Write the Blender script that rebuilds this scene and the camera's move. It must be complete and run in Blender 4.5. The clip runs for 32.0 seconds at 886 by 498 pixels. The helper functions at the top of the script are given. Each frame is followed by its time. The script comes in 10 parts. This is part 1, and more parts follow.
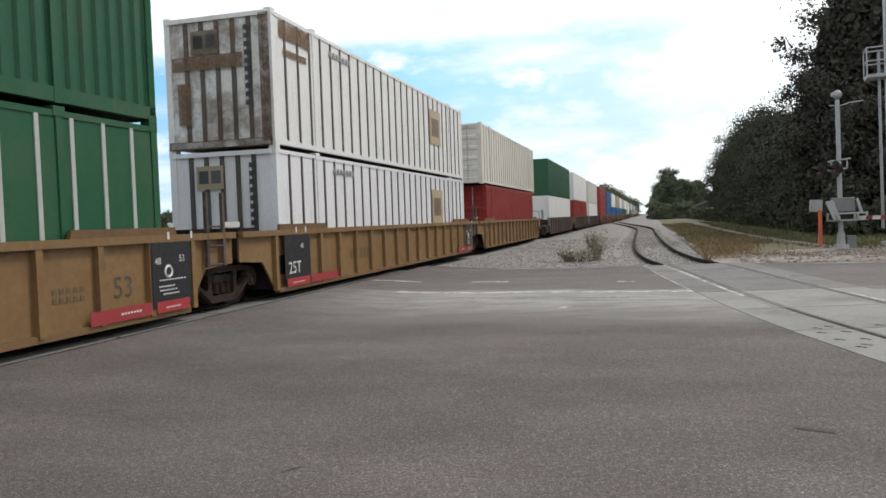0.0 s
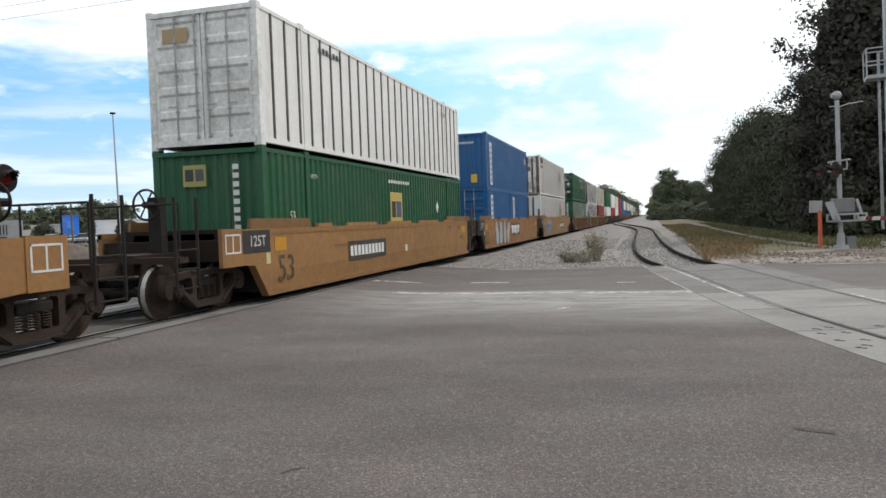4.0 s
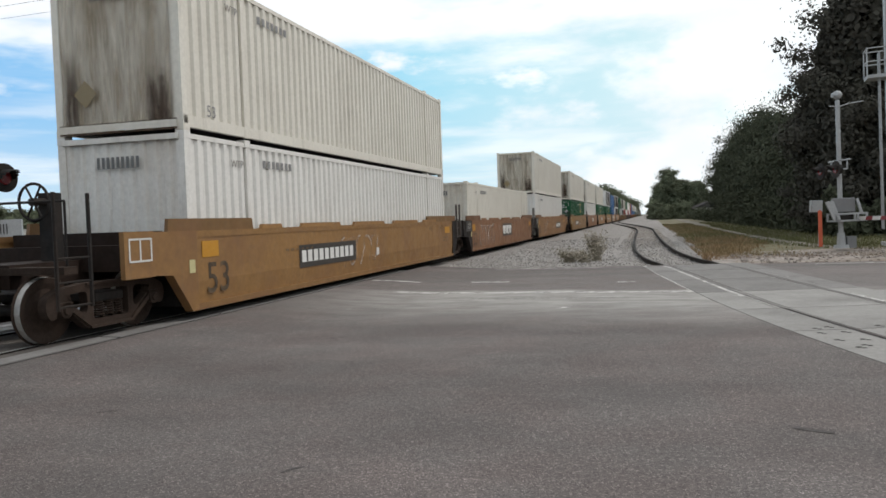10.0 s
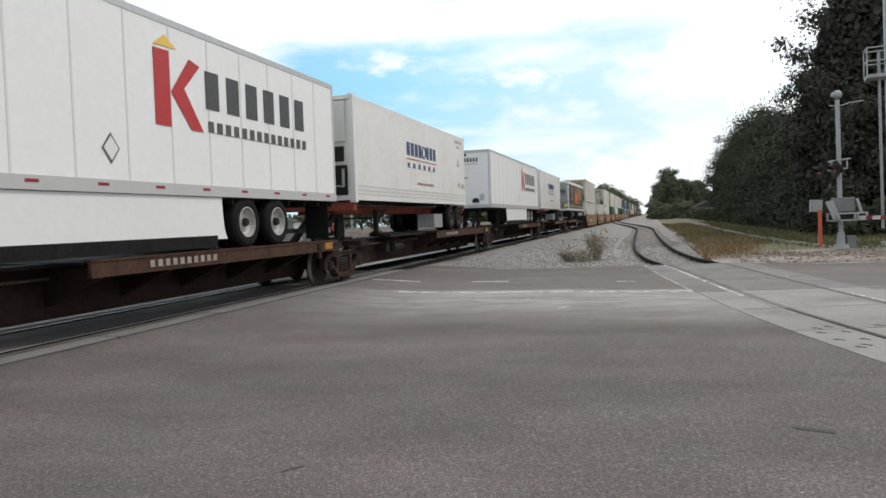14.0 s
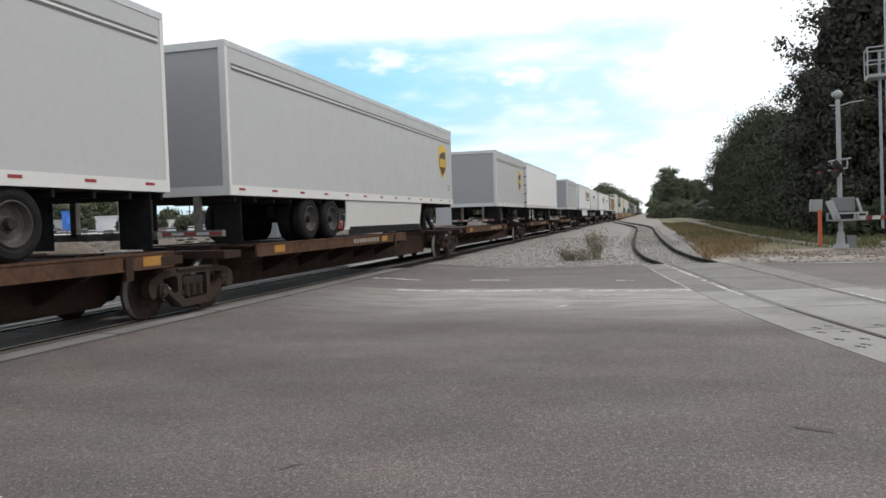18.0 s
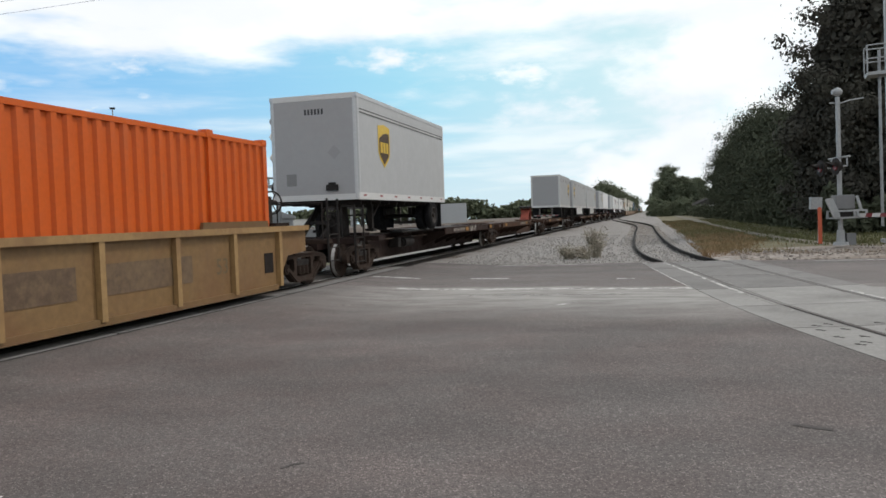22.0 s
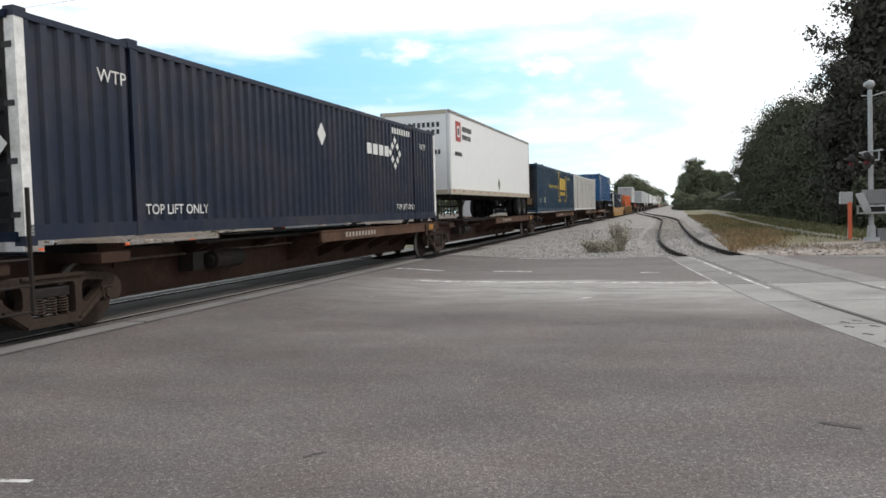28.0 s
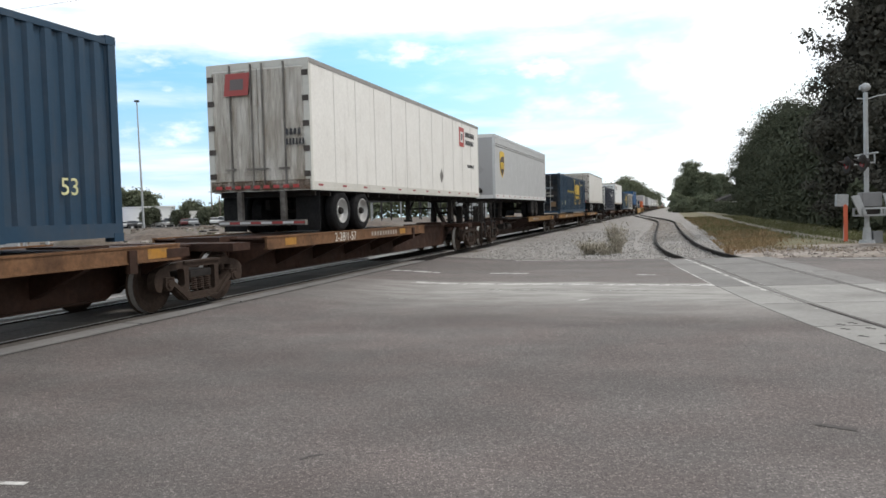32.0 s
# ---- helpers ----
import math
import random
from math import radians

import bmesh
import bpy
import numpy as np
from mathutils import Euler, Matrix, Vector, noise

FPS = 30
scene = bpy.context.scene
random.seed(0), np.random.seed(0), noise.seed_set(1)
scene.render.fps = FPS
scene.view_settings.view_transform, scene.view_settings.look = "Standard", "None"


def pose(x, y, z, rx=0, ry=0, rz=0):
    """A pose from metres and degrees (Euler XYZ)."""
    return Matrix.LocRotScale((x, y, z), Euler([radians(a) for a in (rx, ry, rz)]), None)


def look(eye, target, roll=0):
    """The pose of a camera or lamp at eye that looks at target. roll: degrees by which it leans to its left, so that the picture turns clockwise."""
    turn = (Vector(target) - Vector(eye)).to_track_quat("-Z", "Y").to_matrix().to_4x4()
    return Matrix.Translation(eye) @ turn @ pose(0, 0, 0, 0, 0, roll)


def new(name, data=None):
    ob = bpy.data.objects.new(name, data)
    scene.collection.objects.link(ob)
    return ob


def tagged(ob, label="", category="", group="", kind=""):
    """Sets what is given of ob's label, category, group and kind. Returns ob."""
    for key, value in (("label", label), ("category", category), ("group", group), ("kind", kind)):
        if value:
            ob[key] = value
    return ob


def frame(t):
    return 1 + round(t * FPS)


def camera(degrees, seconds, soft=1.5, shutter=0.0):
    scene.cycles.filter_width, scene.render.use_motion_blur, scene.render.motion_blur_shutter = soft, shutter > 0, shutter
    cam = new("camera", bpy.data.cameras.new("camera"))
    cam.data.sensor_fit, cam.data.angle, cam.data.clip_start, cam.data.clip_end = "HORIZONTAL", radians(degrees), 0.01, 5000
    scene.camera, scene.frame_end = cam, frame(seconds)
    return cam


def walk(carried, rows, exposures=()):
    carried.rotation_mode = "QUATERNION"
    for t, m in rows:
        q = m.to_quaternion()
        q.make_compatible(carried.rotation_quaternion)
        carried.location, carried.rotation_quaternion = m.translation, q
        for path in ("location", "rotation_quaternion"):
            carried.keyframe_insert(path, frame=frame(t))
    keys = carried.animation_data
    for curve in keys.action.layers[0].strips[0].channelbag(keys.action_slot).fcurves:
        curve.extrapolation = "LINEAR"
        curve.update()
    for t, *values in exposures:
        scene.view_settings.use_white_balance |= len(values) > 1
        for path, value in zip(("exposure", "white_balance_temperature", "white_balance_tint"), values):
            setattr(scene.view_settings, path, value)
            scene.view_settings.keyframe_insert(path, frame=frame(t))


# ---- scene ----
EYE_Z = 1.378            # eye height over the main line's rail heads
TRACK_X = -8.822         # centre of the main line
BANK = 0.92              # degrees of cant
SPEED = 20.735           # metres a second

cam = camera(62.42, 32.0, soft=1.6)


def eye(t, pitch, roll, yaw):
    return (t, pose(0, 0, EYE_Z, 0, 0, yaw) @ pose(0, 0, 0, 90 - pitch) @ pose(0, 0, 0, 0, 0, roll))


walk(cam, [eye(*row) for row in (
    (0.0, 2.004, -2.783, 15.790),
    (1.0, 2.001, -2.788, 15.795),
    (2.0, 2.001, -2.788, 15.795),
    (3.0, 1.973, -2.730, 15.790),
    (3.5, 1.946, -2.775, 15.783),
    (5.5, 1.956, -2.757, 15.751),
    (6.0, 1.956, -2.757, 15.751),
    (7.0, 1.974, -2.755, 15.740),
    (8.0, 1.999, -2.804, 15.748),
    (9.0, 2.012, -2.763, 15.785),
    (10.0, 1.988, -2.741, 15.790),
    (11.0, 2.002, -2.787, 15.795),
    (12.0, 1.970, -2.721, 15.794),
    (13.0, 2.018, -2.741, 15.778),
    (14.0, 2.029, -2.729, 15.785),
    (14.5, 2.012, -2.727, 15.767),
    (16.5, 2.052, -2.705, 15.806),
    (17.0, 2.066, -2.684, 15.796),
    (17.5, 2.099, -2.607, 15.801),
    (18.0, 2.154, -2.533, 15.777),
    (18.5, 2.258, -2.644, 15.768),
    (19.0, 2.302, -2.599, 15.770),
    (19.5, 2.313, -2.609, 15.740),
    (20.0, 2.321, -2.603, 15.721),
    (21.0, 2.320, -2.605, 15.737),
    (22.0, 2.265, -2.662, 15.776),
    (23.0, 2.250, -2.573, 15.761),
    (23.5, 2.268, -2.674, 15.710),
    (23.8, 2.268, -2.674, 15.710),
    (23.9, 1.518, -1.182, 15.706),
    (24.0, 1.518, -1.182, 15.706),
    (24.1, 2.145, -2.119, 16.253),
    (24.3, 2.145, -2.119, 16.651),
    (24.5, 2.145, -2.119, 17.094),
    (25.0, 2.391, -2.192, 17.780),
    (25.5, 2.573, -2.286, 18.022),
    (27.5, 2.786, -2.287, 17.672),
    (28.0, 2.793, -2.276, 17.607),
    (28.5, 2.743, -2.273, 17.560),
    (29.0, 2.704, -2.222, 17.494),
    (29.5, 2.698, -2.223, 17.466),
    (30.0, 2.685, -2.243, 17.437),
    (30.5, 2.666, -2.243, 17.422),
    (31.0, 2.651, -2.215, 17.397),
    (31.5, 2.640, -2.268, 17.376),
    (32.0, 2.652, -2.200, 17.344),
)], exposures=((0.0, -0.04), (2.0, -0.05), (3.5, 0.0), (6.0, -0.08), (9.0, -0.14), (10.0, -0.16), (12.0, -0.04), (14.0, -0.08), (17.0, -0.03), (19.0, 0.0), (20.0, -0.1), (21.0, -0.22), (23.0, -0.14), (24.5, -0.05), (28.0, 0.1), (32.0, 0.12)))

# ---- world and sun ----
SUN_AZ, SUN_EL = 62.0, 52.0      # clockwise from +y, and above the horizon
world = bpy.data.worlds.new("world")
scene.world = world
world.use_nodes = True
wn, wl = world.node_tree.nodes, world.node_tree.links
wn.clear()


def wnode(kind, **values):
    n = wn.new(kind)
    for k, v in values.items():
        n.inputs[k].default_value = v
    return n


def wmath(op, a, b=None):
    n = wn.new("ShaderNodeMath")
    n.operation = op
    for i, v in enumerate((a, b)):
        if v is None:
            continue
        if isinstance(v, (int, float)):
            n.inputs[i].default_value = v
        else:
            wl.new(v, n.inputs[i])
    return n.outputs[0]


sky = wn.new("ShaderNodeTexSky")
sky.sky_type, sky.sun_disc = "NISHITA", False
sky.sun_elevation, sky.sun_rotation = radians(SUN_EL), radians(SUN_AZ)
sky.air_density, sky.dust_density, sky.ozone_density = 1.0, 0.4, 2.5
coord = wn.new("ShaderNodeTexCoord")
split = wn.new("ShaderNodeSeparateXYZ")
wl.new(coord.outputs["Generated"], split.inputs[0])
up = wmath("ADD", wmath("MAXIMUM", split.outputs[2], 0.0), 0.24)
join = wn.new("ShaderNodeCombineXYZ")
wl.new(wmath("DIVIDE", split.outputs[0], up), join.inputs[0])
wl.new(wmath("DIVIDE", split.outputs[1], up), join.inputs[1])


def wspan(v, a, b, c=0.0, d=1.0):
    n = wn.new("ShaderNodeMapRange")
    n.interpolation_type = "SMOOTHSTEP"
    for i, k in enumerate((a, b, c, d)):
        n.inputs[i + 1].default_value = k
    wl.new(v, n.inputs[0])
    return n.outputs[0]


def wcloud(stretch, scale, detail=7.0, rough=0.55, source=None):
    m = wn.new("ShaderNodeMapping")
    m.inputs["Scale"].default_value = stretch
    wl.new(source or coord.outputs["Generated"], m.inputs["Vector"])
    n = wnode("ShaderNodeTexNoise", Scale=scale, Detail=detail, Roughness=rough)
    wl.new(m.outputs[0], n.inputs["Vector"])
    return n.outputs["Fac"]


def wmix(fac, a, b, kind="MIX"):
    n = wn.new("ShaderNodeMix")
    n.data_type, n.blend_type = "RGBA", kind
    for v, i in ((fac, 0), (a, 6), (b, 7)):
        if isinstance(v, (int, float)):
            n.inputs[i].default_value = v
        elif isinstance(v, tuple):
            n.inputs[i].default_value = (*v, 1)
        else:
            wl.new(v, n.inputs[i])
    return n.outputs[2]


sx, sy, sz = split.outputs
# clear air: blue away from the sun, paler towards it and down to the horizon
tone = wn.new("ShaderNodeValToRGB")
tone.color_ramp.elements[0].position, tone.color_ramp.elements[0].color = 0.0, (0.25, 0.58, 0.98, 1)
tone.color_ramp.elements[1].position, tone.color_ramp.elements[1].color = 1.0, (0.72, 0.95, 1.0, 1)
half_way = tone.color_ramp.elements.new(0.55)
half_way.color = (0.40, 0.80, 1.0, 1)
wl.new(wspan(sx, -0.80, 0.14), tone.inputs["Fac"])
clear = wmix(wmath("MULTIPLY", wspan(sz, 0.20, 0.0), 0.85), tone.outputs["Color"], (0.70, 0.88, 0.99))
clear = wmix(1.0, clear, (10.8, 10.6, 10.4), "MULTIPLY")
clear = wmix(0.08, clear, sky.outputs[0])
# broken deck overhead, wisps low down, small puffs between, thicker cloud on the sun's side
deck = wspan(wmath("ADD", sz, wmath("MULTIPLY", wmath("SUBTRACT", wcloud((3, 3, 12), 1.2), 0.5), 0.30)), 0.185, 0.265)
deck = wmath("MULTIPLY", deck, wspan(wcloud((1, 1, 1), 1.1, source=join.outputs[0]), 0.25, 0.45, 0.6, 1.0))
sunny = wspan(wmath("ADD", wmath("MULTIPLY", sx, 0.9), wmath("MULTIPLY", wmath("SUBTRACT", wcloud((1, 1, 2.2), 5.0), 0.5), 1.3)), -0.13, 0.10, 0.0, 0.92)
puffs = wmath("MULTIPLY", wspan(wcloud((1, 1, 2.3), 11.0, 6.0, 0.56), 0.56, 0.80), wspan(sz, 0.045, 0.10))
wisps = wmath("MULTIPLY", wspan(wcloud((1.5, 1.5, 14), 2.0), 0.42, 0.66, 0.0, 0.6), wmath("MULTIPLY", wspan(sz, 0.02, 0.05), wspan(sz, 0.24, 0.10)))
cover = wmath("MAXIMUM", wmath("MAXIMUM", deck, sunny), wmath("MAXIMUM", puffs, wisps))
CLOUD = 12.0
shade = wmix(wspan(wcloud((1, 1, 2.0), 6.0), 0.38, 0.62), (CLOUD * 0.87, CLOUD * 0.90, CLOUD * 0.94), (CLOUD * 0.97, CLOUD, CLOUD))
# the unseen deck high up is greyed to dim the light from overhead
shade = wmix(1.0, shade, wmix(wspan(sz, 0.30, 0.75), (1.0, 1.0, 1.0), (0.72, 0.73, 0.75)), "MULTIPLY")
whole = wmix(cover, clear, shade)
back = wnode("ShaderNodeBackground", Strength=0.105)
wl.new(whole, back.inputs["Color"])
wl.new(back.outputs[0], wn.new("ShaderNodeOutputWorld").inputs["Surface"])

sun = new("sun", bpy.data.lights.new("sun", "SUN"))
sun.data.energy, sun.data.angle, sun.data.color = 1.9, radians(14), (1.0, 0.935, 0.87)
az, el = radians(SUN_AZ), radians(SUN_EL)
sun.matrix_world = look((60 * math.sin(az), 60 * math.cos(az), 60 * math.tan(el)), (0, 0, 0))


# ---- materials ----
def surface(name, base, rough=0.6, metal=0.0, grain=30.0, vary=0.25, stain=1.5, stain_col=None, stain_amt=0.35,
            bump=0.0, bump_scale=60.0, streaks=False, own=False, random=0.0, coat=0.0, spec=0.5):
    """A painted, cast, mineral or leafy surface: grain, larger stains, optional downward streaks, relief."""
    m = bpy.data.materials.new(name)
    m.use_nodes = True
    nt = m.node_tree
    bsdf = nt.nodes["Principled BSDF"]
    bsdf.inputs["Roughness"].default_value = rough
    bsdf.inputs["Metallic"].default_value = metal
    bsdf.inputs["Specular IOR Level"].default_value = spec
    bsdf.inputs["Coat Weight"].default_value = coat
    tc = nt.nodes.new("ShaderNodeTexCoord")
    info = nt.nodes.new("ShaderNodeObjectInfo")
    shift = nt.nodes.new("ShaderNodeVectorMath")
    shift.operation = "MULTIPLY_ADD"
    rnd = nt.nodes.new("ShaderNodeCombineXYZ")
    for i in range(3):
        nt.links.new(info.outputs["Random"], rnd.inputs[i])
    nt.links.new(rnd.outputs[0], shift.inputs[0])
    shift.inputs[1].default_value = (37.0, 19.0, 11.0)
    nt.links.new(tc.outputs["Object"], shift.inputs[2])

    def noise_fac(scale, detail, vec, rough_=0.55):
        n = nt.nodes.new("ShaderNodeTexNoise")
        n.inputs["Scale"].default_value, n.inputs["Detail"].default_value = scale, detail
        n.inputs["Roughness"].default_value = rough_
        nt.links.new(vec, n.inputs["Vector"])
        return n.outputs["Fac"]

    def remap(fac, a, b, c, d):
        n = nt.nodes.new("ShaderNodeMapRange")
        for i, v in enumerate((a, b, c, d)):
            n.inputs[i + 1].default_value = v
        nt.links.new(fac, n.inputs[0])
        return n.outputs[0]

    def mix(fac, a, b, kind="MIX"):
        n = nt.nodes.new("ShaderNodeMix")
        n.data_type, n.blend_type = "RGBA", kind
        for v, i in ((fac, 0), (a, 6), (b, 7)):
            if isinstance(v, (int, float)):
                n.inputs[i].default_value = v
            elif isinstance(v, tuple):
                n.inputs[i].default_value = (*v, 1)
            else:
                nt.links.new(v, n.inputs[i])
        return n.outputs[2]

    col = mix(0.0, base, base)
    if own:
        col = info.outputs["Color"]
    fine = noise_fac(grain, 6, shift.outputs[0], 0.65)
    val = nt.nodes.new("ShaderNodeHueSaturation")
    nt.links.new(remap(fine, 0.3, 0.7, 1 - vary, 1 + vary), val.inputs["Value"])
    nt.links.new(col, val.inputs["Color"])
    col = val.outputs["Color"]
    if random:
        hv = nt.nodes.new("ShaderNodeHueSaturation")
        nt.links.new(remap(info.outputs["Random"], 0, 1, 1 - random, 1 + random), hv.inputs["Value"])
        nt.links.new(col, hv.inputs["Color"])
        col = hv.outputs["Color"]
    if stain_col is not None:
        wide = noise_fac(stain, 5, shift.outputs[0], 0.6)
        col = mix(remap(wide, 0.45, 0.75, 0.0, stain_amt), col, stain_col)
    if streaks:
        sq = nt.nodes.new("ShaderNodeVectorMath")
        sq.operation = "MULTIPLY"
        sq.inputs[1].default_value = (3.0, 3.0, 0.30)
        nt.links.new(shift.outputs[0], sq.inputs[0])
        run = noise_fac(1.3, 6, sq.outputs[0], 0.7)
        col = mix(remap(run, 0.56, 0.86, 0.0, 0.45), col, (0.12, 0.09, 0.065))
    nt.links.new(col, bsdf.inputs["Base Color"])
    nt.links.new(remap(noise_fac(grain * 0.3, 4, shift.outputs[0]), 0.3, 0.7, max(0.03, rough - 0.12), min(1, rough + 0.12)), bsdf.inputs["Roughness"])
    if bump:
        b = nt.nodes.new("ShaderNodeBump")
        b.inputs["Strength"].default_value, b.inputs["Distance"].default_value = 1.0, bump
        nt.links.new(noise_fac(bump_scale, 5, tc.outputs["Object"], 0.7), b.inputs["Height"])
        nt.links.new(b.outputs[0], bsdf.inputs["Normal"])
    return m


GRIME = surface("grimy_paint", (0.8, 0.8, 0.8), 0.55, grain=12, vary=0.1, stain=0.55, stain_col=(0.36, 0.27, 0.17), stain_amt=0.42, streaks=True, own=True, bump=0.002, bump_scale=3)
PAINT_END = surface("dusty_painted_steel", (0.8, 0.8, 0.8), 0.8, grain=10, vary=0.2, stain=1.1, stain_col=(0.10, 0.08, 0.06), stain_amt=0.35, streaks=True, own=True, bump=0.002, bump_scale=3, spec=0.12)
PAINT = surface("painted_steel", (0.8, 0.8, 0.8), 0.45, grain=14, vary=0.07, stain=0.7, stain_col=(0.22, 0.17, 0.12), stain_amt=0.13, streaks=True, own=True, bump=0.0009, bump_scale=3, spec=0.3)
CLEAN = surface("trailer_paint", (0.8, 0.8, 0.8), 0.5, grain=8, vary=0.03, stain=0.35, stain_col=(0.5, 0.48, 0.45), stain_amt=0.06, own=True, spec=0.4)
DECAL = surface("decal_paint", (0.8, 0.8, 0.8), 0.5, grain=40, vary=0.1, own=True)
WORN = surface("worn_lettering", (0.8, 0.8, 0.8), 0.6, grain=10, vary=0.25, own=True, stain=6, stain_col=(0.25, 0.17, 0.09), stain_amt=0.5)
WELL = surface("railcar_yellow", (0.40, 0.21, 0.065), 0.55, grain=9, vary=0.15, stain=0.9, stain_col=(0.17, 0.085, 0.038), stain_amt=0.8, streaks=True, own=True, bump=0.003, bump_scale=4)
BROWN = surface("railcar_brown", (0.072, 0.040, 0.029), 0.7, grain=12, vary=0.3, stain=1.6, stain_col=(0.026, 0.016, 0.012), stain_amt=0.8, bump=0.003, bump_scale=14, own=True, spec=0.18)
CAST = surface("cast_steel", (0.040, 0.028, 0.022), 0.85, grain=18, vary=0.3, stain=3, stain_col=(0.05, 0.031, 0.022), stain_amt=0.5, bump=0.004, bump_scale=40, spec=0.18)
DARK = surface("black_steel", (0.020, 0.018, 0.017), 0.65, grain=16, vary=0.3, stain=2, stain_col=(0.045, 0.03, 0.022), stain_amt=0.5, spec=0.18)
TREAD = surface("polished_steel", (0.46, 0.45, 0.43), 0.5, 0.45, grain=20, vary=0.15)
RAIL = surface("rail_steel", (0.014, 0.012, 0.011), 0.75, 0.0, grain=8, vary=0.3, stain=4, stain_col=(0.028, 0.02, 0.016), stain_amt=0.5, spec=0.18)
TYRE = surface("tyre_rubber", (0.013, 0.013, 0.014), 0.85, grain=20, vary=0.25, stain=5, stain_col=(0.032, 0.03, 0.028), stain_amt=0.4, spec=0.12)
ALLOY = surface("steel_wheel", (0.42, 0.42, 0.41), 0.4, 0.2, grain=12, vary=0.15, stain=6, stain_col=(0.15, 0.12, 0.1), stain_amt=0.5)
MIRROR = surface("bare_steel_sheet", (0.30, 0.30, 0.295), 0.28, 0.75, grain=5, vary=0.15, stain=0.8, stain_col=(0.10, 0.095, 0.085), stain_amt=0.7, own=True, bump=0.004, bump_scale=1.2)
BARE = surface("aluminium", (0.50, 0.51, 0.52), 0.4, 0.3, grain=10, vary=0.1)
def asphalt(name, base, road=False):
    """Worn asphalt: stones of several sizes, tyre-worn bands along the road, and pale dust by the edge line."""
    m = bpy.data.materials.new(name)
    m.use_nodes = True
    nt = m.node_tree
    bsdf = nt.nodes["Principled BSDF"]
    bsdf.inputs["Roughness"].default_value, bsdf.inputs["Specular IOR Level"].default_value = 0.88, 0.3
    tc = nt.nodes.new("ShaderNodeTexCoord")

    def calc(op, *ins):
        n = nt.nodes.new("ShaderNodeMath")
        n.operation = op
        for i, v in enumerate(ins):
            if isinstance(v, (int, float)):
                n.inputs[i].default_value = v
            else:
                nt.links.new(v, n.inputs[i])
        return n.outputs[0]

    def span(fac, a, b, c, d):
        n = nt.nodes.new("ShaderNodeMapRange")
        n.interpolation_type = "SMOOTHSTEP"
        for i, v in enumerate((a, b, c, d)):
            n.inputs[i + 1].default_value = v
        nt.links.new(fac, n.inputs[0])
        return n.outputs[0]

    def cloud(scale, detail, stretch=(1, 1, 1), rough=0.6):
        mp = nt.nodes.new("ShaderNodeMapping")
        mp.inputs["Scale"].default_value = stretch
        nt.links.new(tc.outputs["Object"], mp.inputs["Vector"])
        n = nt.nodes.new("ShaderNodeTexNoise")
        n.inputs["Scale"].default_value, n.inputs["Detail"].default_value, n.inputs["Roughness"].default_value = scale, detail, rough
        nt.links.new(mp.outputs[0], n.inputs["Vector"])
        return n.outputs["Fac"]

    cells = nt.nodes.new("ShaderNodeTexVoronoi")
    cells.inputs["Scale"].default_value = 105.0
    nt.links.new(tc.outputs["Object"], cells.inputs["Vector"])
    hue = nt.nodes.new("ShaderNodeSeparateColor")
    nt.links.new(cells.outputs["Color"], hue.inputs[0])
    stone = span(hue.outputs[0], 0.80, 1.0, 0.0, 1.0)
    pit = span(hue.outputs[1], 0.75, 1.0, 0.0, -0.45)
    chips = nt.nodes.new("ShaderNodeTexVoronoi")
    chips.inputs["Scale"].default_value = 58.0
    nt.links.new(tc.outputs["Object"], chips.inputs["Vector"])
    pale_chip = nt.nodes.new("ShaderNodeSeparateColor")
    nt.links.new(chips.outputs["Color"], pale_chip.inputs[0])
    chip = calc("MULTIPLY", span(pale_chip.outputs[2], 0.93, 0.98, 0.0, 1.5), span(chips.outputs["Distance"], 0.25, 0.42, 1.0, 0.0))
    val = calc("ADD", calc("ADD", calc("ADD", 1.0, stone), pit), chip)
    val = calc("MULTIPLY", val, span(cloud(26, 5), 0.3, 0.7, 0.82, 1.18))
    val = calc("MULTIPLY", val, span(cloud(1.3, 3, (0.6, 1, 1)), 0.3, 0.7, 0.90, 1.10))
    val = calc("MULTIPLY", val, span(cloud(0.42, 2, (0.15, 1, 1)), 0.35, 0.65, 0.88, 1.10))
    tint = nt.nodes.new("ShaderNodeMix")
    tint.data_type = "RGBA"
    nt.links.new(span(cloud(0.9, 4), 0.35, 0.65, 0, 1), tint.inputs[0])
    tint.inputs[6].default_value, tint.inputs[7].default_value = (*base, 1), (base[0] * 1.03, base[1] * 0.97, base[2] * 0.96, 1)
    col = nt.nodes.new("ShaderNodeHueSaturation")
    nt.links.new(tint.outputs[2], col.inputs["Color"])
    nt.links.new(val, col.inputs["Value"])
    out = col.outputs["Color"]
    if road:
        xyz = nt.nodes.new("ShaderNodeSeparateXYZ")
        nt.links.new(tc.outputs["Object"], xyz.inputs[0])
        d = calc("ADD", xyz.outputs[1], calc("MULTIPLY", xyz.outputs[0], 0.13))
        d = calc("ADD", d, calc("MULTIPLY", calc("SUBTRACT", cloud(0.7, 4, (0.5, 1, 1)), 0.5), 1.6))
        dust = calc("MULTIPLY", span(d, 9.6, 13.6, 0, 1), span(d, 14.9, 15.6, 1, 0.15))
        dust = calc("MULTIPLY", dust, calc("MULTIPLY", span(xyz.outputs[0], -7.5, -3.5, 0.3, 1), span(d, 20, 22.3, 1, 0)))
        dust = calc("MULTIPLY", dust, span(cloud(2.2, 6, (0.5, 1.6, 1), 0.7), 0.35, 0.65, 0.5, 1.0))
        pale = nt.nodes.new("ShaderNodeMix")
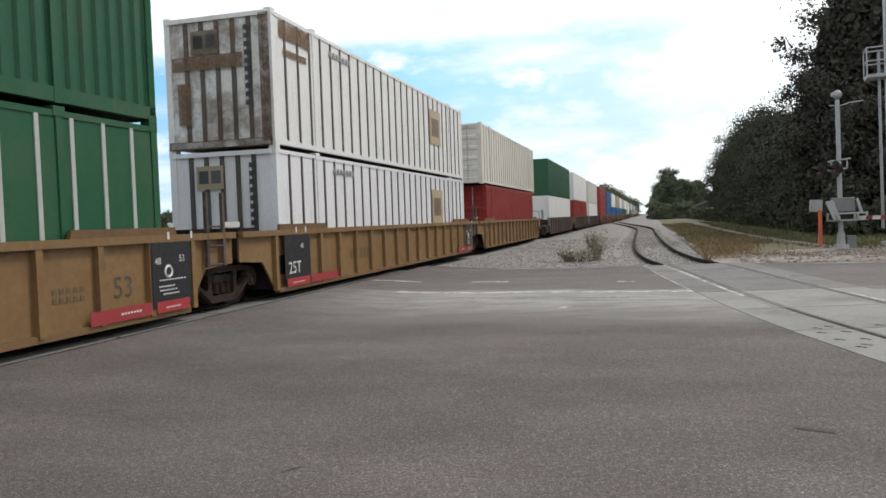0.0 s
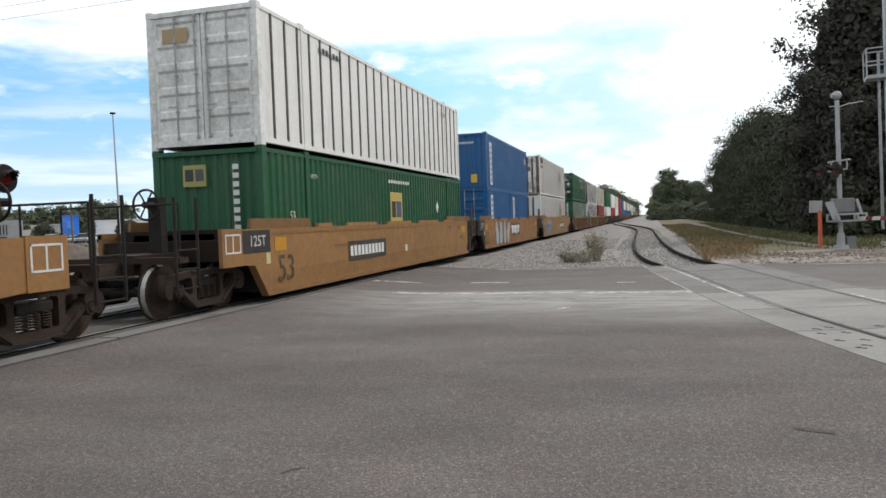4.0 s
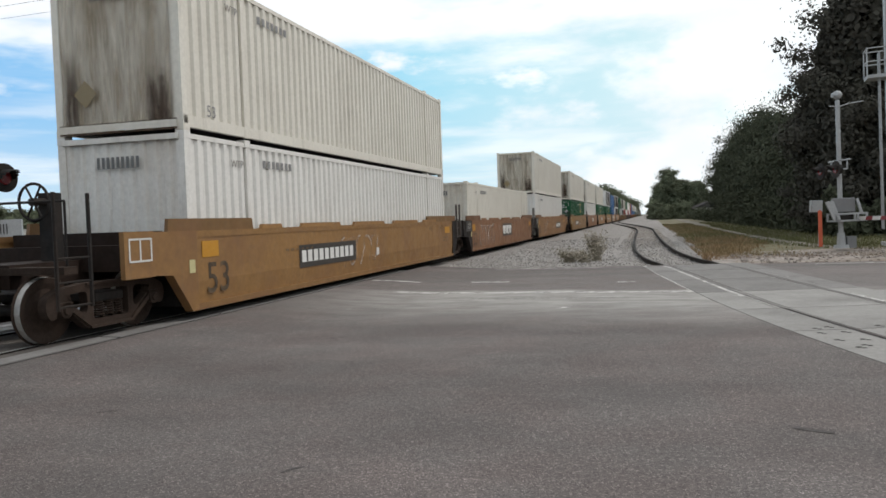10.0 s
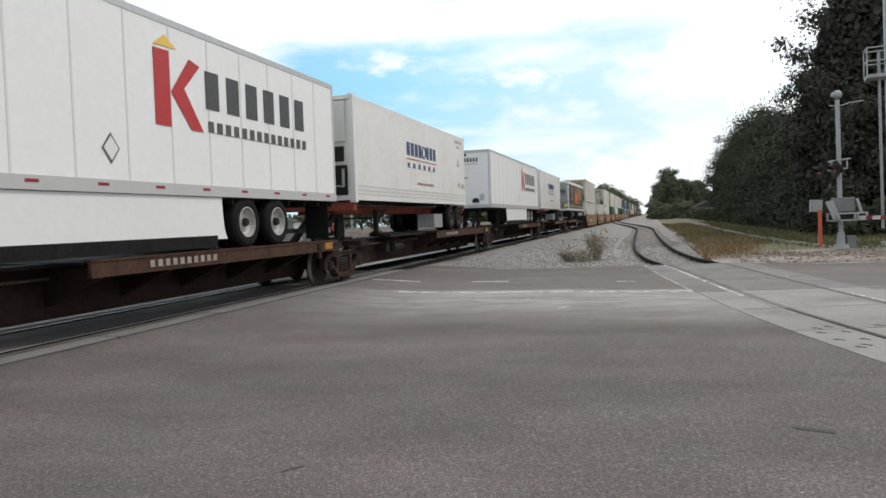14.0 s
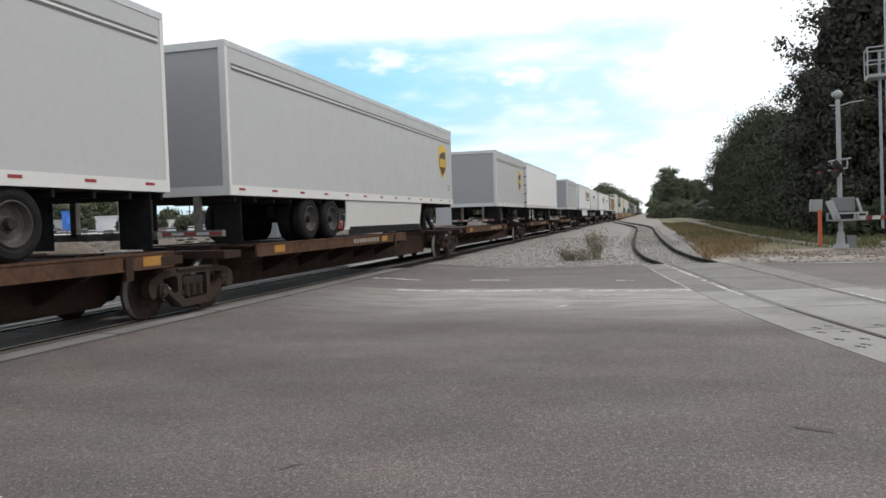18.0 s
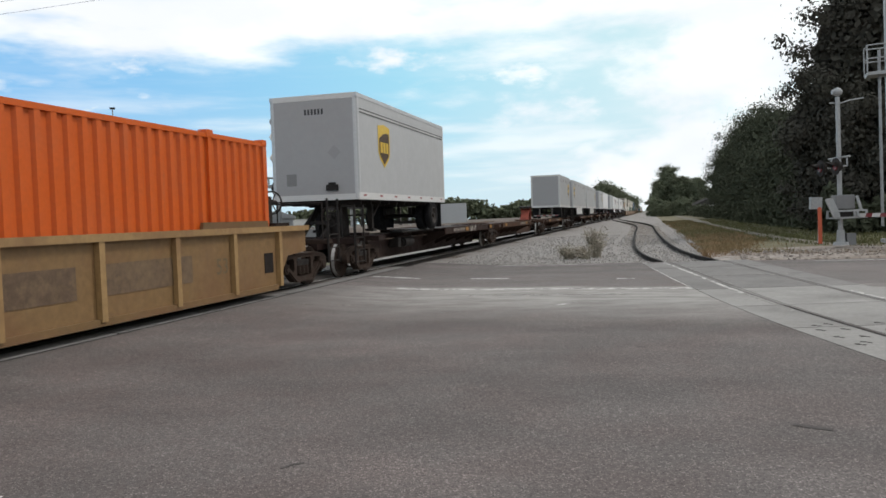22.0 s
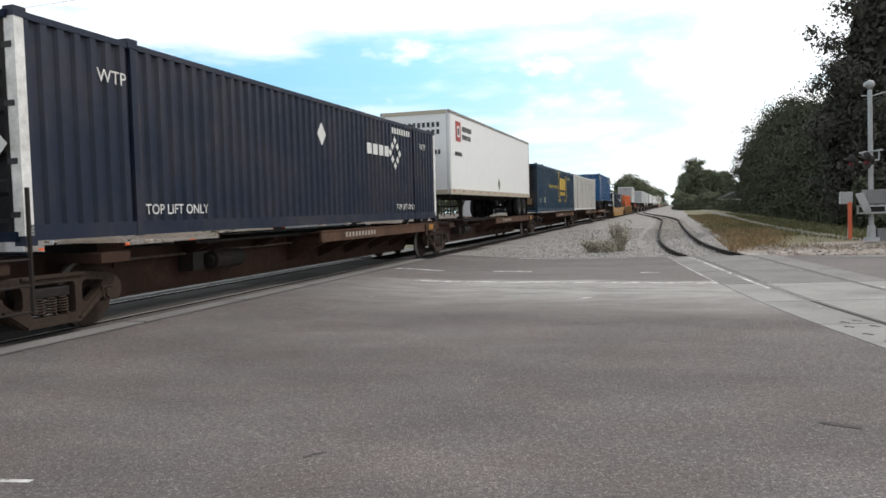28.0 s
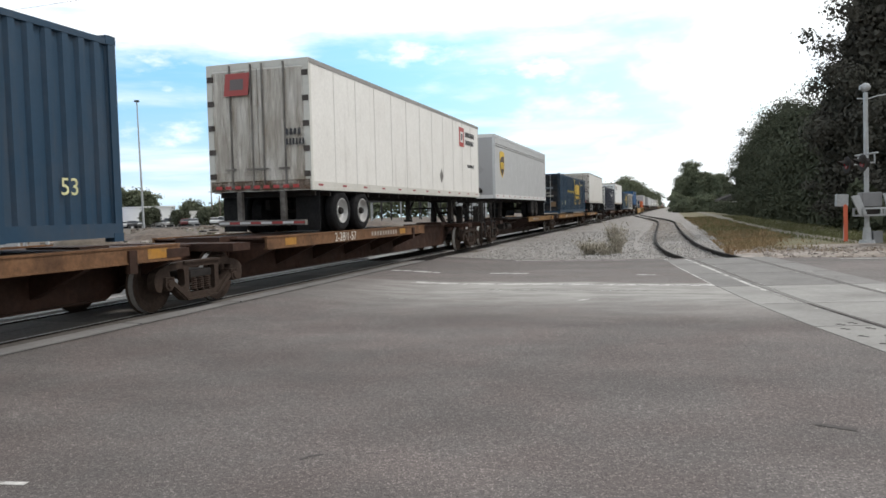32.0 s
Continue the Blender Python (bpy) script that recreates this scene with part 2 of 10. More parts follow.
        pale.data_type = "RGBA"
        nt.links.new(dust, pale.inputs[0])
        nt.links.new(out, pale.inputs[6])
        pale.inputs[7].default_value = (0.33, 0.323, 0.305, 1)
        out = pale.outputs[2]
    nt.links.new(out, bsdf.inputs["Base Color"])
    b = nt.nodes.new("ShaderNodeBump")
    b.inputs["Strength"].default_value, b.inputs["Distance"].default_value = 0.8, 0.004
    nt.links.new(calc("ADD", cells.outputs["Distance"], cloud(60, 3)), b.inputs["Height"])
    nt.links.new(b.outputs[0], bsdf.inputs["Normal"])
    return m


def worn_paint(name, base, keep, scale, soft=0.095, most=1.0, stretch=(1, 1, 1), fade=False):
    """Road paint or dust that has worn through to the road in flakes."""
    m = surface(name, base, 0.85, grain=18, vary=0.25)
    nt = m.node_tree
    tc = nt.nodes.new("ShaderNodeTexCoord")
    n = nt.nodes.new("ShaderNodeTexNoise")
    n.inputs["Scale"].default_value, n.inputs["Detail"].default_value, n.inputs["Roughness"].default_value = scale, 8, 0.75
    mp = nt.nodes.new("ShaderNodeMapping")
    mp.inputs["Scale"].default_value = stretch
    nt.links.new(tc.outputs["Object"], mp.inputs["Vector"])
    nt.links.new(mp.outputs[0], n.inputs["Vector"])
    mr = nt.nodes.new("ShaderNodeMapRange")
    for i, v in enumerate((0.525 - keep - soft, 0.525 - keep + soft, 0.0, most)):
        mr.inputs[i + 1].default_value = v
    nt.links.new(n.outputs["Fac"], mr.inputs[0])
    out = mr.outputs[0]
    if fade:
        # the stain thins out at its sides and upper end
        gx = nt.nodes.new("ShaderNodeSeparateXYZ")
        nt.links.new(tc.outputs["Generated"], gx.inputs[0])
        for axis, a, b in ((0, 0.0, 0.35), (0, 1.0, 0.65), (2, 1.0, 0.15)):
            soft_edge = nt.nodes.new("ShaderNodeMapRange")
            soft_edge.interpolation_type = "SMOOTHSTEP"
            soft_edge.inputs[1].default_value, soft_edge.inputs[2].default_value = a, b
            nt.links.new(gx.outputs[axis], soft_edge.inputs[0])
            prod = nt.nodes.new("ShaderNodeMath")
            prod.operation = "MULTIPLY"
            nt.links.new(out, prod.inputs[0])
            nt.links.new(soft_edge.outputs[0], prod.inputs[1])
            out = prod.outputs[0]
    nt.links.new(out, nt.nodes["Principled BSDF"].inputs["Alpha"])
    return m


STRIP = worn_paint("strip_paint", (0.50, 0.49, 0.47), 0.07, 4.0)
RUST = worn_paint("rust_bloom", (0.20, 0.13, 0.08), -0.07, 1.3, 0.16, 0.6)
RUST_BAND = worn_paint("rust_band", (0.20, 0.13, 0.08), 0.10, 2.5, 0.2, 0.9)
SPRAY = worn_paint("spray_paint", (0.46, 0.40, 0.35), 0.06, 5.0, 0.25, 0.62)
RUST_HEAVY = worn_paint("rust_crust", (0.13, 0.08, 0.05), 0.02, 2.0, 0.18, 0.9)
STREAK = worn_paint("rust_streaks", (0.235, 0.165, 0.085), -0.01, 2.4, 0.2, 0.42, (2.2, 2.2, 0.28))
STREAK_DARK = worn_paint("dark_rust_streaks", (0.075, 0.045, 0.028), 0.02, 3.2, 0.16, 0.95, (2.6, 2.6, 0.3), True)
ASPHALT = asphalt("asphalt", (0.113, 0.1025, 0.0985), True)
LOT_ASPHALT = asphalt("lot_asphalt", (0.10, 0.097, 0.094))
OLD_PANEL = surface("aged_concrete", (0.180, 0.174, 0.167), 0.9, grain=20, vary=0.18, stain=0.8, stain_col=(0.10, 0.096, 0.092), stain_amt=0.7, bump=0.003, bump_scale=60, random=0.06)
DULL_STEEL = surface("dusty_rail_head", (0.15, 0.143, 0.135), 0.7, 0.1, grain=14, vary=0.25, stain=1.2, stain_col=(0.07, 0.055, 0.045), stain_amt=0.8)
PANEL = surface("concrete_panel", (0.262, 0.256, 0.243), 0.85, grain=22, vary=0.16, stain=0.55, stain_col=(0.12, 0.115, 0.11), stain_amt=0.75, bump=0.003, bump_scale=60, random=0.07)
RUBBER = surface("crossing_rubber", (0.115, 0.105, 0.097), 0.97, grain=20, vary=0.3, stain=1, stain_col=(0.07, 0.064, 0.06), stain_amt=0.6, random=0.2, spec=0.1)
SEAM = surface("open_seam", (0.03, 0.028, 0.027), 0.95, grain=18, vary=0.3, spec=0.1)
TAR = surface("oil_stain", (0.082, 0.076, 0.073), 0.9, grain=18, vary=0.3, spec=0.2)
LINE = worn_paint("road_paint", (0.52, 0.51, 0.49), 0.07, 5.0)
DUST = worn_paint("worn_paint", (0.36, 0.35, 0.33), -0.02, 3.2)
BALLAST = surface("ballast", (0.245, 0.232, 0.22), 0.95, grain=26, vary=0.6, stain=0.35, stain_col=(0.15, 0.13, 0.11), stain_amt=0.5, bump=0.03, bump_scale=24)
STONE = surface("stone", (0.33, 0.315, 0.30), 0.95, grain=10, vary=0.4)
SAND = surface("pale_dirt", (0.27, 0.24, 0.215), 0.95, grain=5, vary=0.5, stain=0.55, stain_col=(0.15, 0.105, 0.068), stain_amt=1.0, bump=0.05, bump_scale=5)
PATH = surface("packed_dirt", (0.165, 0.150, 0.122), 0.95, grain=5, vary=0.4, stain=0.5, stain_col=(0.10, 0.085, 0.06), stain_amt=0.7, bump=0.02, bump_scale=8)
LOT = surface("site_dirt", (0.106, 0.085, 0.070), 0.95, grain=2, vary=0.4, stain=0.12, stain_col=(0.075, 0.068, 0.045), stain_amt=0.8, bump=0.05, bump_scale=2)
EARTH = surface("grass_and_dirt", (0.105, 0.10, 0.05), 0.95, grain=1.6, vary=0.4, stain=0.2, stain_col=(0.19, 0.15, 0.095), stain_amt=0.9, bump=0.02, bump_scale=5)
WEED = surface("weed_leaves", (0.34, 0.305, 0.245), 0.9, grain=6, vary=0.4, stain=1.5, stain_col=(0.19, 0.18, 0.13), stain_amt=0.8)
GREEN_GRASS = surface("green_grass", (0.105, 0.108, 0.042), 0.9, grain=3, vary=0.4, stain=0.2, stain_col=(0.13, 0.11, 0.05), stain_amt=0.8)
GRASS = surface("dry_grass", (0.25, 0.165, 0.088), 0.9, grain=3, vary=0.4, stain=0.18, stain_col=(0.075, 0.088, 0.03), stain_amt=1.0)
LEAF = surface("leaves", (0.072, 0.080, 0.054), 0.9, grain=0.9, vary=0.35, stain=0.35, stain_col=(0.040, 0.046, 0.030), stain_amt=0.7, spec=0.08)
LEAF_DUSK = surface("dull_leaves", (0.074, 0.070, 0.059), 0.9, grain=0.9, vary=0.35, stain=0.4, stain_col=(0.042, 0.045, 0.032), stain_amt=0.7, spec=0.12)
# distant foliage: the haze is mixed into a paler leaf colour
LEAF_HAZED = surface("hazed_leaves", (0.115, 0.130, 0.085), 0.9, grain=0.5, vary=0.35, stain=0.15, stain_col=(0.080, 0.084, 0.052), stain_amt=0.7, spec=0.08)
BARK = surface("bark", (0.075, 0.058, 0.043), 0.95, grain=9, vary=0.4, bump=0.02, bump_scale=12)
GALV = surface("galvanised_steel", (0.34, 0.35, 0.355), 0.5, 0.35, grain=12, vary=0.12, stain=2.5, stain_col=(0.28, 0.27, 0.26), stain_amt=0.5)
WALL = surface("painted_wall", (0.7, 0.7, 0.68), 0.8, grain=5, vary=0.06, own=True, stain=0.3, stain_col=(0.45, 0.43, 0.4), stain_amt=0.3)
GLASS = surface("dark_glass", (0.02, 0.025, 0.03), 0.08, grain=2, vary=0.1)
CARPAINT = surface("car_paint", (0.3, 0.3, 0.3), 0.25, grain=3, vary=0.05, own=True, coat=0.5)
LENS = surface("red_lens", (0.16, 0.012, 0.014), 0.2, grain=40, vary=0.2)
WOOD = surface("weathered_wood", (0.13, 0.105, 0.08), 0.9, grain=9, vary=0.35, bump=0.01, bump_scale=20)
STEEL = surface("building_steel", (0.03, 0.027, 0.027), 0.7, grain=5, vary=0.2)


# ---- mesh helpers ----
def box(bm, x0, x1, y0, y1, z0, z1):
    v = [bm.verts.new(c) for c in ((x0, y0, z0), (x1, y0, z0), (x1, y1, z0), (x0, y1, z0), (x0, y0, z1), (x1, y0, z1), (x1, y1, z1), (x0, y1, z1))]
    for f in ((3, 2, 1, 0), (4, 5, 6, 7), (0, 1, 5, 4), (1, 2, 6, 5), (2, 3, 7, 6), (3, 0, 4, 7)):
        bm.faces.new([v[i] for i in f])
    return v


def slab(bm, outline, a, b, axis="x"):
    """A closed outline of (u, v) pairs drawn out from a to b along an axis: x takes (y, z), y takes (x, z), z takes (x, y)."""
    def at(u, v, w):
        return {"x": (w, u, v), "y": (u, w, v), "z": (u, v, w)}[axis]
    p = [bm.verts.new(at(u, v, a)) for u, v in outline]
    q = [bm.verts.new(at(u, v, b)) for u, v in outline]
    n = len(p)
    faces = [bm.faces.new(p), bm.faces.new(q[::-1])]
    for i in range(n):
        faces.append(bm.faces.new((p[i], q[i], q[(i + 1) % n], p[(i + 1) % n])))
    bmesh.ops.recalc_face_normals(bm, faces=faces)
    return faces


def rod(bm, a, b, r0, r1=None, seg=10):
    a, b = Vector(a), Vector(b)
    r1 = r0 if r1 is None else r1
    d = b - a
    m = Matrix.Translation((a + b) / 2) @ d.to_track_quat("Z", "Y").to_matrix().to_4x4()
    return bmesh.ops.create_cone(bm, cap_ends=True, segments=seg, radius1=r0, radius2=r1, depth=d.length, matrix=m)["verts"]


def ball(bm, c, r, sub=2, sz=1.0):
    return bmesh.ops.create_icosphere(bm, subdivisions=sub, radius=r, matrix=Matrix.Translation(c) @ Matrix.Diagonal((1, 1, sz, 1)))["verts"]


def ring(bm, c, r, t, axis="x", seg=20, sec=6):
    """A torus round an axis."""
    c = Vector(c)
    rows = []
    for i in range(seg):
        a = 2 * math.pi * i / seg
        row = []
        for j in range(sec):
            b = 2 * math.pi * j / sec
            u, w = (r + t * math.cos(b)), t * math.sin(b)
            p = {"x": (w, u * math.cos(a), u * math.sin(a)), "y": (u * math.cos(a), w, u * math.sin(a)), "z": (u * math.cos(a), u * math.sin(a), w)}[axis]
            row.append(bm.verts.new(c + Vector(p)))
        rows.append(row)
    for i in range(seg):
        for j in range(sec):
            bm.faces.new((rows[i][j], rows[(i + 1) % seg][j], rows[(i + 1) % seg][(j + 1) % sec], rows[i][(j + 1) % sec]))


def mesh_of(name, bm, material, smooth=False):
    bmesh.ops.recalc_face_normals(bm, faces=bm.faces[:])
    me = bpy.data.meshes.new(name)
    bm.to_mesh(me)
    bm.free()
    me.materials.append(material)
    if smooth:
        me.shade_smooth()
    return me


def part(name, bm, material, parent, label="", colour=None, smooth=False, at=None):
    ob = new(name, bm if isinstance(bm, bpy.types.Mesh) else mesh_of(name, bm, material, smooth))
    ob.parent = parent
    if at is not None:
        ob.matrix_basis = at
    if colour:
        ob.color = (*colour, 1)
    if label:
        tagged(ob, label)
    return ob


def thing(name, label, category, group="", kind=""):
    return tagged(new(name), label, category, group, kind)


def solid(name, bm, material, label, category, group="", kind="", colour=None, smooth=False):
    ob = new(name, mesh_of(name, bm, material, smooth))
    if colour:
        ob.color = (*colour, 1)
    return tagged(ob, label, category, group, kind)


def bevelled(bm, w=0.02, seg=1):
    bmesh.ops.bevel(bm, geom=[e for e in bm.edges if e.is_manifold and e.calc_face_angle(0) > 0.6], offset=w, segments=seg, affect="EDGES")
    return bm


letters = {}


def writing(text, size):
    """The mesh of a word in the built-in font, in the plane of x and y, left end at the origin."""
    if (text, size) not in letters:
        cu = bpy.data.curves.new("word", "FONT")
        cu.body, cu.size, cu.resolution_u, cu.offset = text, size, 3, 0.006 * size
        ob = new("word", cu)
        me = bpy.data.meshes.new_from_object(ob.evaluated_get(bpy.context.evaluated_depsgraph_get()))
        bpy.data.objects.remove(ob)
        me.materials.clear()
        me.materials.append(WORN)
        letters[(text, size)] = me
    return letters[(text, size)]


# ---- ground, road and tracks ----
def ease(a, b, x):
    t = min(1.0, max(0.0, (x - a) / (b - a)))
    return t * t * (3 - 2 * t)


def road_z(x, y=0.0):
    rise = ease(-4.6, -7.4, x) * 0.118 - ease(-10.4, -15.0, x) * 0.18
    return -0.152 + rise - (0.13 if abs(x - TRACK_X) < 1.468 else 0.0)


def far_edge(x):
    return 22.45 - 0.155 * x


def sheet(bm, xs, ys, height):
    grid = [[bm.verts.new((x, y(x) if callable(y) else y, 0)) for y in ys] for x in xs]
    for col in grid:
        for v in col:
            v.co.z = height(v.co.x, v.co.y)
    for i in range(len(xs) - 1):
        for j in range(len(ys) - 1):
            bm.faces.new((grid[i][j], grid[i + 1][j], grid[i + 1][j + 1], grid[i][j + 1]))
    return grid


def spaced(stops):
    """Positions through (from, to, step) stretches."""
    out = []
    for a, b, s in stops:
        n = max(1, round((b - a) / s))
        out += [a + (b - a) * i / n for i in range(n)]
    return out + [stops[-1][1]]


bm = bmesh.new()
sheet(bm, spaced([(-2600, -200, 400), (-200, -20, 30), (-20, 20, 5), (20, 200, 30), (200, 2600, 400)]),
      spaced([(-600, -40, 80), (-40, 120, 10), (120, 400, 40), (400, 3600, 400)]),
      lambda x, y: -0.33 + (0.05 * noise.noise((x * 0.05, y * 0.05, 0)) if abs(x) < 200 and y < 400 else 0))
solid("ground", bm, EARTH, "flat ground of short grass and bare dirt", "ground", kind="structure")

bm = bmesh.new()
xs = spaced([(-70, -16, 9), (-16, -10.5, 0.5)]) + [TRACK_X - 1.47, TRACK_X - 1.466, TRACK_X, TRACK_X + 1.466, TRACK_X + 1.47] + spaced([(-7.2, -4, 0.4), (-4, 60, 4)])
grid = sheet(bm, xs, [-45, -20, -5, 5, 10, 15, 19, far_edge], lambda x, y: road_z(x))
edge = [row[-1] for row in grid]
low = [bm.verts.new((v.co.x, v.co.y + 0.08, v.co.z - 0.3)) for v in edge]
for i in range(len(edge) - 1):
    bm.faces.new((edge[i], edge[i + 1], low[i + 1], low[i]))
solid("road", bm, ASPHALT, "worn grey asphalt road over the railway crossing", "road", kind="structure")


def mark(name, label, pts, width, material=LINE, lift=0.004):
    """A painted stripe along points on the road."""
    bm = bmesh.new()
    prev = None
    for i, (x, y) in enumerate(pts):
        a, b = pts[max(0, i - 1)], pts[min(len(pts) - 1, i + 1)]
        d = Vector((b[0] - a[0], b[1] - a[1])).normalized()
        n = Vector((-d.y, d.x)) * width / 2
        row = [bm.verts.new((x + n.x, y + n.y, road_z(x + n.x) + lift)), bm.verts.new((x - n.x, y - n.y, road_z(x - n.x) + lift))]
        if prev:
            bm.faces.new((prev[0], prev[1], row[1], row[0]))
        prev = row
    return solid(name, bm, material, label, "road marking", kind="structure")


def run(x0, x1, y0, slope, n=14):
    return [(x0 + (x1 - x0) * i / n, y0 + slope * (x0 + (x1 - x0) * i / n)) for i in range(n + 1)]


mark("road_marking", "worn white edge line across the asphalt", run(-5.6, 1.15, 14.86, -0.135), 0.27)
mark("road_marking", "worn white edge line in broken pieces", run(-3.5, -0.4, 13.85, -0.08), 0.3, DUST)
mark("road_marking", "faded pale dash on the asphalt", run(-7.1, -5.7, 17.15, -0.14), 0.22)
mark("road_marking", "faded pale dash on the asphalt", run(-4.4, -3.4, 17.45, -0.14), 0.2)
mark("road_marking", "faded pale dash on the asphalt", run(-0.75, -0.35, 17.05, -0.16), 0.18)
mark("road_marking", "faint worn white dashes on the asphalt", run(-3.4, -2.4, 11.3, -0.1), 0.12, DUST)
mark("road_marking", "faint worn white dashes on the asphalt", run(-6.3, -4.7, 13.9, 0.25), 0.16, DUST)
mark("road_marking", "short white paint scrape on the asphalt", [(-1.55, 12.35), (-1.25, 12.75)], 0.09)
mark("road_marking", "short white paint stroke on the asphalt", [(-4.02, 3.36), (-3.76, 3.40)], 0.05)
mark("tar_patch", "short dark crack in the asphalt", [(-2.30, 4.12), (-2.26, 4.2), (-2.20, 4.24)], 0.025, TAR)
mark("tar_patch", "dark oily mark on the asphalt", [(0.92, 5.48), (1.0, 5.43), (1.15, 5.37)], 0.06, TAR)
mark("tar_patch", "short dark crack in the asphalt", [(-4.77, 5.34), (-4.7, 5.4), (-4.62, 5.42)], 0.03, TAR)
mark("tar_patch", "small dark spot on the asphalt", [(-0.17, 8.45), (-0.09, 8.45)], 0.05, TAR)
mark("road_marking", "white line at the far edge of the road", run(-4.7, -1.3, 22.0, -0.16), 0.14)
mark("road_marking", "worn white line at the road's far side", run(4.2, 9.5, 21.9, -0.16), 0.15)
mark("road_marking", "worn white line at the road's far side", run(5.4, 12.0, 18.4, -0.16), 0.15)
mark("road_marking", "white line beside the siding's panels", [(-0.17, 22.3), (0.1, 20.0), (0.42, 17.4), (0.8, 14.75)], 0.11)

mark("tar_seam", "dark open seam between asphalt and crossing panels", [(TRACK_X + 1.51 + 0.012 * math.sin(3.1 * k), -2 + 0.9 * k) for k in range(28)], 0.035, SEAM)
SIDING = [(6.2, 1.0), (4.75, 4.5), (3.86, 7.0), (3.24, 9.4), (2.68, 12.15), (2.17, 15.5), (1.70, 19.0), (1.38, 21.3), (1.08, 23.1), (0.68, 25.6), (0.30, 30.0), (0.06, 36.0), (-0.1, 44.0),
          (-0.27, 60.0), (-0.45, 78.0), (-1.5, 96.0), (-3.3, 117.0), (-5.2, 139.0), (-7.0, 165.0), (-8.4, 200.0), (-8.8, 240.0)]


def spline(pts, step):
    """Points at even steps on a smooth line through pts, each with its heading."""
    out = []
    P = [Vector(p) for p in pts]
    for i in range(len(P) - 1):
        a, b, c, d = P[max(0, i - 1)], P[i], P[i + 1], P[min(len(P) - 1, i + 2)]
        n = max(1, round((c - b).length / step))
        for k in range(n):
            t = k / n
            p = 0.5 * (2 * b + (c - a) * t + (2 * a - 5 * b + 4 * c - d) * t * t + (3 * b - a - 3 * c + d) * t ** 3)
            out.append(p)
    out.append(P[-1])
    return [(p, (out[min(len(out) - 1, i + 1)] - out[max(0, i - 1)]).normalized()) for i, p in enumerate(out)]


RAIL_SHAPE = [(-0.075, -0.17), (0.075, -0.17), (0.07, -0.155), (0.012, -0.14), (0.012, -0.045), (0.036, -0.035), (0.036, -0.006), (0.028, 0.0), (-0.028, 0.0), (-0.036, -0.006), (-0.036, -0.035), (-0.012, -0.045), (-0.012, -0.14), (-0.07, -0.155)]


def rail_mesh(line, offset, z):
    bm = bmesh.new()
    prev = None
    for p, d in line:
        n = Vector((d.y, -d.x))
        row = [bm.verts.new((p.x + n.x * (offset + u), p.y + n.y * (offset + u), z(p, offset) + w)) for u, w in RAIL_SHAPE]
        if prev:
            for i in range(len(row)):
                bm.faces.new((prev[i], prev[(i + 1) % len(row)], row[(i + 1) % len(row)], row[i]))
        prev = row
    return bm


def shiny_top(line, offset, z):
    bm = bmesh.new()
    prev = None
    for p, d in line:
        n = Vector((d.y, -d.x))
        row = [bm.verts.new((p.x + n.x * (offset + u), p.y + n.y * (offset + u), z(p, offset) + 0.003)) for u in (-0.027, 0.027)]
        if prev:
            bm.faces.new((prev[0], prev[1], row[1], row[0]))
        prev = row
    return bm


def tie_mesh():
    bm = bmesh.new()
    box(bm, -1.3, 1.3, -0.11, 0.11, -0.33, -0.168)
    return mesh_of("sleeper", bevelled(bm, 0.012), WOOD)


TIE = tie_mesh()


def track(name, label, line, z, polished, ties_from, ties_near, ties_far):
    tr = thing(name, label, "railway track", kind="structure")
    for off in (-0.755, 0.755):
        r = part("rail", rail_mesh(line, off, z), RAIL, tr)
        if polished:
            part("running_surface", shiny_top(line, off, z), TREAD, r, "wheel-polished rail head")
        else:
            part("running_surface", shiny_top([s for s in line if 11.8 < s[0].y < 23.4], off, z), DULL_STEEL, r, "dust-dulled rail head")
    bm = bmesh.new()
    y = ties_from
    while y < ties_far:
        p, d = min(line, key=lambda s: abs(s[0].y - y))
        m = pose(p.x, y, z(p, 0), 0, 0, math.degrees(math.atan2(-d.x, d.y)))
        if y < ties_near:
            part("sleeper", TIE, WOOD, tr, at=m)
        else:
            for v in box(bm, -1.3, 1.3, -0.11, 0.11, -0.33, -0.168):
                v.co = m @ v.co
        y += 0.56
    tagged(part("sleepers", bm, WOOD, tr), kind="stuff")
    return tr


MAIN = [(Vector((TRACK_X, y)), Vector((0, 1))) for y in (-80, 0, 40, 120, 400, 1600)]
track("railway_track", "straight main line with polished rails on wooden sleepers", MAIN,
      lambda p, off: -off * math.sin(radians(BANK)), True, 24.4, 62, 150)
SIDE = spline(SIDING, 0.8)


def siding_z(p, off=0):
    return -0.150 + 0.02 * ease(24, 40, p.y)


track("railway_track", "curved siding with dull rusty rails in gravel", SIDE, siding_z, False, 23.4, 60, 120)

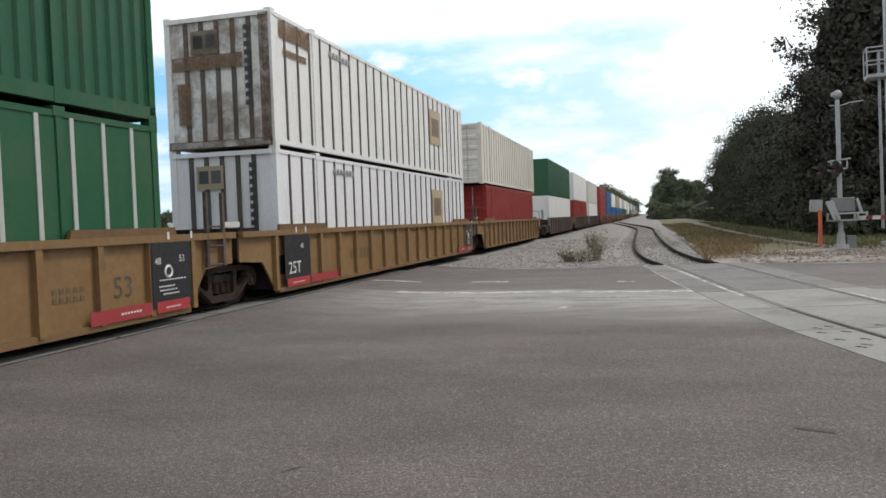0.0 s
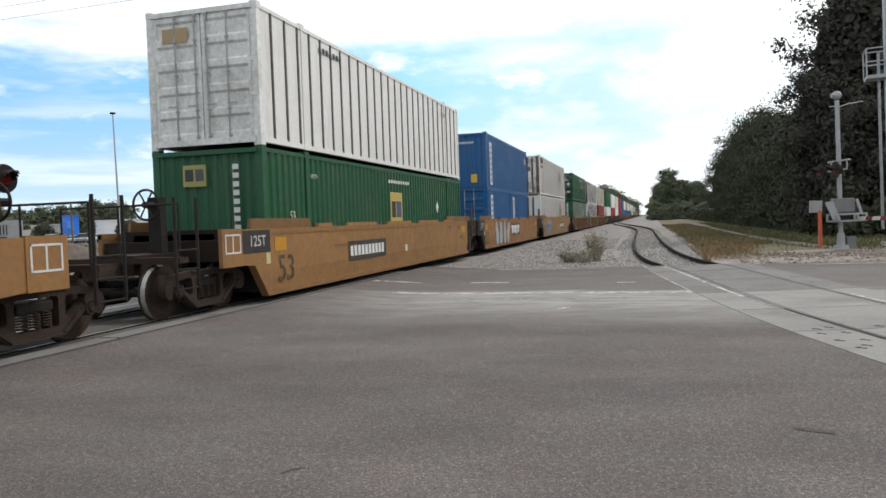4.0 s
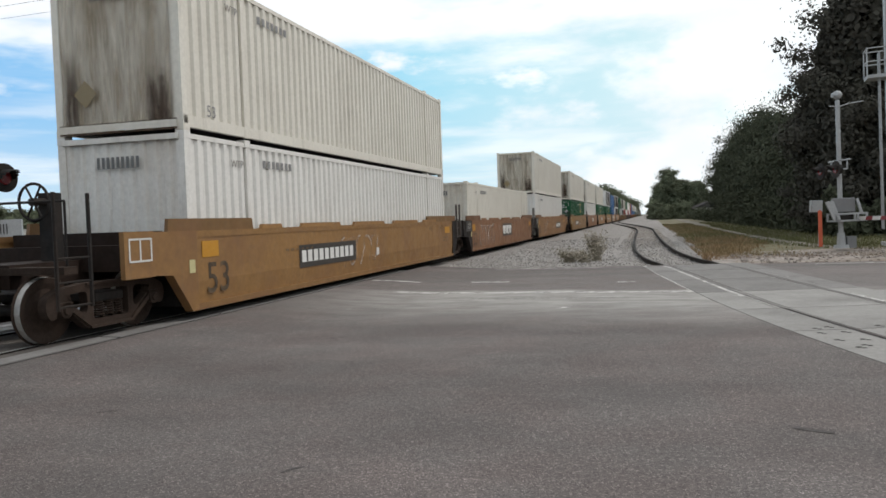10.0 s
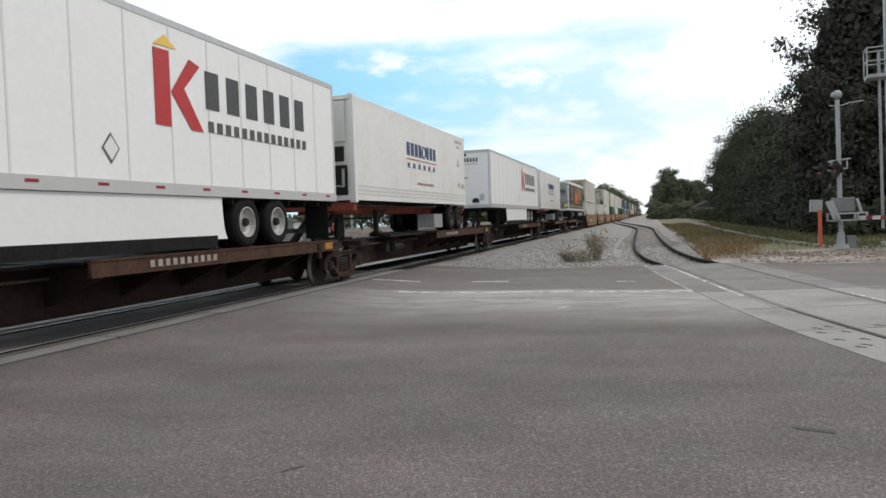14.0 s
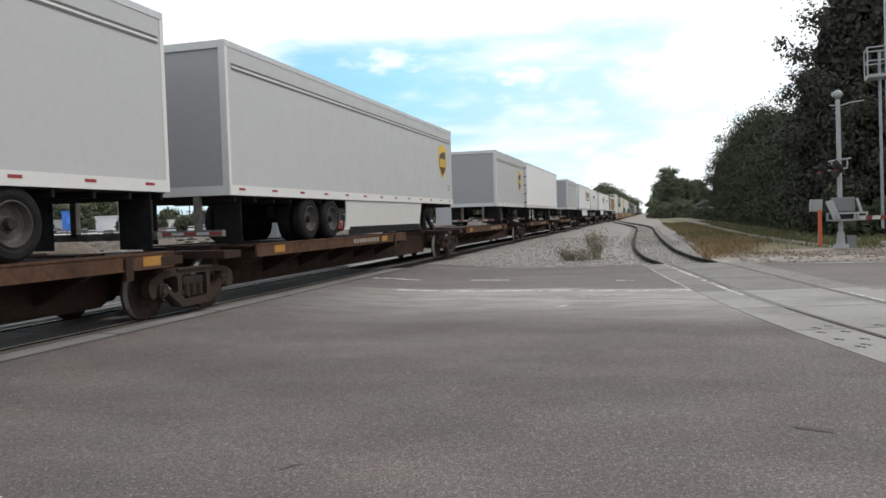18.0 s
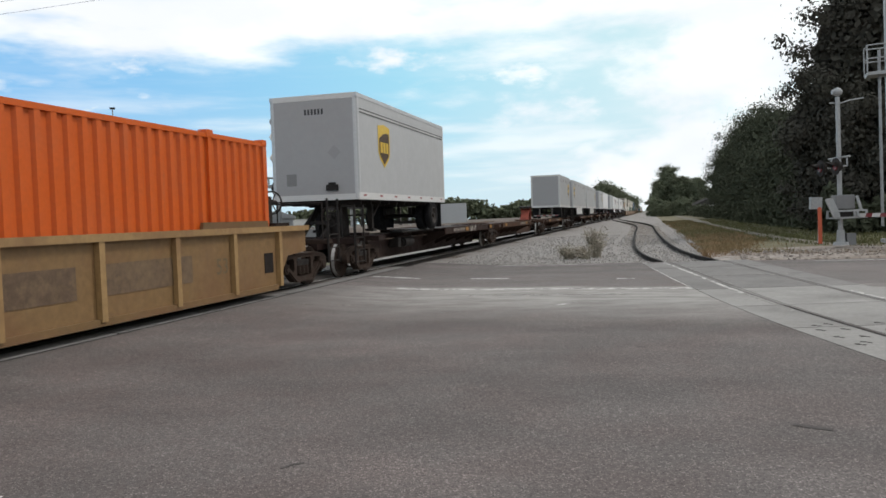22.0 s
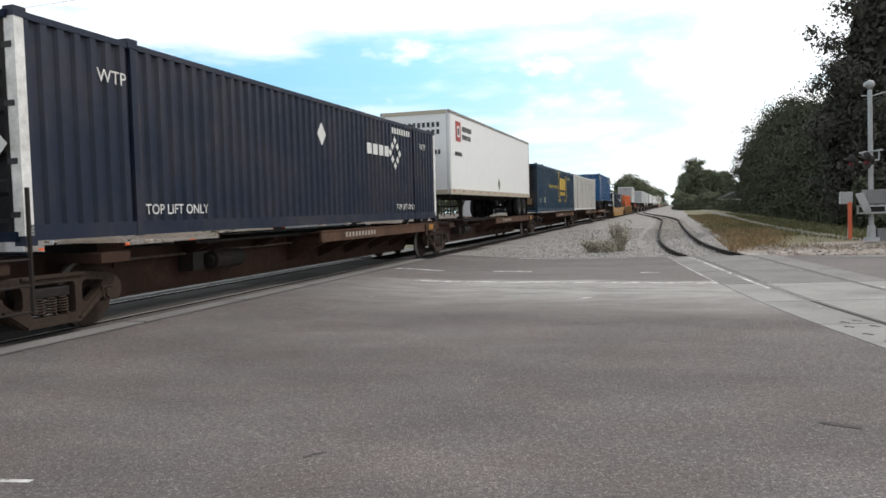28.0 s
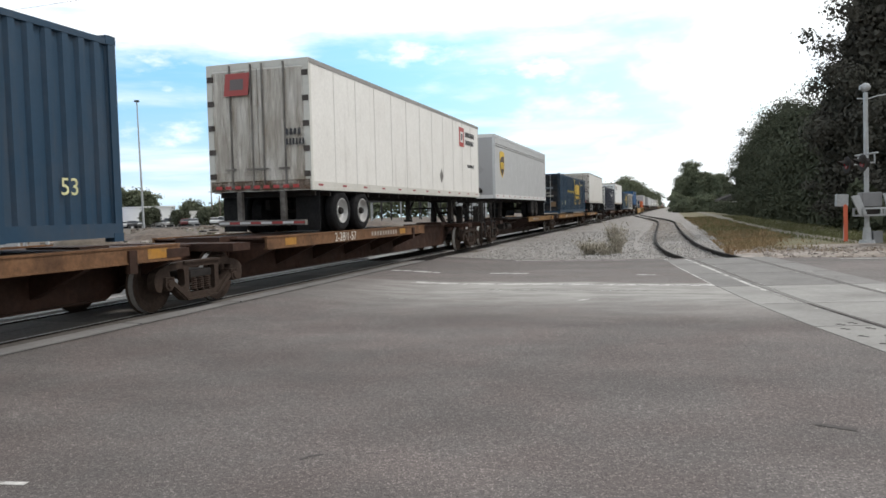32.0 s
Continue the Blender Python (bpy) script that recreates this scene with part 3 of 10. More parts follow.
# main line crossing: rubber panels between the rails, asphalt strips outside them
crossing = thing("level_crossing", "main line crossing of dark rubber and grey concrete panels", "level crossing", kind="structure")
for k in range(9):
    y0 = -1.6 + 2.6 * k
    for x0, x1 in ((-1.05, -0.83), (-0.64, -0.01), (0.01, 0.64), (0.83, 1.05)):
        bm = bmesh.new()
        box(bm, x0, x1, 0.01, 2.59, -0.14, -0.012)
        part("rubber_panel", bevelled(bm, 0.012), RUBBER, crossing, at=pose(TRACK_X, y0, 0, 0, BANK, 0))
    bm = bmesh.new()
    box(bm, -2.14, -1.88, 0.01, 2.59, -0.2, -0.028)
    part("concrete_edge", bm, STONE, crossing, at=pose(TRACK_X, y0, 0))
    bm = bmesh.new()
    box(bm, 1.09, 1.425, 0.03, 2.57, -0.16, -0.004)
    part("concrete_panel", bevelled(bm, 0.01), OLD_PANEL, crossing, at=pose(TRACK_X, y0, 0, 0, BANK, 0))
    bm = bmesh.new()
    box(bm, -1.425, -1.09, 0.03, 2.57, -0.16, -0.004)
    part("concrete_panel", bevelled(bm, 0.01), PANEL, crossing, at=pose(TRACK_X, y0, 0, 0, BANK, 0))

# siding crossing: pale concrete panels along the curve
crossing = thing("level_crossing", "siding crossing of pale concrete panels", "level crossing", kind="structure")
near = [s for s in SIDE if s[0].y < far_edge(s[0].x) + 0.2]
for i in range(0, len(near) - 3, 3):
    for a, b in ((-1.48, -0.80), (-0.69, 0.69), (0.80, 1.42)):
        bm = bmesh.new()
        quads = []
        for p, d in near[i:i + 4]:
            n = Vector((d.y, -d.x))
            quads.append([p + n * a, p + n * b])
        quads[0] = [q + near[i][1] * 0.028 for q in quads[0]]
        for z in (-0.3, -0.1455):
            for q in quads:
                q.append([bm.verts.new((c.x, c.y, z)) for c in q[:2]])
        for q, r in zip(quads, quads[1:]):
            bm.faces.new((q[3][0], q[3][1], r[3][1], r[3][0]))
            for s in (0, 1):
                bm.faces.new((q[2][s], q[3][s], r[3][s], r[2][s]))
        for q in (quads[0], quads[-1]):
            bm.faces.new((q[2][0], q[2][1], q[3][1], q[3][0]))
        part("concrete_panel", bm, OLD_PANEL if near[i][0].y > 14.6 else PANEL, crossing)
for a, b, y0, y1 in ((-0.915, -0.83, 14.2, 23.0), (-0.90, -0.85, 11.6, 14.2), (-0.665, -0.63, 14.5, 23.0), (0.60, 0.645, 15.5, 22.0), (0.81, 0.90, 8.0, 14.4), (0.95, 0.99, 16.0, 21.0)):
    bm = bmesh.new()
    prev = None
    for p, d in near:
        n = Vector((d.y, -d.x))
        row = [bm.verts.new((p.x + n.x * o, p.y + n.y * o, -0.1415)) for o in (a, b)]
        if prev and y0 < p.y < y1:
            bm.faces.new((prev[0], prev[1], row[1], row[0]))
        prev = row
    part("edge_strip", bm, STRIP if y1 - y0 > 6 and abs(a) > 0.7 else DUST, crossing, "worn white strip along the rail")
bm = bmesh.new()
for x, y in ((1.94, 9.95), (2.10, 10.08), (1.92, 9.6), (2.0, 9.1), (2.2, 9.67), (2.1, 8.63), (2.27, 9.14), (2.19, 8.77), (2.69, 10.16), (2.66, 9.6)):
    rod(bm, (x, y, -0.1456), (x, y, -0.143), 0.035, seg=8)
    rod(bm, (x + 0.045, y - 0.05, -0.1456), (x + 0.045, y - 0.05, -0.143), 0.025, seg=8)
solid("bolt_holes", bm, DARK, "dark bolt holes in the concrete panels", "bolt holes", kind="stuff")

# ballast between and beside the tracks
bm = bmesh.new()


def bed(x, y):
    side_x = min(SIDE, key=lambda s: abs(s[0].y - y))[0].x if y < 240 else -8.8
    z = -0.21 + 0.045 * ease(2.6, 1.4, abs(x - TRACK_X)) + 0.03 * noise.noise((x * 0.6, y * 0.6, 3)) - 0.10 * ease(1.9, 4.6, x - side_x) - 0.1 * ease(-10.8, -13.0, x)
    if abs(x - side_x) < 1.7:
        z = min(z, -0.30)
    return z


sheet(bm, spaced([(-13, -11, 1), (-11, -6.5, 0.5), (-6.5, -2, 0.75), (-2, 2.0, 0.4)]),
      [lambda x, o=o: far_edge(x) - 0.1 + o for o in spaced([(0, 25, 0.8), (25, 80, 3), (80, 260, 12), (260, 1300, 130)])], bed)
solid("ballast", bm, BALLAST, "grey gravel ballast along the tracks", "gravel", kind="structure")

rng = random.Random(4)
bm = bmesh.new()
for k in range(6500):
    y = 22.7 + 30 * rng.random() ** 1.7
    x = rng.uniform(-7.0, 2.0)
    r = rng.uniform(0.018, 0.042)
    v = bmesh.ops.create_cube(bm, size=r * 1.6, matrix=pose(x, y, bed(x, y) + r * 0.3, rng.uniform(0, 90), rng.uniform(0, 90), rng.uniform(0, 90)) @ Matrix.Diagonal((1, 0.75, 0.6, 1)))
solid("stones", bm, STONE, "loose grey ballast stones", "stones", kind="stuff")

# sandy verge and dirt path beyond the road
bm = bmesh.new()
sheet(bm, spaced([(1.9, 16, 0.4), (16, 34, 1.5)]), [lambda x, o=o: far_edge(x) - 0.1 + o for o in spaced([(0, 9, 0.45)])],
      lambda x, y: -0.17 + 0.07 * noise.noise((x * 0.35, y * 0.45, 7)) + 0.03 * noise.noise((x * 1.3, y * 1.6, 4)) - 0.115 * ease(2.0, 8.0, y - far_edge(x) + 2.5 * noise.noise((x * 0.3, 2, 0))) - 0.02 * ease(0.5, 0.0, y - far_edge(x)))
solid("verge", bm, SAND, "pale sandy verge with tufts beside the road", "dirt", kind="structure")
rng = random.Random(41)
bm = bmesh.new()
for k in range(1500):
    x = rng.uniform(2.6, 14)
    y = far_edge(x) + 0.1 + 6.5 * rng.random() ** 1.4
    r = rng.uniform(0.02, 0.07)
    bmesh.ops.create_cube(bm, size=r * 1.6, matrix=pose(x, y, -0.19 - 0.1 * ease(2, 8, y - far_edge(x)) + 0.06 * noise.noise((x * 0.35, y * 0.45, 7)), rng.uniform(0, 90), rng.uniform(0, 90), rng.uniform(0, 90)) @ Matrix.Diagonal((1.2, 0.9, 0.6, 1)))
solid("clods", bm, SAND, "pale clods and stones on the verge", "stones", kind="stuff")
bm = bmesh.new()
prev = None
for p, d in spline([(8.4, 29.4), (7.0, 33.0), (6.35, 38), (6.0, 46), (5.85, 60), (6.0, 85), (6.6, 130), (6.9, 190)], 2.0):
    n = Vector((d.y, -d.x))
    w = 0.68 + 0.3 * noise.noise((p.y * 0.2, 0, 0))
    row = [bm.verts.new((p.x + n.x * s, p.y + n.y * s, -0.255 - 0.06 * (abs(s) > 0.3))) for s in (-w, 0, w)]
    if prev:
        for i in range(2):
            bm.faces.new((prev[i], prev[i + 1], row[i + 1], row[i]))
    prev = row
solid("path", bm, PATH, "dirt track running beside the railway", "path", kind="structure")


def blades(name, label, places, size, material, seed, lean=0.35):
    r = random.Random(seed)
    verts, faces = [], []
    for x, y, z, k in places:
        h = size * r.uniform(0.5, 1.2) * k
        a = r.uniform(0, 6.283)
        w = h * 0.07 + 0.006
        dx, dy = math.cos(a) * w, math.sin(a) * w
        lx, ly = r.gauss(0, lean) * h, r.gauss(0, lean) * h
        i = len(verts)
        verts += [(x - dx, y - dy, z), (x + dx, y + dy, z), (x + dx * 0.6 + lx * 0.4, y + dy * 0.6 + ly * 0.4, z + h * 0.6), (x - dx * 0.6 + lx * 0.4, y - dy * 0.6 + ly * 0.4, z + h * 0.6), (x + lx, y + ly, z + h)]
        faces += [(i, i + 1, i + 2, i + 3), (i + 3, i + 2, i + 4)]
    me = bpy.data.meshes.new(name)
    me.from_pydata(verts, [], faces)
    me.materials.append(material)
    return tagged(new(name, me), label, "grass", kind="stuff")


rng = random.Random(11)
dry, green = [], []
for k in range(24000):
    y = 23.2 + 85 * rng.random() ** 1.8
    x = rng.uniform(1.75, 5.3)
    edge = (0.135 * y + 0.9 * noise.noise((y * 0.5, 3, 0)) - x) if y < 36 else 1.0
    if edge < 0.8 * rng.random() - 0.1 and rng.random() < 0.93:
        continue
    if y < 26 and noise.noise((x * 0.9, y * 0.7, 5)) < rng.uniform(-0.1, 0.35) * (26.5 - y) / 3:
        continue
    tall = 0.45 + 0.75 * max(0, noise.noise((x * 0.8, y * 0.5, 2)) + 0.35)
    if y < 25.5:
        tall *= 0.7
    far = ease(33, 52, y + 5 * noise.noise((x * 0.3, y * 0.15, 8)))
    (green if rng.random() < far * 0.5 else dry).append((x, y, -0.27, tall))
blades("grass", "dry brown grass tufts beside the siding", dry, 0.2, GRASS, 12)
blades("grass", "olive green grass beside the siding", green, 0.2, GREEN_GRASS, 14)
spots = [(x, y, -0.3, 1) for x, y in ((7.0 + 9 * rng.random() ** 1.6, 32 + 80 * rng.random() ** 1.5) for k in range(16000))]
for p, d in spline([(8.4, 29.4), (7.0, 33.0), (6.35, 38), (6.0, 46), (5.85, 60), (6.0, 85)], 0.12):
    for s in (-1, 1):
        for k in range(5):
            o = s * (0.62 + rng.gauss(0, 0.16) + 0.25 * noise.noise((p.y * 0.6, s, 4)))
            spots.append((p.x + d.y * o, p.y - d.x * o, -0.3, 0.9))
    if noise.noise((p.y * 0.4, 1, 6)) > -0.1:
        spots.append((p.x + rng.gauss(0, 0.12), p.y, -0.28, 0.6))
blades("grass", "short green grass before the trees", spots, 0.16, GREEN_GRASS, 13)
spots = []
for k in range(1800):
    y, x = rng.uniform(23.0, 31.5), rng.uniform(3.2, 14)
    if noise.noise((x * 0.7, y * 0.8, 9)) > 0.12 and y > far_edge(x) + 0.4:
        spots.append((x, y, -0.22, 0.8))
blades("grass", "thin dry tufts on the sandy verge", spots, 0.07, GRASS, 15)


def weed(x, y, w, h, seed, n=420):
    r = random.Random(seed)
    pl = thing("weed", "straggly grey-green weed clump in the gravel", "weed", "weeds in the gravel")
    bm = bmesh.new()
    tips = []
    for k in range(90):
        a, l = r.uniform(0, 6.283), r.uniform(0.45, 1.0)
        tip = Vector((math.cos(a) * w * r.random(), math.sin(a) * w * 0.6 * r.random(), h * l))
        rod(bm, (r.gauss(0, w * 0.2), r.gauss(0, w * 0.15), 0), tip, 0.008, 0.003, 4)
        tips.append(tip)
    part("stem_tangle", bm, WEED, pl)
    verts, faces = [], []
    for k in range(n):
        t = r.choice(tips)
        c = t * r.uniform(0.35, 1.05) + Vector((r.gauss(0, 0.05), r.gauss(0, 0.05), r.gauss(0, 0.05)))
        a, b = Vector((r.gauss(0, 1), r.gauss(0, 1), r.gauss(0, 1))).normalized() * 0.045, Vector((r.gauss(0, 1), r.gauss(0, 1), r.gauss(0, 1))).normalized() * 0.02
        i = len(verts)
        verts += [c - a, c + b, c + a, c - b]
        faces.append((i, i + 1, i + 2, i + 3))
    me = bpy.data.meshes.new("leaves")
    me.from_pydata(verts, [], faces)
    me.materials.append(WEED)
    part("leaves", me, WEED, pl)
    pl.matrix_basis = pose(x, y, -0.23)


weed(-1.85, 26.2, 0.52, 1.12, 1, 1300)
weed(-2.75, 25.9, 0.62, 0.55, 2, 700)
weed(-2.2, 25.4, 0.5, 0.5, 3, 600)


# ---- trees ----
def quads(name, corners):
    """A mesh of loose four-cornered leaves from an array of (leaf, corner, xyz)."""
    me = bpy.data.meshes.new(name)
    count = len(corners)
    me.vertices.add(count * 4)
    me.vertices.foreach_set("co", corners.reshape(-1).astype(np.float32))
    me.loops.add(count * 4)
    me.loops.foreach_set("vertex_index", np.arange(count * 4, dtype=np.int32))
    me.polygons.add(count)
    me.polygons.foreach_set("loop_start", np.arange(0, count * 4, 4, dtype=np.int32))
    me.update(calc_edges=True)
    return me


def tree(x, y, h, w, seed, material=LEAF, leaves=2600, low=0.12, leaf=0.26, label="dense dark green broadleaf tree", limbs=14, sprays=4, tuft=0.30, shape_up=0.45):
    """Trunk, limbs that carry sprays of leaves, and a loose inner crown."""
    r = random.Random(seed)
    t = thing("tree", label, "tree", "trees along the railway")
    t.matrix_basis = pose(x, y, -0.35)
    bm = bmesh.new()
    tr = 0.018 * h + 0.06
    top = Vector((r.gauss(0, 0.03) * h, r.gauss(0, 0.03) * h, h * 0.8))
    rod(bm, (0, 0, 0), top * 0.45, tr, tr * 0.75, 9)
    rod(bm, top * 0.45, top, tr * 0.75, tr * 0.2, 8)
    clumps = []
    for k in range(limbs):
        a = 2.4 * k + r.uniform(-0.5, 0.5)
        z = low + (0.93 - low) * (k + r.random()) / limbs
        reach = w * math.sqrt(max(0.04, 1 - ((z - shape_up) / (1.03 - shape_up if z > shape_up else shape_up + 0.15)) ** 2)) * r.uniform(0.72, 1.0)
        tip = Vector((math.cos(a) * reach, math.sin(a) * reach, z * h))
        st = top * min(0.95, max(0.1, z * 0.8 / 0.8 - 0.12))
        rod(bm, st, st.lerp(tip, 0.9), tr * 0.3, tr * 0.06, 5)
        for i in range(sprays):
            f = 0.35 + 0.65 * (i + r.random()) / sprays
            c = st.lerp(tip, f) + Vector((r.gauss(0, 0.13), r.gauss(0, 0.13), r.gauss(0, 0.10))) * w
            clumps.append((c, w * tuft * r.uniform(0.6, 1.15) * (1.25 - 0.5 * f)))
    clumps += [(top * 1.12, w * tuft * 1.1), (top * 1.0, w * tuft * 1.4)]
    part("trunk", bm, BARK, t)
    g = np.random.default_rng(seed)
    centres = np.array([tuple(c) for c, rad in clumps])
    radii = np.array([rad for c, rad in clumps])
    weight = radii ** 2
    pick = g.choice(len(clumps), leaves, p=weight / weight.sum())
    d = g.normal(size=(leaves, 3)) * (0.62, 0.62, 0.40)
    p = centres[pick] + d * radii[pick][:, None]
    inner = g.random(leaves) < 0.24
    u = g.normal(size=(leaves, 3))
    u /= np.linalg.norm(u, axis=1)[:, None]
    mid = (low + 0.95) / 2
    core = u * (g.random(leaves) ** 0.4)[:, None] * (w * 0.70, w * 0.70, h * (0.95 - low) * 0.45) + (0, 0, h * mid)
    p[inner] = core[inner]
    low_ = p[:, 2] < 0.04 * h
    p[low_, 2] = 0.04 * h + g.random(low_.sum()) * 0.6
    out = (p - centres[pick]) / radii[pick][:, None] * 1.5 + g.normal(size=(leaves, 3)) * 0.45 + (0, 0, 0.25)
    out[inner] = g.normal(size=(leaves, 3))[inner]
    a = np.cross(out, g.normal(size=(leaves, 3)))
    a /= np.maximum(1e-4, np.linalg.norm(a, axis=1))[:, None]
    n = np.cross(out, a)
    n /= np.maximum(1e-4, np.linalg.norm(n, axis=1))[:, None]
    size = leaf * g.uniform(0.6, 1.3, leaves) * np.where(inner, 2.4, 1.0)
    a *= size[:, None]
    n *= (size * g.uniform(0.5, 0.8, leaves))[:, None]
    me = quads("crown", np.stack((p - a, p - a * 0.2 + n, p + a, p + a * 0.1 - n), axis=1))
    me.materials.append(material)
    part("crown", me, material, t)
    return t


# the tall open-crowned trees by the road, then the wood behind them
for k, (x, y, h, w) in enumerate(((12.9, 46, 17.5, 5.0), (11.9, 48.5, 10.8, 4.6), (18.3, 47, 18, 5.5))):
    tree(x, y, h, w, 20 + k, LEAF_DUSK, 90000, 0.08, 0.10, "tall dark broadleaf tree with a ragged open crown", 34, 7, 0.20, 0.5)
for k, (x, y, h, w) in enumerate(((13.6, 55, 9.2, 4.4), (14.6, 60, 11.0, 4.6), (13.6, 66, 9.6, 4.4), (13.7, 75, 11.2, 4.5), (13.8, 85, 12.8, 4.7), (14.0, 97, 14.2, 4.8), (14.3, 111, 15.0, 4.7), (14.5, 125, 14.4, 4.4), (14.2, 141, 12.6, 3.9))):
    tree(x, y, h, w, 30 + k, LEAF, 42000, 0.03, 0.12, limbs=20, sprays=4, tuft=0.36)
for k, (x, y, h, w) in enumerate(((18.5, 60, 14, 5), (24, 52, 17, 6), (28, 60, 17, 6), (23, 75, 15, 6), (22, 95, 14, 6), (16.5, 165, 11, 4.2))):
    tree(x, y, h, w, 50 + k, LEAF, 14000, 0.04, 0.22, limbs=22, sprays=4)
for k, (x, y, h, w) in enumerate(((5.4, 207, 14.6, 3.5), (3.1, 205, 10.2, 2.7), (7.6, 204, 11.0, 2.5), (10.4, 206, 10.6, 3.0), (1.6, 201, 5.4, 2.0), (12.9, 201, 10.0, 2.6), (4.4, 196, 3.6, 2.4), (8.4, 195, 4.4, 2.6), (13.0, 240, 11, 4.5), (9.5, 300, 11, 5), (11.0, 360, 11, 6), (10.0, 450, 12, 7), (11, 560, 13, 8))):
    tree(x, y, h, w, 60 + k, LEAF_HAZED, 14000, 0.0, 0.2, "green tree beside the railway, far down the line", 22, 4, 0.34)
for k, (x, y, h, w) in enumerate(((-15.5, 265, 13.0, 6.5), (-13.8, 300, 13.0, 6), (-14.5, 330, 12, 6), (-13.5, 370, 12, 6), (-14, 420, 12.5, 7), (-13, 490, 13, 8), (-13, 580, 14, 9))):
    tree(x, y, h, w, 90 + k, LEAF_HAZED, 9000, 0.05, 0.3, "rounded green tree behind the train, far down the line", 20, 4, 0.34)

# undergrowth at the foot of the wood
rng = random.Random(5)
verts, faces = [], []
for k in range(26000):
    y = 41 + 150 * rng.random() ** 1.4
    x = 9.4 + rng.random() ** 2 * 7 + 1.2 * noise.noise((y * 0.12, 1, 0))
    z = -0.3 + rng.random() * (1.3 + 2.2 * abs(noise.noise((y * 0.15, x * 0.3, 4))))
    s = rng.uniform(0.1, 0.3)
    p = Vector((x, y, z))
    a = Vector((rng.gauss(0, 1), rng.gauss(0, 1), rng.gauss(0, 1))).normalized() * s
    b = Vector((rng.gauss(0, 1), rng.gauss(0, 1), rng.gauss(0, 1))).normalized() * s * 0.6
    i = len(verts)
    verts += [p - a, p + b, p + a, p - b]
    faces.append((i, i + 1, i + 2, i + 3))
me = bpy.data.meshes.new("undergrowth")
me.from_pydata(verts, [], faces)
me.materials.append(LEAF)
tagged(new("undergrowth", me), "dark green undergrowth at the edge of the wood", "bushes", kind="stuff")

# distant woods closing the horizon
def wood(name, label, line, h, depth, n, seed, leaf):
    r = random.Random(seed)
    verts, faces = [], []
    for k in range(n):
        t = r.random() * (len(line) - 1)
        i0 = int(t)
        a, b = Vector(line[i0]), Vector(line[i0 + 1])
        p = a.lerp(b, t - i0)
        top = h * (0.62 + 0.55 * noise.noise((p.x * 0.035, p.y * 0.035, seed)) + 0.2 * noise.noise((p.x * 0.12, p.y * 0.12, seed)))
        z = top * r.random() ** 0.5
        q = Vector((p.x + r.uniform(-depth, depth), p.y + r.uniform(-depth, depth), z))
        u = Vector((r.gauss(0, 1), r.gauss(0, 1), r.gauss(0, 0.7))).normalized() * leaf
        w = Vector((r.gauss(0, 1), r.gauss(0, 1), r.gauss(0, 0.7))).normalized() * leaf * 0.8
        j = len(verts)
        verts += [q - u, q + w, q + u, q - w]
        faces.append((j, j + 1, j + 2, j + 3))
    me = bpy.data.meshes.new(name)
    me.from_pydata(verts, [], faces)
    me.materials.append(LEAF_HAZED)
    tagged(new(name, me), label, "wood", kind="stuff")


wood("far_woods", "low green woods on the horizon behind the lots", [(-420, 60), (-360, 180), (-300, 270), (-210, 330), (-120, 360), (-60, 380), (-20, 400)], 13, 9, 30000, 3, 1.2)
wood("far_woods", "green woods beyond the trees", [(10, 640), (40, 500), (90, 300), (110, 150), (100, 30)], 17, 9, 20000, 8, 1.4)
wood("far_woods", "woods behind the road", [(110, 20), (90, -120), (-60, -190), (-300, -120), (-420, 40)], 13, 9, 7000, 9, 1.8)


# ---- the train: parts shared by its cars ----
MOVING = []      # (thing, place along the train at 0 s, height)
WHEEL_R = 0.457
CAN53, CAN40, CAN45 = 16.15, 12.19, 13.72


def send(ob, q, z=0.0):
    MOVING.append((ob, q, z))
    return ob


def wheel_mesh():
    bm = bmesh.new()
    prof = [(0.07, 0.0), (0.07, 0.10), (0.055, 0.13), (0.03, 0.30), (0.055, 0.38), (0.06, 0.44), (0.06, 0.457), (-0.03, 0.462), (-0.045, 0.487), (-0.06, 0.487), (-0.065, 0.38), (-0.03, 0.30), (-0.05, 0.13), (-0.07, 0.10), (-0.07, 0.0)]
    n = 26
    rows = [[bm.verts.new((u, r * math.cos(2 * math.pi * i / n), r * math.sin(2 * math.pi * i / n))) for u, r in prof] for i in range(n)]
    for i in range(n):
        a, b = rows[i], rows[(i + 1) % n]
        for j in range(len(prof) - 1):
            if prof[j][1] == 0 or prof[j + 1][1] == 0:
                k = j if prof[j][1] > 0 else j + 1
                continue
            bm.faces.new((a[j], a[j + 1], b[j + 1], b[j]))
    for j in (1, len(prof) - 2):
        bm.faces.new([rows[i][j] for i in range(n)])
    bmesh.ops.delete(bm, geom=[v for v in bm.verts if not v.link_faces], context="VERTS")
    return mesh_of("wheel", bm, CAST)


def tread_mesh():
    bm = bmesh.new()
    n = 26
    rows = [[bm.verts.new((u, (r + 0.002) * math.cos(2 * math.pi * i / n), (r + 0.002) * math.sin(2 * math.pi * i / n))) for u, r in ((0.058, 0.457), (-0.028, 0.462))] for i in range(n)]
    for i in range(n):
        bm.faces.new((rows[i][0], rows[i][1], rows[(i + 1) % n][1], rows[(i + 1) % n][0]))
    return mesh_of("tread", bm, TREAD)


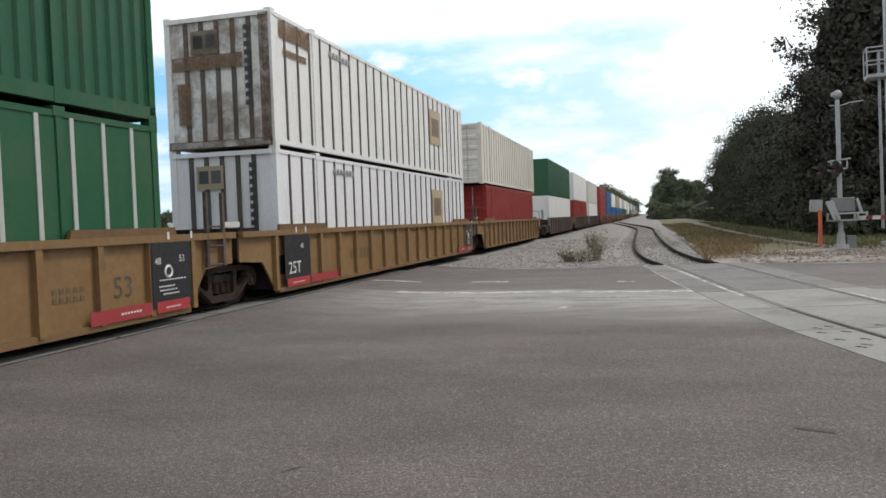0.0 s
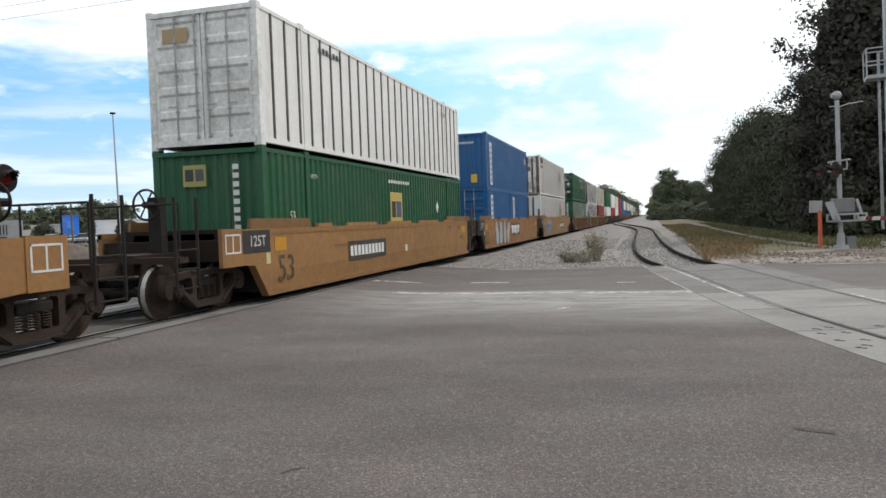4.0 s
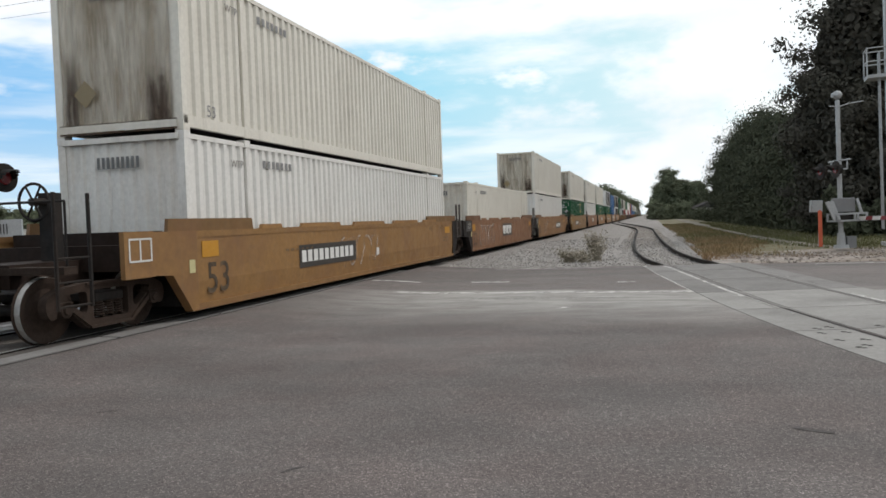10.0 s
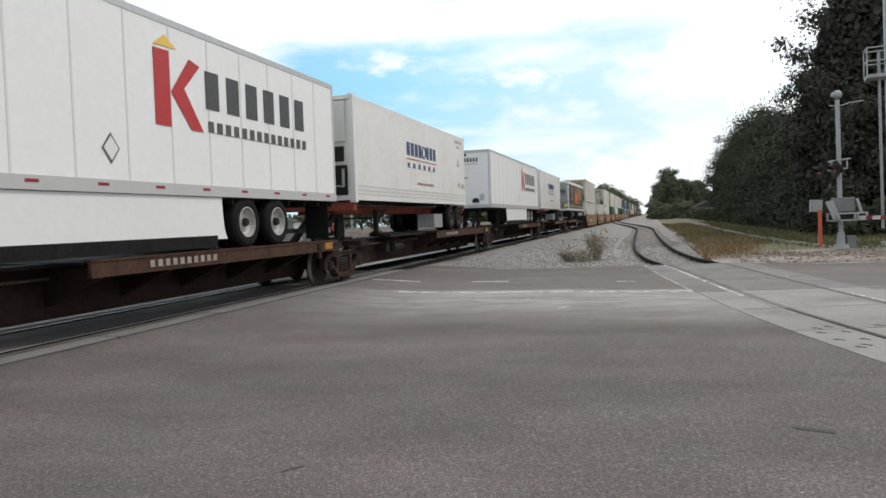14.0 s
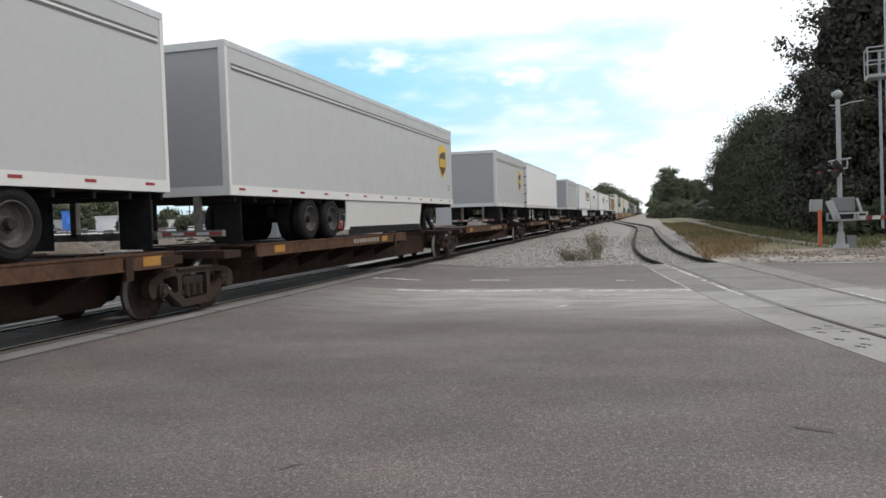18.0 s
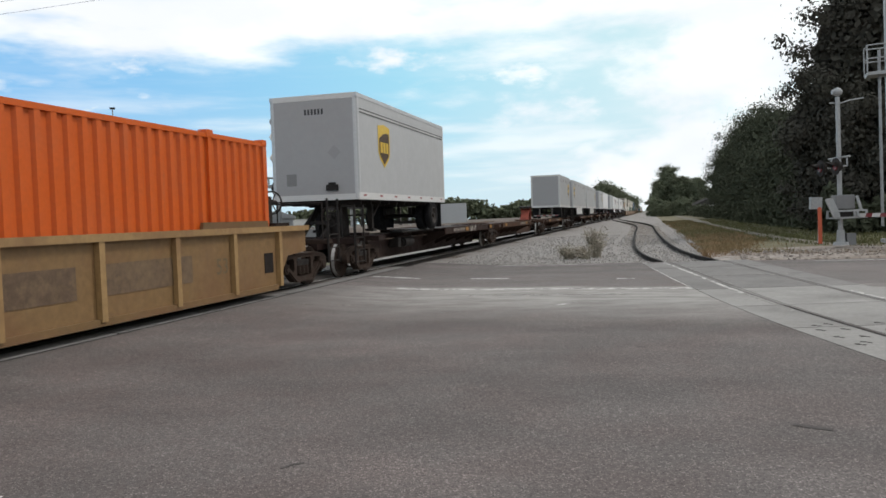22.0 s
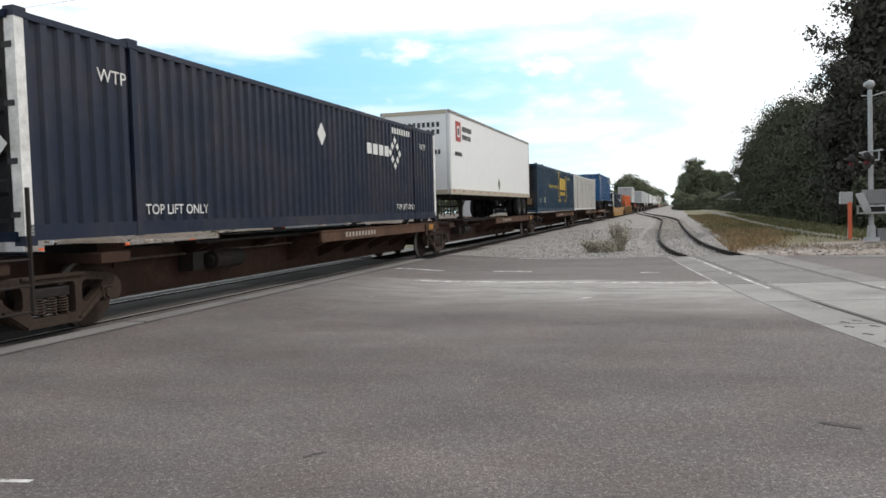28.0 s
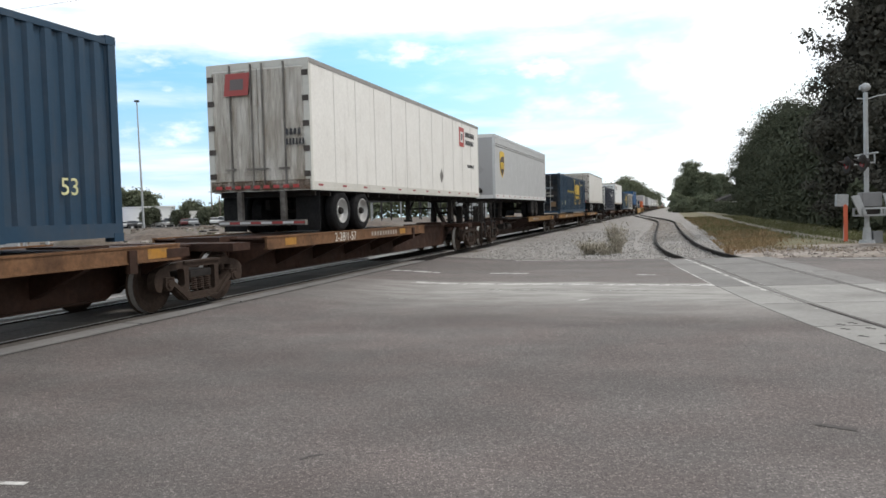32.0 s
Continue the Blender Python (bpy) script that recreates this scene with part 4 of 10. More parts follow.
def softened(pts, r):
    """A closed outline with its corners rounded."""
    out = []
    for i, p in enumerate(pts):
        p, a, b = Vector(p), Vector(pts[i - 1]), Vector(pts[(i + 1) % len(pts)])
        u, v = (a - p), (b - p)
        q0, q1 = p + u.normalized() * min(r, u.length * 0.45), p + v.normalized() * min(r, v.length * 0.45)
        for f in (0.0, 0.33, 0.67, 1.0):
            out.append(q0.lerp(p, f).lerp(p.lerp(q1, f), f))
    return out


def side_frame_mesh():
    """One casting: a top chord that bends down over the axle boxes, two rounded windows, a bay for the springs."""
    half = [(0.55, 0.80), (0.98, 0.75), (1.19, 0.66), (1.23, 0.50), (1.17, 0.35), (1.04, 0.35), (1.02, 0.50), (0.80, 0.49), (0.74, 0.36), (0.46, 0.14)]
    outline = half + [(-y, z) for y, z in half[::-1]]
    window = [(0.48, 0.69), (0.88, 0.66), (0.82, 0.56), (0.56, 0.37), (0.47, 0.40)]
    bay = [(-0.36, 0.27), (0.36, 0.27), (0.36, 0.69), (-0.36, 0.69)]
    bm = bmesh.new()
    edges = []
    for pts, r in ((outline, 0.07), (window, 0.08), ([(-y, z) for y, z in window], 0.08), (bay, 0.05)):
        vs = [bm.verts.new((0.98, y, z)) for y, z in softened(pts, r)]
        edges += [bm.edges.new((vs[i], vs[(i + 1) % len(vs)])) for i in range(len(vs))]
    bmesh.ops.triangle_fill(bm, use_beauty=True, use_dissolve=False, edges=edges)
    more = bmesh.ops.extrude_face_region(bm, geom=bm.faces[:])
    bmesh.ops.translate(bm, vec=(0.14, 0, 0), verts=[g for g in more["geom"] if isinstance(g, bmesh.types.BMVert)])
    bmesh.ops.recalc_face_normals(bm, faces=bm.faces[:])
    for s in (-1, 1):
        # rims round the windows and the axle box with its bearing cap
        slab(bm, [(s * 0.40, 0.20), (s * 0.46, 0.18), (s * 0.90, 0.50), (s * 0.84, 0.55)], 1.11, 1.155)
        slab(bm, [(s * 0.80, 0.50), (s * 1.01, 0.50), (s * 1.01, 0.57), (s * 0.80, 0.57)], 0.94, 1.17)
        rod(bm, (0.94, s * 0.91, 0.46), (1.17, s * 0.91, 0.46), 0.115, 0.105, 16)
        rod(bm, (1.165, s * 0.91, 0.46), (1.20, s * 0.91, 0.46), 0.075, 0.06, 12)
    slab(bm, [(-0.5, 0.765), (0.5, 0.765), (0.5, 0.80), (-0.5, 0.80)], 1.11, 1.15)
    slab(bm, [(-0.44, 0.145), (0.44, 0.145), (0.44, 0.185), (-0.44, 0.185)], 1.11, 1.15)
    return mesh_of("side_frame", bm, CAST)


def spring_mesh():
    bm = bmesh.new()
    prev = None
    for k in range(73):
        a = k * math.pi / 6
        row = [bm.verts.new((1.05 + (0.072 + 0.017 * math.cos(b)) * math.cos(a), (0.072 + 0.017 * math.cos(b)) * math.sin(a), 0.285 + k * 0.0030 + 0.015 * math.sin(b))) for b in (0, 1.571, 3.142, 4.712)]
        if prev:
            for i in range(4):
                bm.faces.new((prev[i], prev[(i + 1) % 4], row[(i + 1) % 4], row[i]))
        prev = row
    return mesh_of("spring", bm, CAST)


def bolster_mesh():
    bm = bmesh.new()
    box(bm, -1.10, 1.10, -0.30, 0.30, 0.50, 0.64)
    rod(bm, (0, 0, 0.6), (0, 0, 0.8), 0.28, 0.25, 16)
    return mesh_of("bolster", bevelled(bm, 0.02), DARK)


def axle_mesh():
    bm = bmesh.new()
    rod(bm, (-0.98, 0, 0), (0.98, 0, 0), 0.08, seg=12)
    return mesh_of("axle", bm, DARK)


WHEEL_ME, TREAD_ME, FRAME_ME, SPRING_ME, BOLSTER_ME, AXLE_ME = wheel_mesh(), tread_mesh(), side_frame_mesh(), spring_mesh(), bolster_mesh(), axle_mesh()


def truck(car, y):
    """A two-axle truck under a car, turned by its own pieces."""
    t = part("truck", BOLSTER_ME, DARK, car, "rusty two-axle freight truck with cast side frames", at=pose(0, y, 0))
    for s in (0, 180):
        part("side_frame", FRAME_ME, CAST, t, at=pose(0, 0, 0, 0, 0, s))
        for y in (-0.19, 0.0, 0.19):
            part("spring", SPRING_ME, CAST, t, at=pose(0, 0, 0, 0, 0, s) @ pose(0, y, 0))
    for a in (-0.89, 0.89):
        part("axle", AXLE_ME, DARK, t, at=pose(0, a, WHEEL_R))
        for s in (0, 180):
            part("wheel", WHEEL_ME, CAST, t, at=pose(0.755 if s == 0 else -0.755, a, WHEEL_R, 0, 0, s))
            part("tread", TREAD_ME, TREAD, t, at=pose(0.755 if s == 0 else -0.755, a, WHEEL_R, 0, 0, s))
    return t


def ladder_mesh(h=1.55, w=0.6):
    """Two stiles and rungs, in the plane of y and z, foot at the origin."""
    bm = bmesh.new()
    for y in (0, w):
        rod(bm, (0, y, 0), (0, y, h), 0.028, seg=6)
    for k in range(3):
        rod(bm, (0, 0, 0.04 + 0.32 * k), (0, w, 0.04 + 0.32 * k), 0.016, seg=6)
    return mesh_of("ladder", bm, DARK)


LADDER = ladder_mesh()


def grab_mesh():
    bm = bmesh.new()
    for y in (0, 0.5):
        slab(bm, [(y - 0.035, 0), (y + 0.035, 0), (y + 0.03, 1.3), (y - 0.03, 1.3)], -0.03, 0.03)
    for z in (0.03, 0.36, 0.7):
        rod(bm, (0, 0, z), (0, 0.5, z), 0.018, seg=6)
    return mesh_of("ladder", bm, BROWN)


GRAB = grab_mesh()


def brake_mesh():
    bm = bmesh.new()
    ring(bm, (0, 0, 0), 0.27, 0.022, "y", 22, 6)
    for k in range(6):
        a = k * math.pi / 3
        rod(bm, (0, 0, 0), (0.27 * math.cos(a), 0, 0.27 * math.sin(a)), 0.016, seg=5)
    rod(bm, (0, -0.05, 0), (0, 0.22, 0), 0.06, seg=10)
    return mesh_of("brake_wheel", bm, DARK)


BRAKE = brake_mesh()
YELLOW, SAFETY = (0.205, 0.122, 0.05), (0.45, 0.215, 0.02)


def words(parent, text, size, x, y, z, colour, label="stencilled lettering", squeeze=1.0):
    """Lettering on the near side: read along +y, with its left end at (y, z)."""
    return part("lettering", writing(text, size), WORN, parent, label, colour, at=pose(x, y, z, 90, 0, 90) @ Matrix.Diagonal((squeeze, 1, 1, 1)))


def end_words(parent, text, size, x, y, z, colour, label="stencilled lettering"):
    """Lettering on the end that faces backwards: read along +x."""
    return part("lettering", writing(text, size), WORN, parent, label, colour, at=pose(x, y, z, 90, 0, 0))


def comb(u0, u1, v0, v1, n, gap):
    """The outline of a row of upright bars held together by a hair-thin foot."""
    if n == 1:
        return [(u0, v0), (u1, v0), (u1, v1), (u0, v1)]
    w, foot = (u1 - u0) / n, v0 + 0.03 * (v1 - v0)
    out = [(u0, v0), (u1 - w * gap, v0)]
    for i in reversed(range(n)):
        a, b = u0 + i * w, u0 + i * w + w * (1 - gap)
        if i < n - 1:
            out.append((b, foot))
        out += [(b, v1), (a, v1)]
        if i:
            out.append((a, foot))
    return out


def bars(parent, x, y0, y1, z0, z1, colour, label, n=1, gap=0.4, name="marking", material=None):
    """A row of plain bars on the near side."""
    bm = bmesh.new()
    slab(bm, comb(y0, y1, z0, z1, n, gap), x, x + 0.004)
    return part(name, bm, material or DECAL, parent, label, colour)


def end_bars(parent, y, x0, x1, z0, z1, colour, label, n=1, gap=0.4, name="marking", upright=False, material=None):
    bm = bmesh.new()
    if upright:
        slab(bm, [(v, u) for u, v in comb(z0, z1, x0, x1, n, gap)], y - 0.004, y, "y")
    else:
        slab(bm, comb(x0, x1, z0, z1, n, gap), y - 0.004, y, "y")
    return part(name, bm, material or DECAL, parent, label, colour)


def shape(parent, outline, x, colour, label, name="emblem", material=None):
    """A flat painted shape on the near side, of (y, z) corners."""
    bm = bmesh.new()
    slab(bm, outline, x, x + 0.004)
    return part(name, bm, material or DECAL, parent, label, colour)


def end_shape(parent, outline, y, colour, label, name="emblem"):
    bm = bmesh.new()
    slab(bm, outline, y - 0.004, y, "y")
    return part(name, bm, DECAL, parent, label, colour)


# ---- well cars ----
def well_car(front, rear, fb, rb, ribbed=False, colour=YELLOW, rib_colour=None, half=8.25, trucks=(True, True), label="", low_middle=False, ribs=17, tank=True):
    """A well unit. front, rear: y of its trucks; fb, rb: whether that end has a coupler and platform of its own."""
    car = thing("well_car", label or ("ribbed yellow well car for stacked containers" if ribbed else "smooth tan-yellow well car for stacked containers"), "railway wagon", "cars of the freight train")
    top = 1.43 if ribbed else 1.48
    mid = top = 1.22 if low_middle else top
    y0, y1 = -half - 0.15, half + 0.15
    for s in (1, -1):
        bm = bmesh.new()
        out = [(y0 - 0.1, 0.18), (y1 + 0.1, 0.18), (y1 + 0.6, 0.80), (y1 + 1.45, 0.86), (y1 + 1.45, top - 0.02), (5.5, top - 0.02), (5.45, mid - 0.02), (-5.45, mid - 0.02), (-5.5, top - 0.02), (y0 - 1.45, top - 0.02), (y0 - 1.45, 0.86), (y0 - 0.6, 0.80)]
        slab(bm, out, s * 1.36, s * (1.40 if ribbed else 1.44))
        if not ribbed:
            bmesh.ops.bisect_plane(bm, geom=bm.verts[:] + bm.edges[:] + bm.faces[:], plane_co=(0, 0, 0.62), plane_no=(0, 0, 1))
            for v in bm.verts:
                if v.co.z < 0.5 and abs(v.co.x) > 1.41:
                    v.co.x -= s * 0.045
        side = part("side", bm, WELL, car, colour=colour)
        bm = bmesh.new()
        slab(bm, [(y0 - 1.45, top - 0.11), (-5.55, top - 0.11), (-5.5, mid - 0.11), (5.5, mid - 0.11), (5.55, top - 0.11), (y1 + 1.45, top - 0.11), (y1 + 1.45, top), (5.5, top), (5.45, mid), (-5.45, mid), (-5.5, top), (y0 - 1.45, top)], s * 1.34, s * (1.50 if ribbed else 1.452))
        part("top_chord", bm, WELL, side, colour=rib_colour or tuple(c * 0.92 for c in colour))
        bm = bmesh.new()
        box(bm, s * 1.33, s * 1.46, y0 - 0.05, y1 + 0.05, 0.14, 0.24)
        part("bottom_sill", bm, WELL, side, colour=tuple(c * 0.85 for c in colour))
        if ribbed:
            me = None
            n = ribs
            for k in range(n):
                y = y0 - 0.15 + (y1 - y0 + 0.3) * k / (n - 1)
                if me is None:
                    bm = bmesh.new()
                    slab(bm, [(-0.055, 0.2), (0.055, 0.2), (0.055, 1.33), (-0.055, 1.33)], s * 1.40, s * 1.49)
                    me = mesh_of("rib", bm, WELL)
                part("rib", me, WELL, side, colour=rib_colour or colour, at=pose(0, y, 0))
        # raised container guides near both ends
        for e in (-1, 1):
            bm = bmesh.new()
            ya, yb = sorted((e * (half + (0.0 if ribbed else 0.8)), e * (half - (2.3 if ribbed else 3.0 if e > 0 else 1.85))))
            slab(bm, [(ya, top - 0.03), (yb, top - 0.03), (yb - 0.04, top + (0.12 if ribbed or low_middle else 0.21)), (ya + 0.04, top + (0.12 if ribbed or low_middle else 0.21))], s * 1.335, s * 1.40)
            part("container_guide", bm, WELL, side, "browned raised plate that guides the container", tuple(c * 0.62 for c in colour))
        if not ribbed and not low_middle:
            for ya, yb in ((-6.15, -5.3), (-4.4, -2.3), (-1.4, 0.85), (1.67, 4.0), (4.7, 6.2)):
                bm = bmesh.new()
                slab(bm, [(ya, top - 0.01), (yb, top - 0.01), (yb - 0.05, top + 0.085), (ya + 0.05, top + 0.085)], s * 1.37, s * 1.445)
                part("guard_bar", bm, WELL, side, colour=tuple(c * 1.1 for c in colour))
    bm = bmesh.new()
    box(bm, -1.36, 1.36, -0.15, 0.15, 0.16, 0.28)
    me = mesh_of("floor_beam", bm, BROWN)
    for k in range(7):
        part("floor_beam", me, BROWN, car, colour=(0.07, 0.045, 0.035), at=pose(0, -half + 0.6 + (2 * half - 1.2) * k / 6, 0))
    for e, reach, outer, has in ((1, front, fb, trucks[0]), (-1, -rear, rb, trucks[1])):
        bm = bmesh.new()
        a, b = sorted((e * (half + 0.05), e * (reach + (1.1 if outer else 0.0))))
        box(bm, -0.42, 0.42, a, b, 0.76, 1.10)
        yb = e * (half + 0.95)
        box(bm, -1.34, 1.34, yb - 0.6, yb + 0.6, 0.90, 1.30)
        box(bm, -1.2, 1.2, yb - 0.3, yb + 0.3, 1.30, 1.50)
        box(bm, -1.30, 1.30, e * (half + 0.1) - 0.06, e * (half + 0.1) + 0.06, 0.2, 1.40)
        part("end_frame", bevelled(bm, 0.015), BROWN, car, "dirty brown end platform", (0.022, 0.014, 0.011))
        # dark triangular shroud over the wheels, its colour holding the gap's shade
        bm = bmesh.new()
        yq = e * (half + 0.25)
        slab(bm, [(yq - e * 0.14, 0.135), (yq + e * 0.03, 0.135), (yq + e * 0.53, 0.775), (yq + e * 1.37, 0.84), (yq + e * 1.37, top + 0.004), (yq - e * 0.14, top + 0.004)], 1.30, 1.462) if not ribbed else box(bm, 1.402, 1.408, *sorted((e * 8.0, e * 8.35)), 0.5, 0.9)
        if outer and not ribbed:
            box(bm, 1.40, 1.48, *sorted((yq + e * 0.99, yq + e * 1.66)), 0.80, 1.50)
            part("shroud", bm, WELL, car, "body-coloured end plate", colour)
            bm = bmesh.new()
            for a, b, c, d in ((0, 0.52, 0, 0.03), (0, 0.52, 0.33, 0.36), (0, 0.03, 0, 0.36), (0.49, 0.52, 0, 0.36), (0.24, 0.27, 0, 0.36)):
                yy = yq + e * 1.31 - 0.26
                box(bm, 1.482, 1.487, yy + a, yy + b, 1.04 + c, 1.04 + d)
            part("routing_card", bm, DECAL, car, "white framed card holder", (0.6, 0.6, 0.58))
        else:
            part("shroud", bm, BROWN, car, "grimy plate over the truck, darkened for the shaded gap", (0.017, 0.014, 0.013))
        bm = bmesh.new()
        box(bm, -1.3, 1.3, *sorted((e * (half + 0.22), e * (half + 0.30))), 0.22, 0.95)
        part("bulkhead", bm, DARK, car, "dark end wall of the well")
        if e > 0 and not outer:
            for s in (1, -1):
                part("ladder", GRAB, BROWN, car, "grimy ladder with upright grab bars", (0.10, 0.085, 0.075), at=pose(s * 1.47, half + 0.72, 0.84))
            bars(car, 1.37, half + 1.45, half + 1.95, 1.52, 1.62, (0.5, 0.5, 0.48), "small white plate", name="plate")
        if outer:
            part("brake_wheel", BRAKE, DARK, car, "spoked hand brake wheel", at=pose(0.15, e * (reach + 0.35), 1.98))
            bm = bmesh.new()
            box(bm, 0.02, 0.28, e * (reach + 0.05) - 0.09, e * (reach + 0.05) + 0.09, 1.08, 2.12)
            part("brake_stand", bevelled(bm, 0.02), DARK, car)
            bm = bmesh.new()
            if not tank:
                box(bm, -0.9, 0.9, *sorted((e * (reach - 1.3), e * (reach - 0.6))), 1.28, 1.42)
            else:
              rod(bm, (0.75, e * (reach - 1.55), 1.86), (0.75, e * (reach - 0.35), 1.86), 0.25, seg=18)
              box(bm, 0.6, 0.9, *sorted((e * (reach - 1.3), e * (reach - 0.6))), 1.28, 1.66)
            part("air_tank" if tank else "walkway", bm, BROWN, car, "rusty brown air reservoir" if tank else "", (0.07, 0.035, 0.024))
            bm = bmesh.new()
            a, b = sorted((e * (reach + 1.0), e * (reach + 1.62)))
            box(bm, -0.16, 0.16, a, b, 0.72, 0.98)
            box(bm, -1.35, 1.35, e * (reach + 1.0) - 0.12, e * (reach + 1.0) + 0.12, 0.96, 1.06)
            part("coupler", bevelled(bm, 0.03), CAST, car)
            part("ladder", LADDER, DARK, car, at=pose(1.42, e * (reach + 0.72) - (0.6 if e < 0 else 0), 0.5))
            bm = bmesh.new()
            rod(bm, (1.2, e * (reach + 0.9), 1.95), (-1.2, e * (reach + 0.9), 1.95), 0.018, seg=6)
            for x in (-1.2, 0, 1.2):
                rod(bm, (x, e * (reach + 0.9), 1.05), (x, e * (reach + 0.9), 1.95), 0.018, seg=6)
            part("handrail", bm, DARK, car)
        if has:
            truck(car, e * reach)
    return car


# ---- spine cars ----
def spine_car(front, rear, fb, rb, colour=(0.046, 0.024, 0.017), trucks=(True, True), edge=(0.082, 0.043, 0.026), label="", hitch_end=0, shelf_end=2.4):
    """A spine unit: a deep centre sill, one long shelf for a trailer's wheels, a hitch at the other end; y of the trucks at its two ends."""
    car = thing("spine_car", label or "rusty brown spine car for trailers", "railway wagon", "cars of the freight train")
    bm = bmesh.new()
    slab(bm, [(rear - 0.2, 0.74), (rear + 0.45, 0.74), (rear + 1.4, 0.26), (front - 1.4, 0.26), (front - 0.45, 0.74), (front + 0.2, 0.74), (front + 0.2, 1.03), (rear - 0.2, 1.03)], -0.36, 0.36)
    sill = part("centre_sill", bevelled(bm, 0.012), BROWN, car, colour=colour)
    for s in (1, -1):
        bm = bmesh.new()
        box(bm, *sorted((s * 0.361, s * 0.385)), rear + 1.9, front - 1.9, 0.73, 1.00)
        part("web_plate", bm, BROWN, sill, colour=colour)
        bm = bmesh.new()
        box(bm, *sorted((s * 0.361, s * 0.46)), rear + 0.3, front - 0.3, 1.002, 1.03)
        part("top_flange", bm, BROWN, sill, colour=colour)
        bm = bmesh.new()
        box(bm, *sorted((s * 0.361, s * 0.44)), rear + 1.5, front - 1.5, 0.262, 0.285)
        part("bottom_flange", bm, BROWN, sill, colour=colour)
    ec = edge or colour
    for s in (1, -1):
        bm = bmesh.new()
        b0 = rear + 1.8 if hitch_end > 0 else -0.95
        b1 = shelf_end if hitch_end == 1 else front - 0.85
        slab(bm, [(b0, 0.88), (b1, 0.88), (b1, 1.09), (b0, 1.09)], s * 1.28, s * 1.33)
        box(bm, s * 1.20, s * 1.345, b0, b1, 1.085, 1.115)
        box(bm, s * 1.24, s * 1.345, b0, b1, 0.86, 0.885)
        part("side_beam", bm, BROWN, car, colour=ec)
        bm = bmesh.new()
        slab(bm, [(s * 0.34, 0.42), (s * 1.3, 0.84), (s * 1.3, 0.98), (s * 0.34, 0.98)], -0.06, 0.06, "y")
        me = mesh_of("bracket", bm, BROWN)
        for k in range(6):
            part("bracket", me, BROWN, car, colour=colour, at=pose(0, b0 + 0.2 + (b1 - b0 - 0.4) * k / 5, 0))
        for y in (b0 + 0.7, b1 - 2.2) if hitch_end > 0 else (b1 - 0.75,):
            bm = bmesh.new()
            box(bm, *sorted((s * 1.331, s * 1.336)), y, y + 0.45, 0.91, 1.06)
            part("reflector", bm, WORN, car, "faded yellow reflective patch", (0.34, 0.16, 0.02))
        # stake pockets
        for y in (b1 - 1.1,):
            bm = bmesh.new()
            box(bm, *sorted((s * 1.30, s * 1.37)), y - 0.08, y + 0.08, 0.72, 1.06)
            part("stake_pocket", bm, BROWN, car, colour=colour)
    bm = bmesh.new()
    box(bm, -1.22, 1.22, b0, b1, 1.055, 1.085)
    part("shelf", bm, BROWN, car, "steel wheel shelf", colour)
    # brake gear hung on the open length of the sill, and a narrow walkway over it
    if hitch_end <= 0:
        e, y = -1, -3.6
        bm = bmesh.new()
        rod(bm, (0.62, y - 0.45, 0.70), (0.62, y + 0.45, 0.70), 0.17, seg=14)
        rod(bm, (0.62, y - 0.52, 0.70), (0.62, y + 0.52, 0.70), 0.10, seg=12)
        part("air_reservoir", bm, DARK, car, "dusty brake air reservoir")
        bm = bmesh.new()
        box(bm, 0.40, 0.72, y + e * 0.8, y + e * 1.1, 0.55, 0.88)
        part("brake_valve", bevelled(bm, 0.03), DARK, car, "dark brake valve")
        bm = bmesh.new()
        rod(bm, (0.56, e * 0.9, 0.86), (0.56, e * (front - 1.6), 0.86), 0.022, seg=6)
        rod(bm, (0.62, y, 0.80), (0.56, y, 0.86), 0.018, seg=6)
        part("brake_pipe", bm, BROWN, car, "brake pipe along the sill", (0.10, 0.075, 0.06))
        bm = bmesh.new()
        box(bm, 0.50, 0.95, -4.9, -1.2, 1.04, 1.09)
        part("walkway", bm, DARK, car, "dark narrow walkway beside the sill")
        for yy in (e * 2.2, e * 4.5):
            bm = bmesh.new()
            slab(bm, [(0.36, 0.80), (0.42, 0.80), (0.93, 1.0), (0.93, 1.04), (0.36, 1.04)], yy - 0.03, yy + 0.03, "y")
            part("walkway_bracket", bm, BROWN, car, colour=colour)
    for y in (rear + 0.9, front - 0.9):
        bm = bmesh.new()
        box(bm, -1.34, 1.34, y - 0.28, y + 0.28, 0.90, 1.04)
        part("bolster", bevelled(bm, 0.015), BROWN, car, colour=colour)
    # the base for a hitch at each end
    for e, y in ((1, front - 1.75), (-1, rear + 1.75)):
        bm = bmesh.new()
        box(bm, -0.5, 0.5, y - 0.3, y + 0.3, 1.0, 1.12)
        part("hitch_base", bm, BROWN, car, colour=colour)
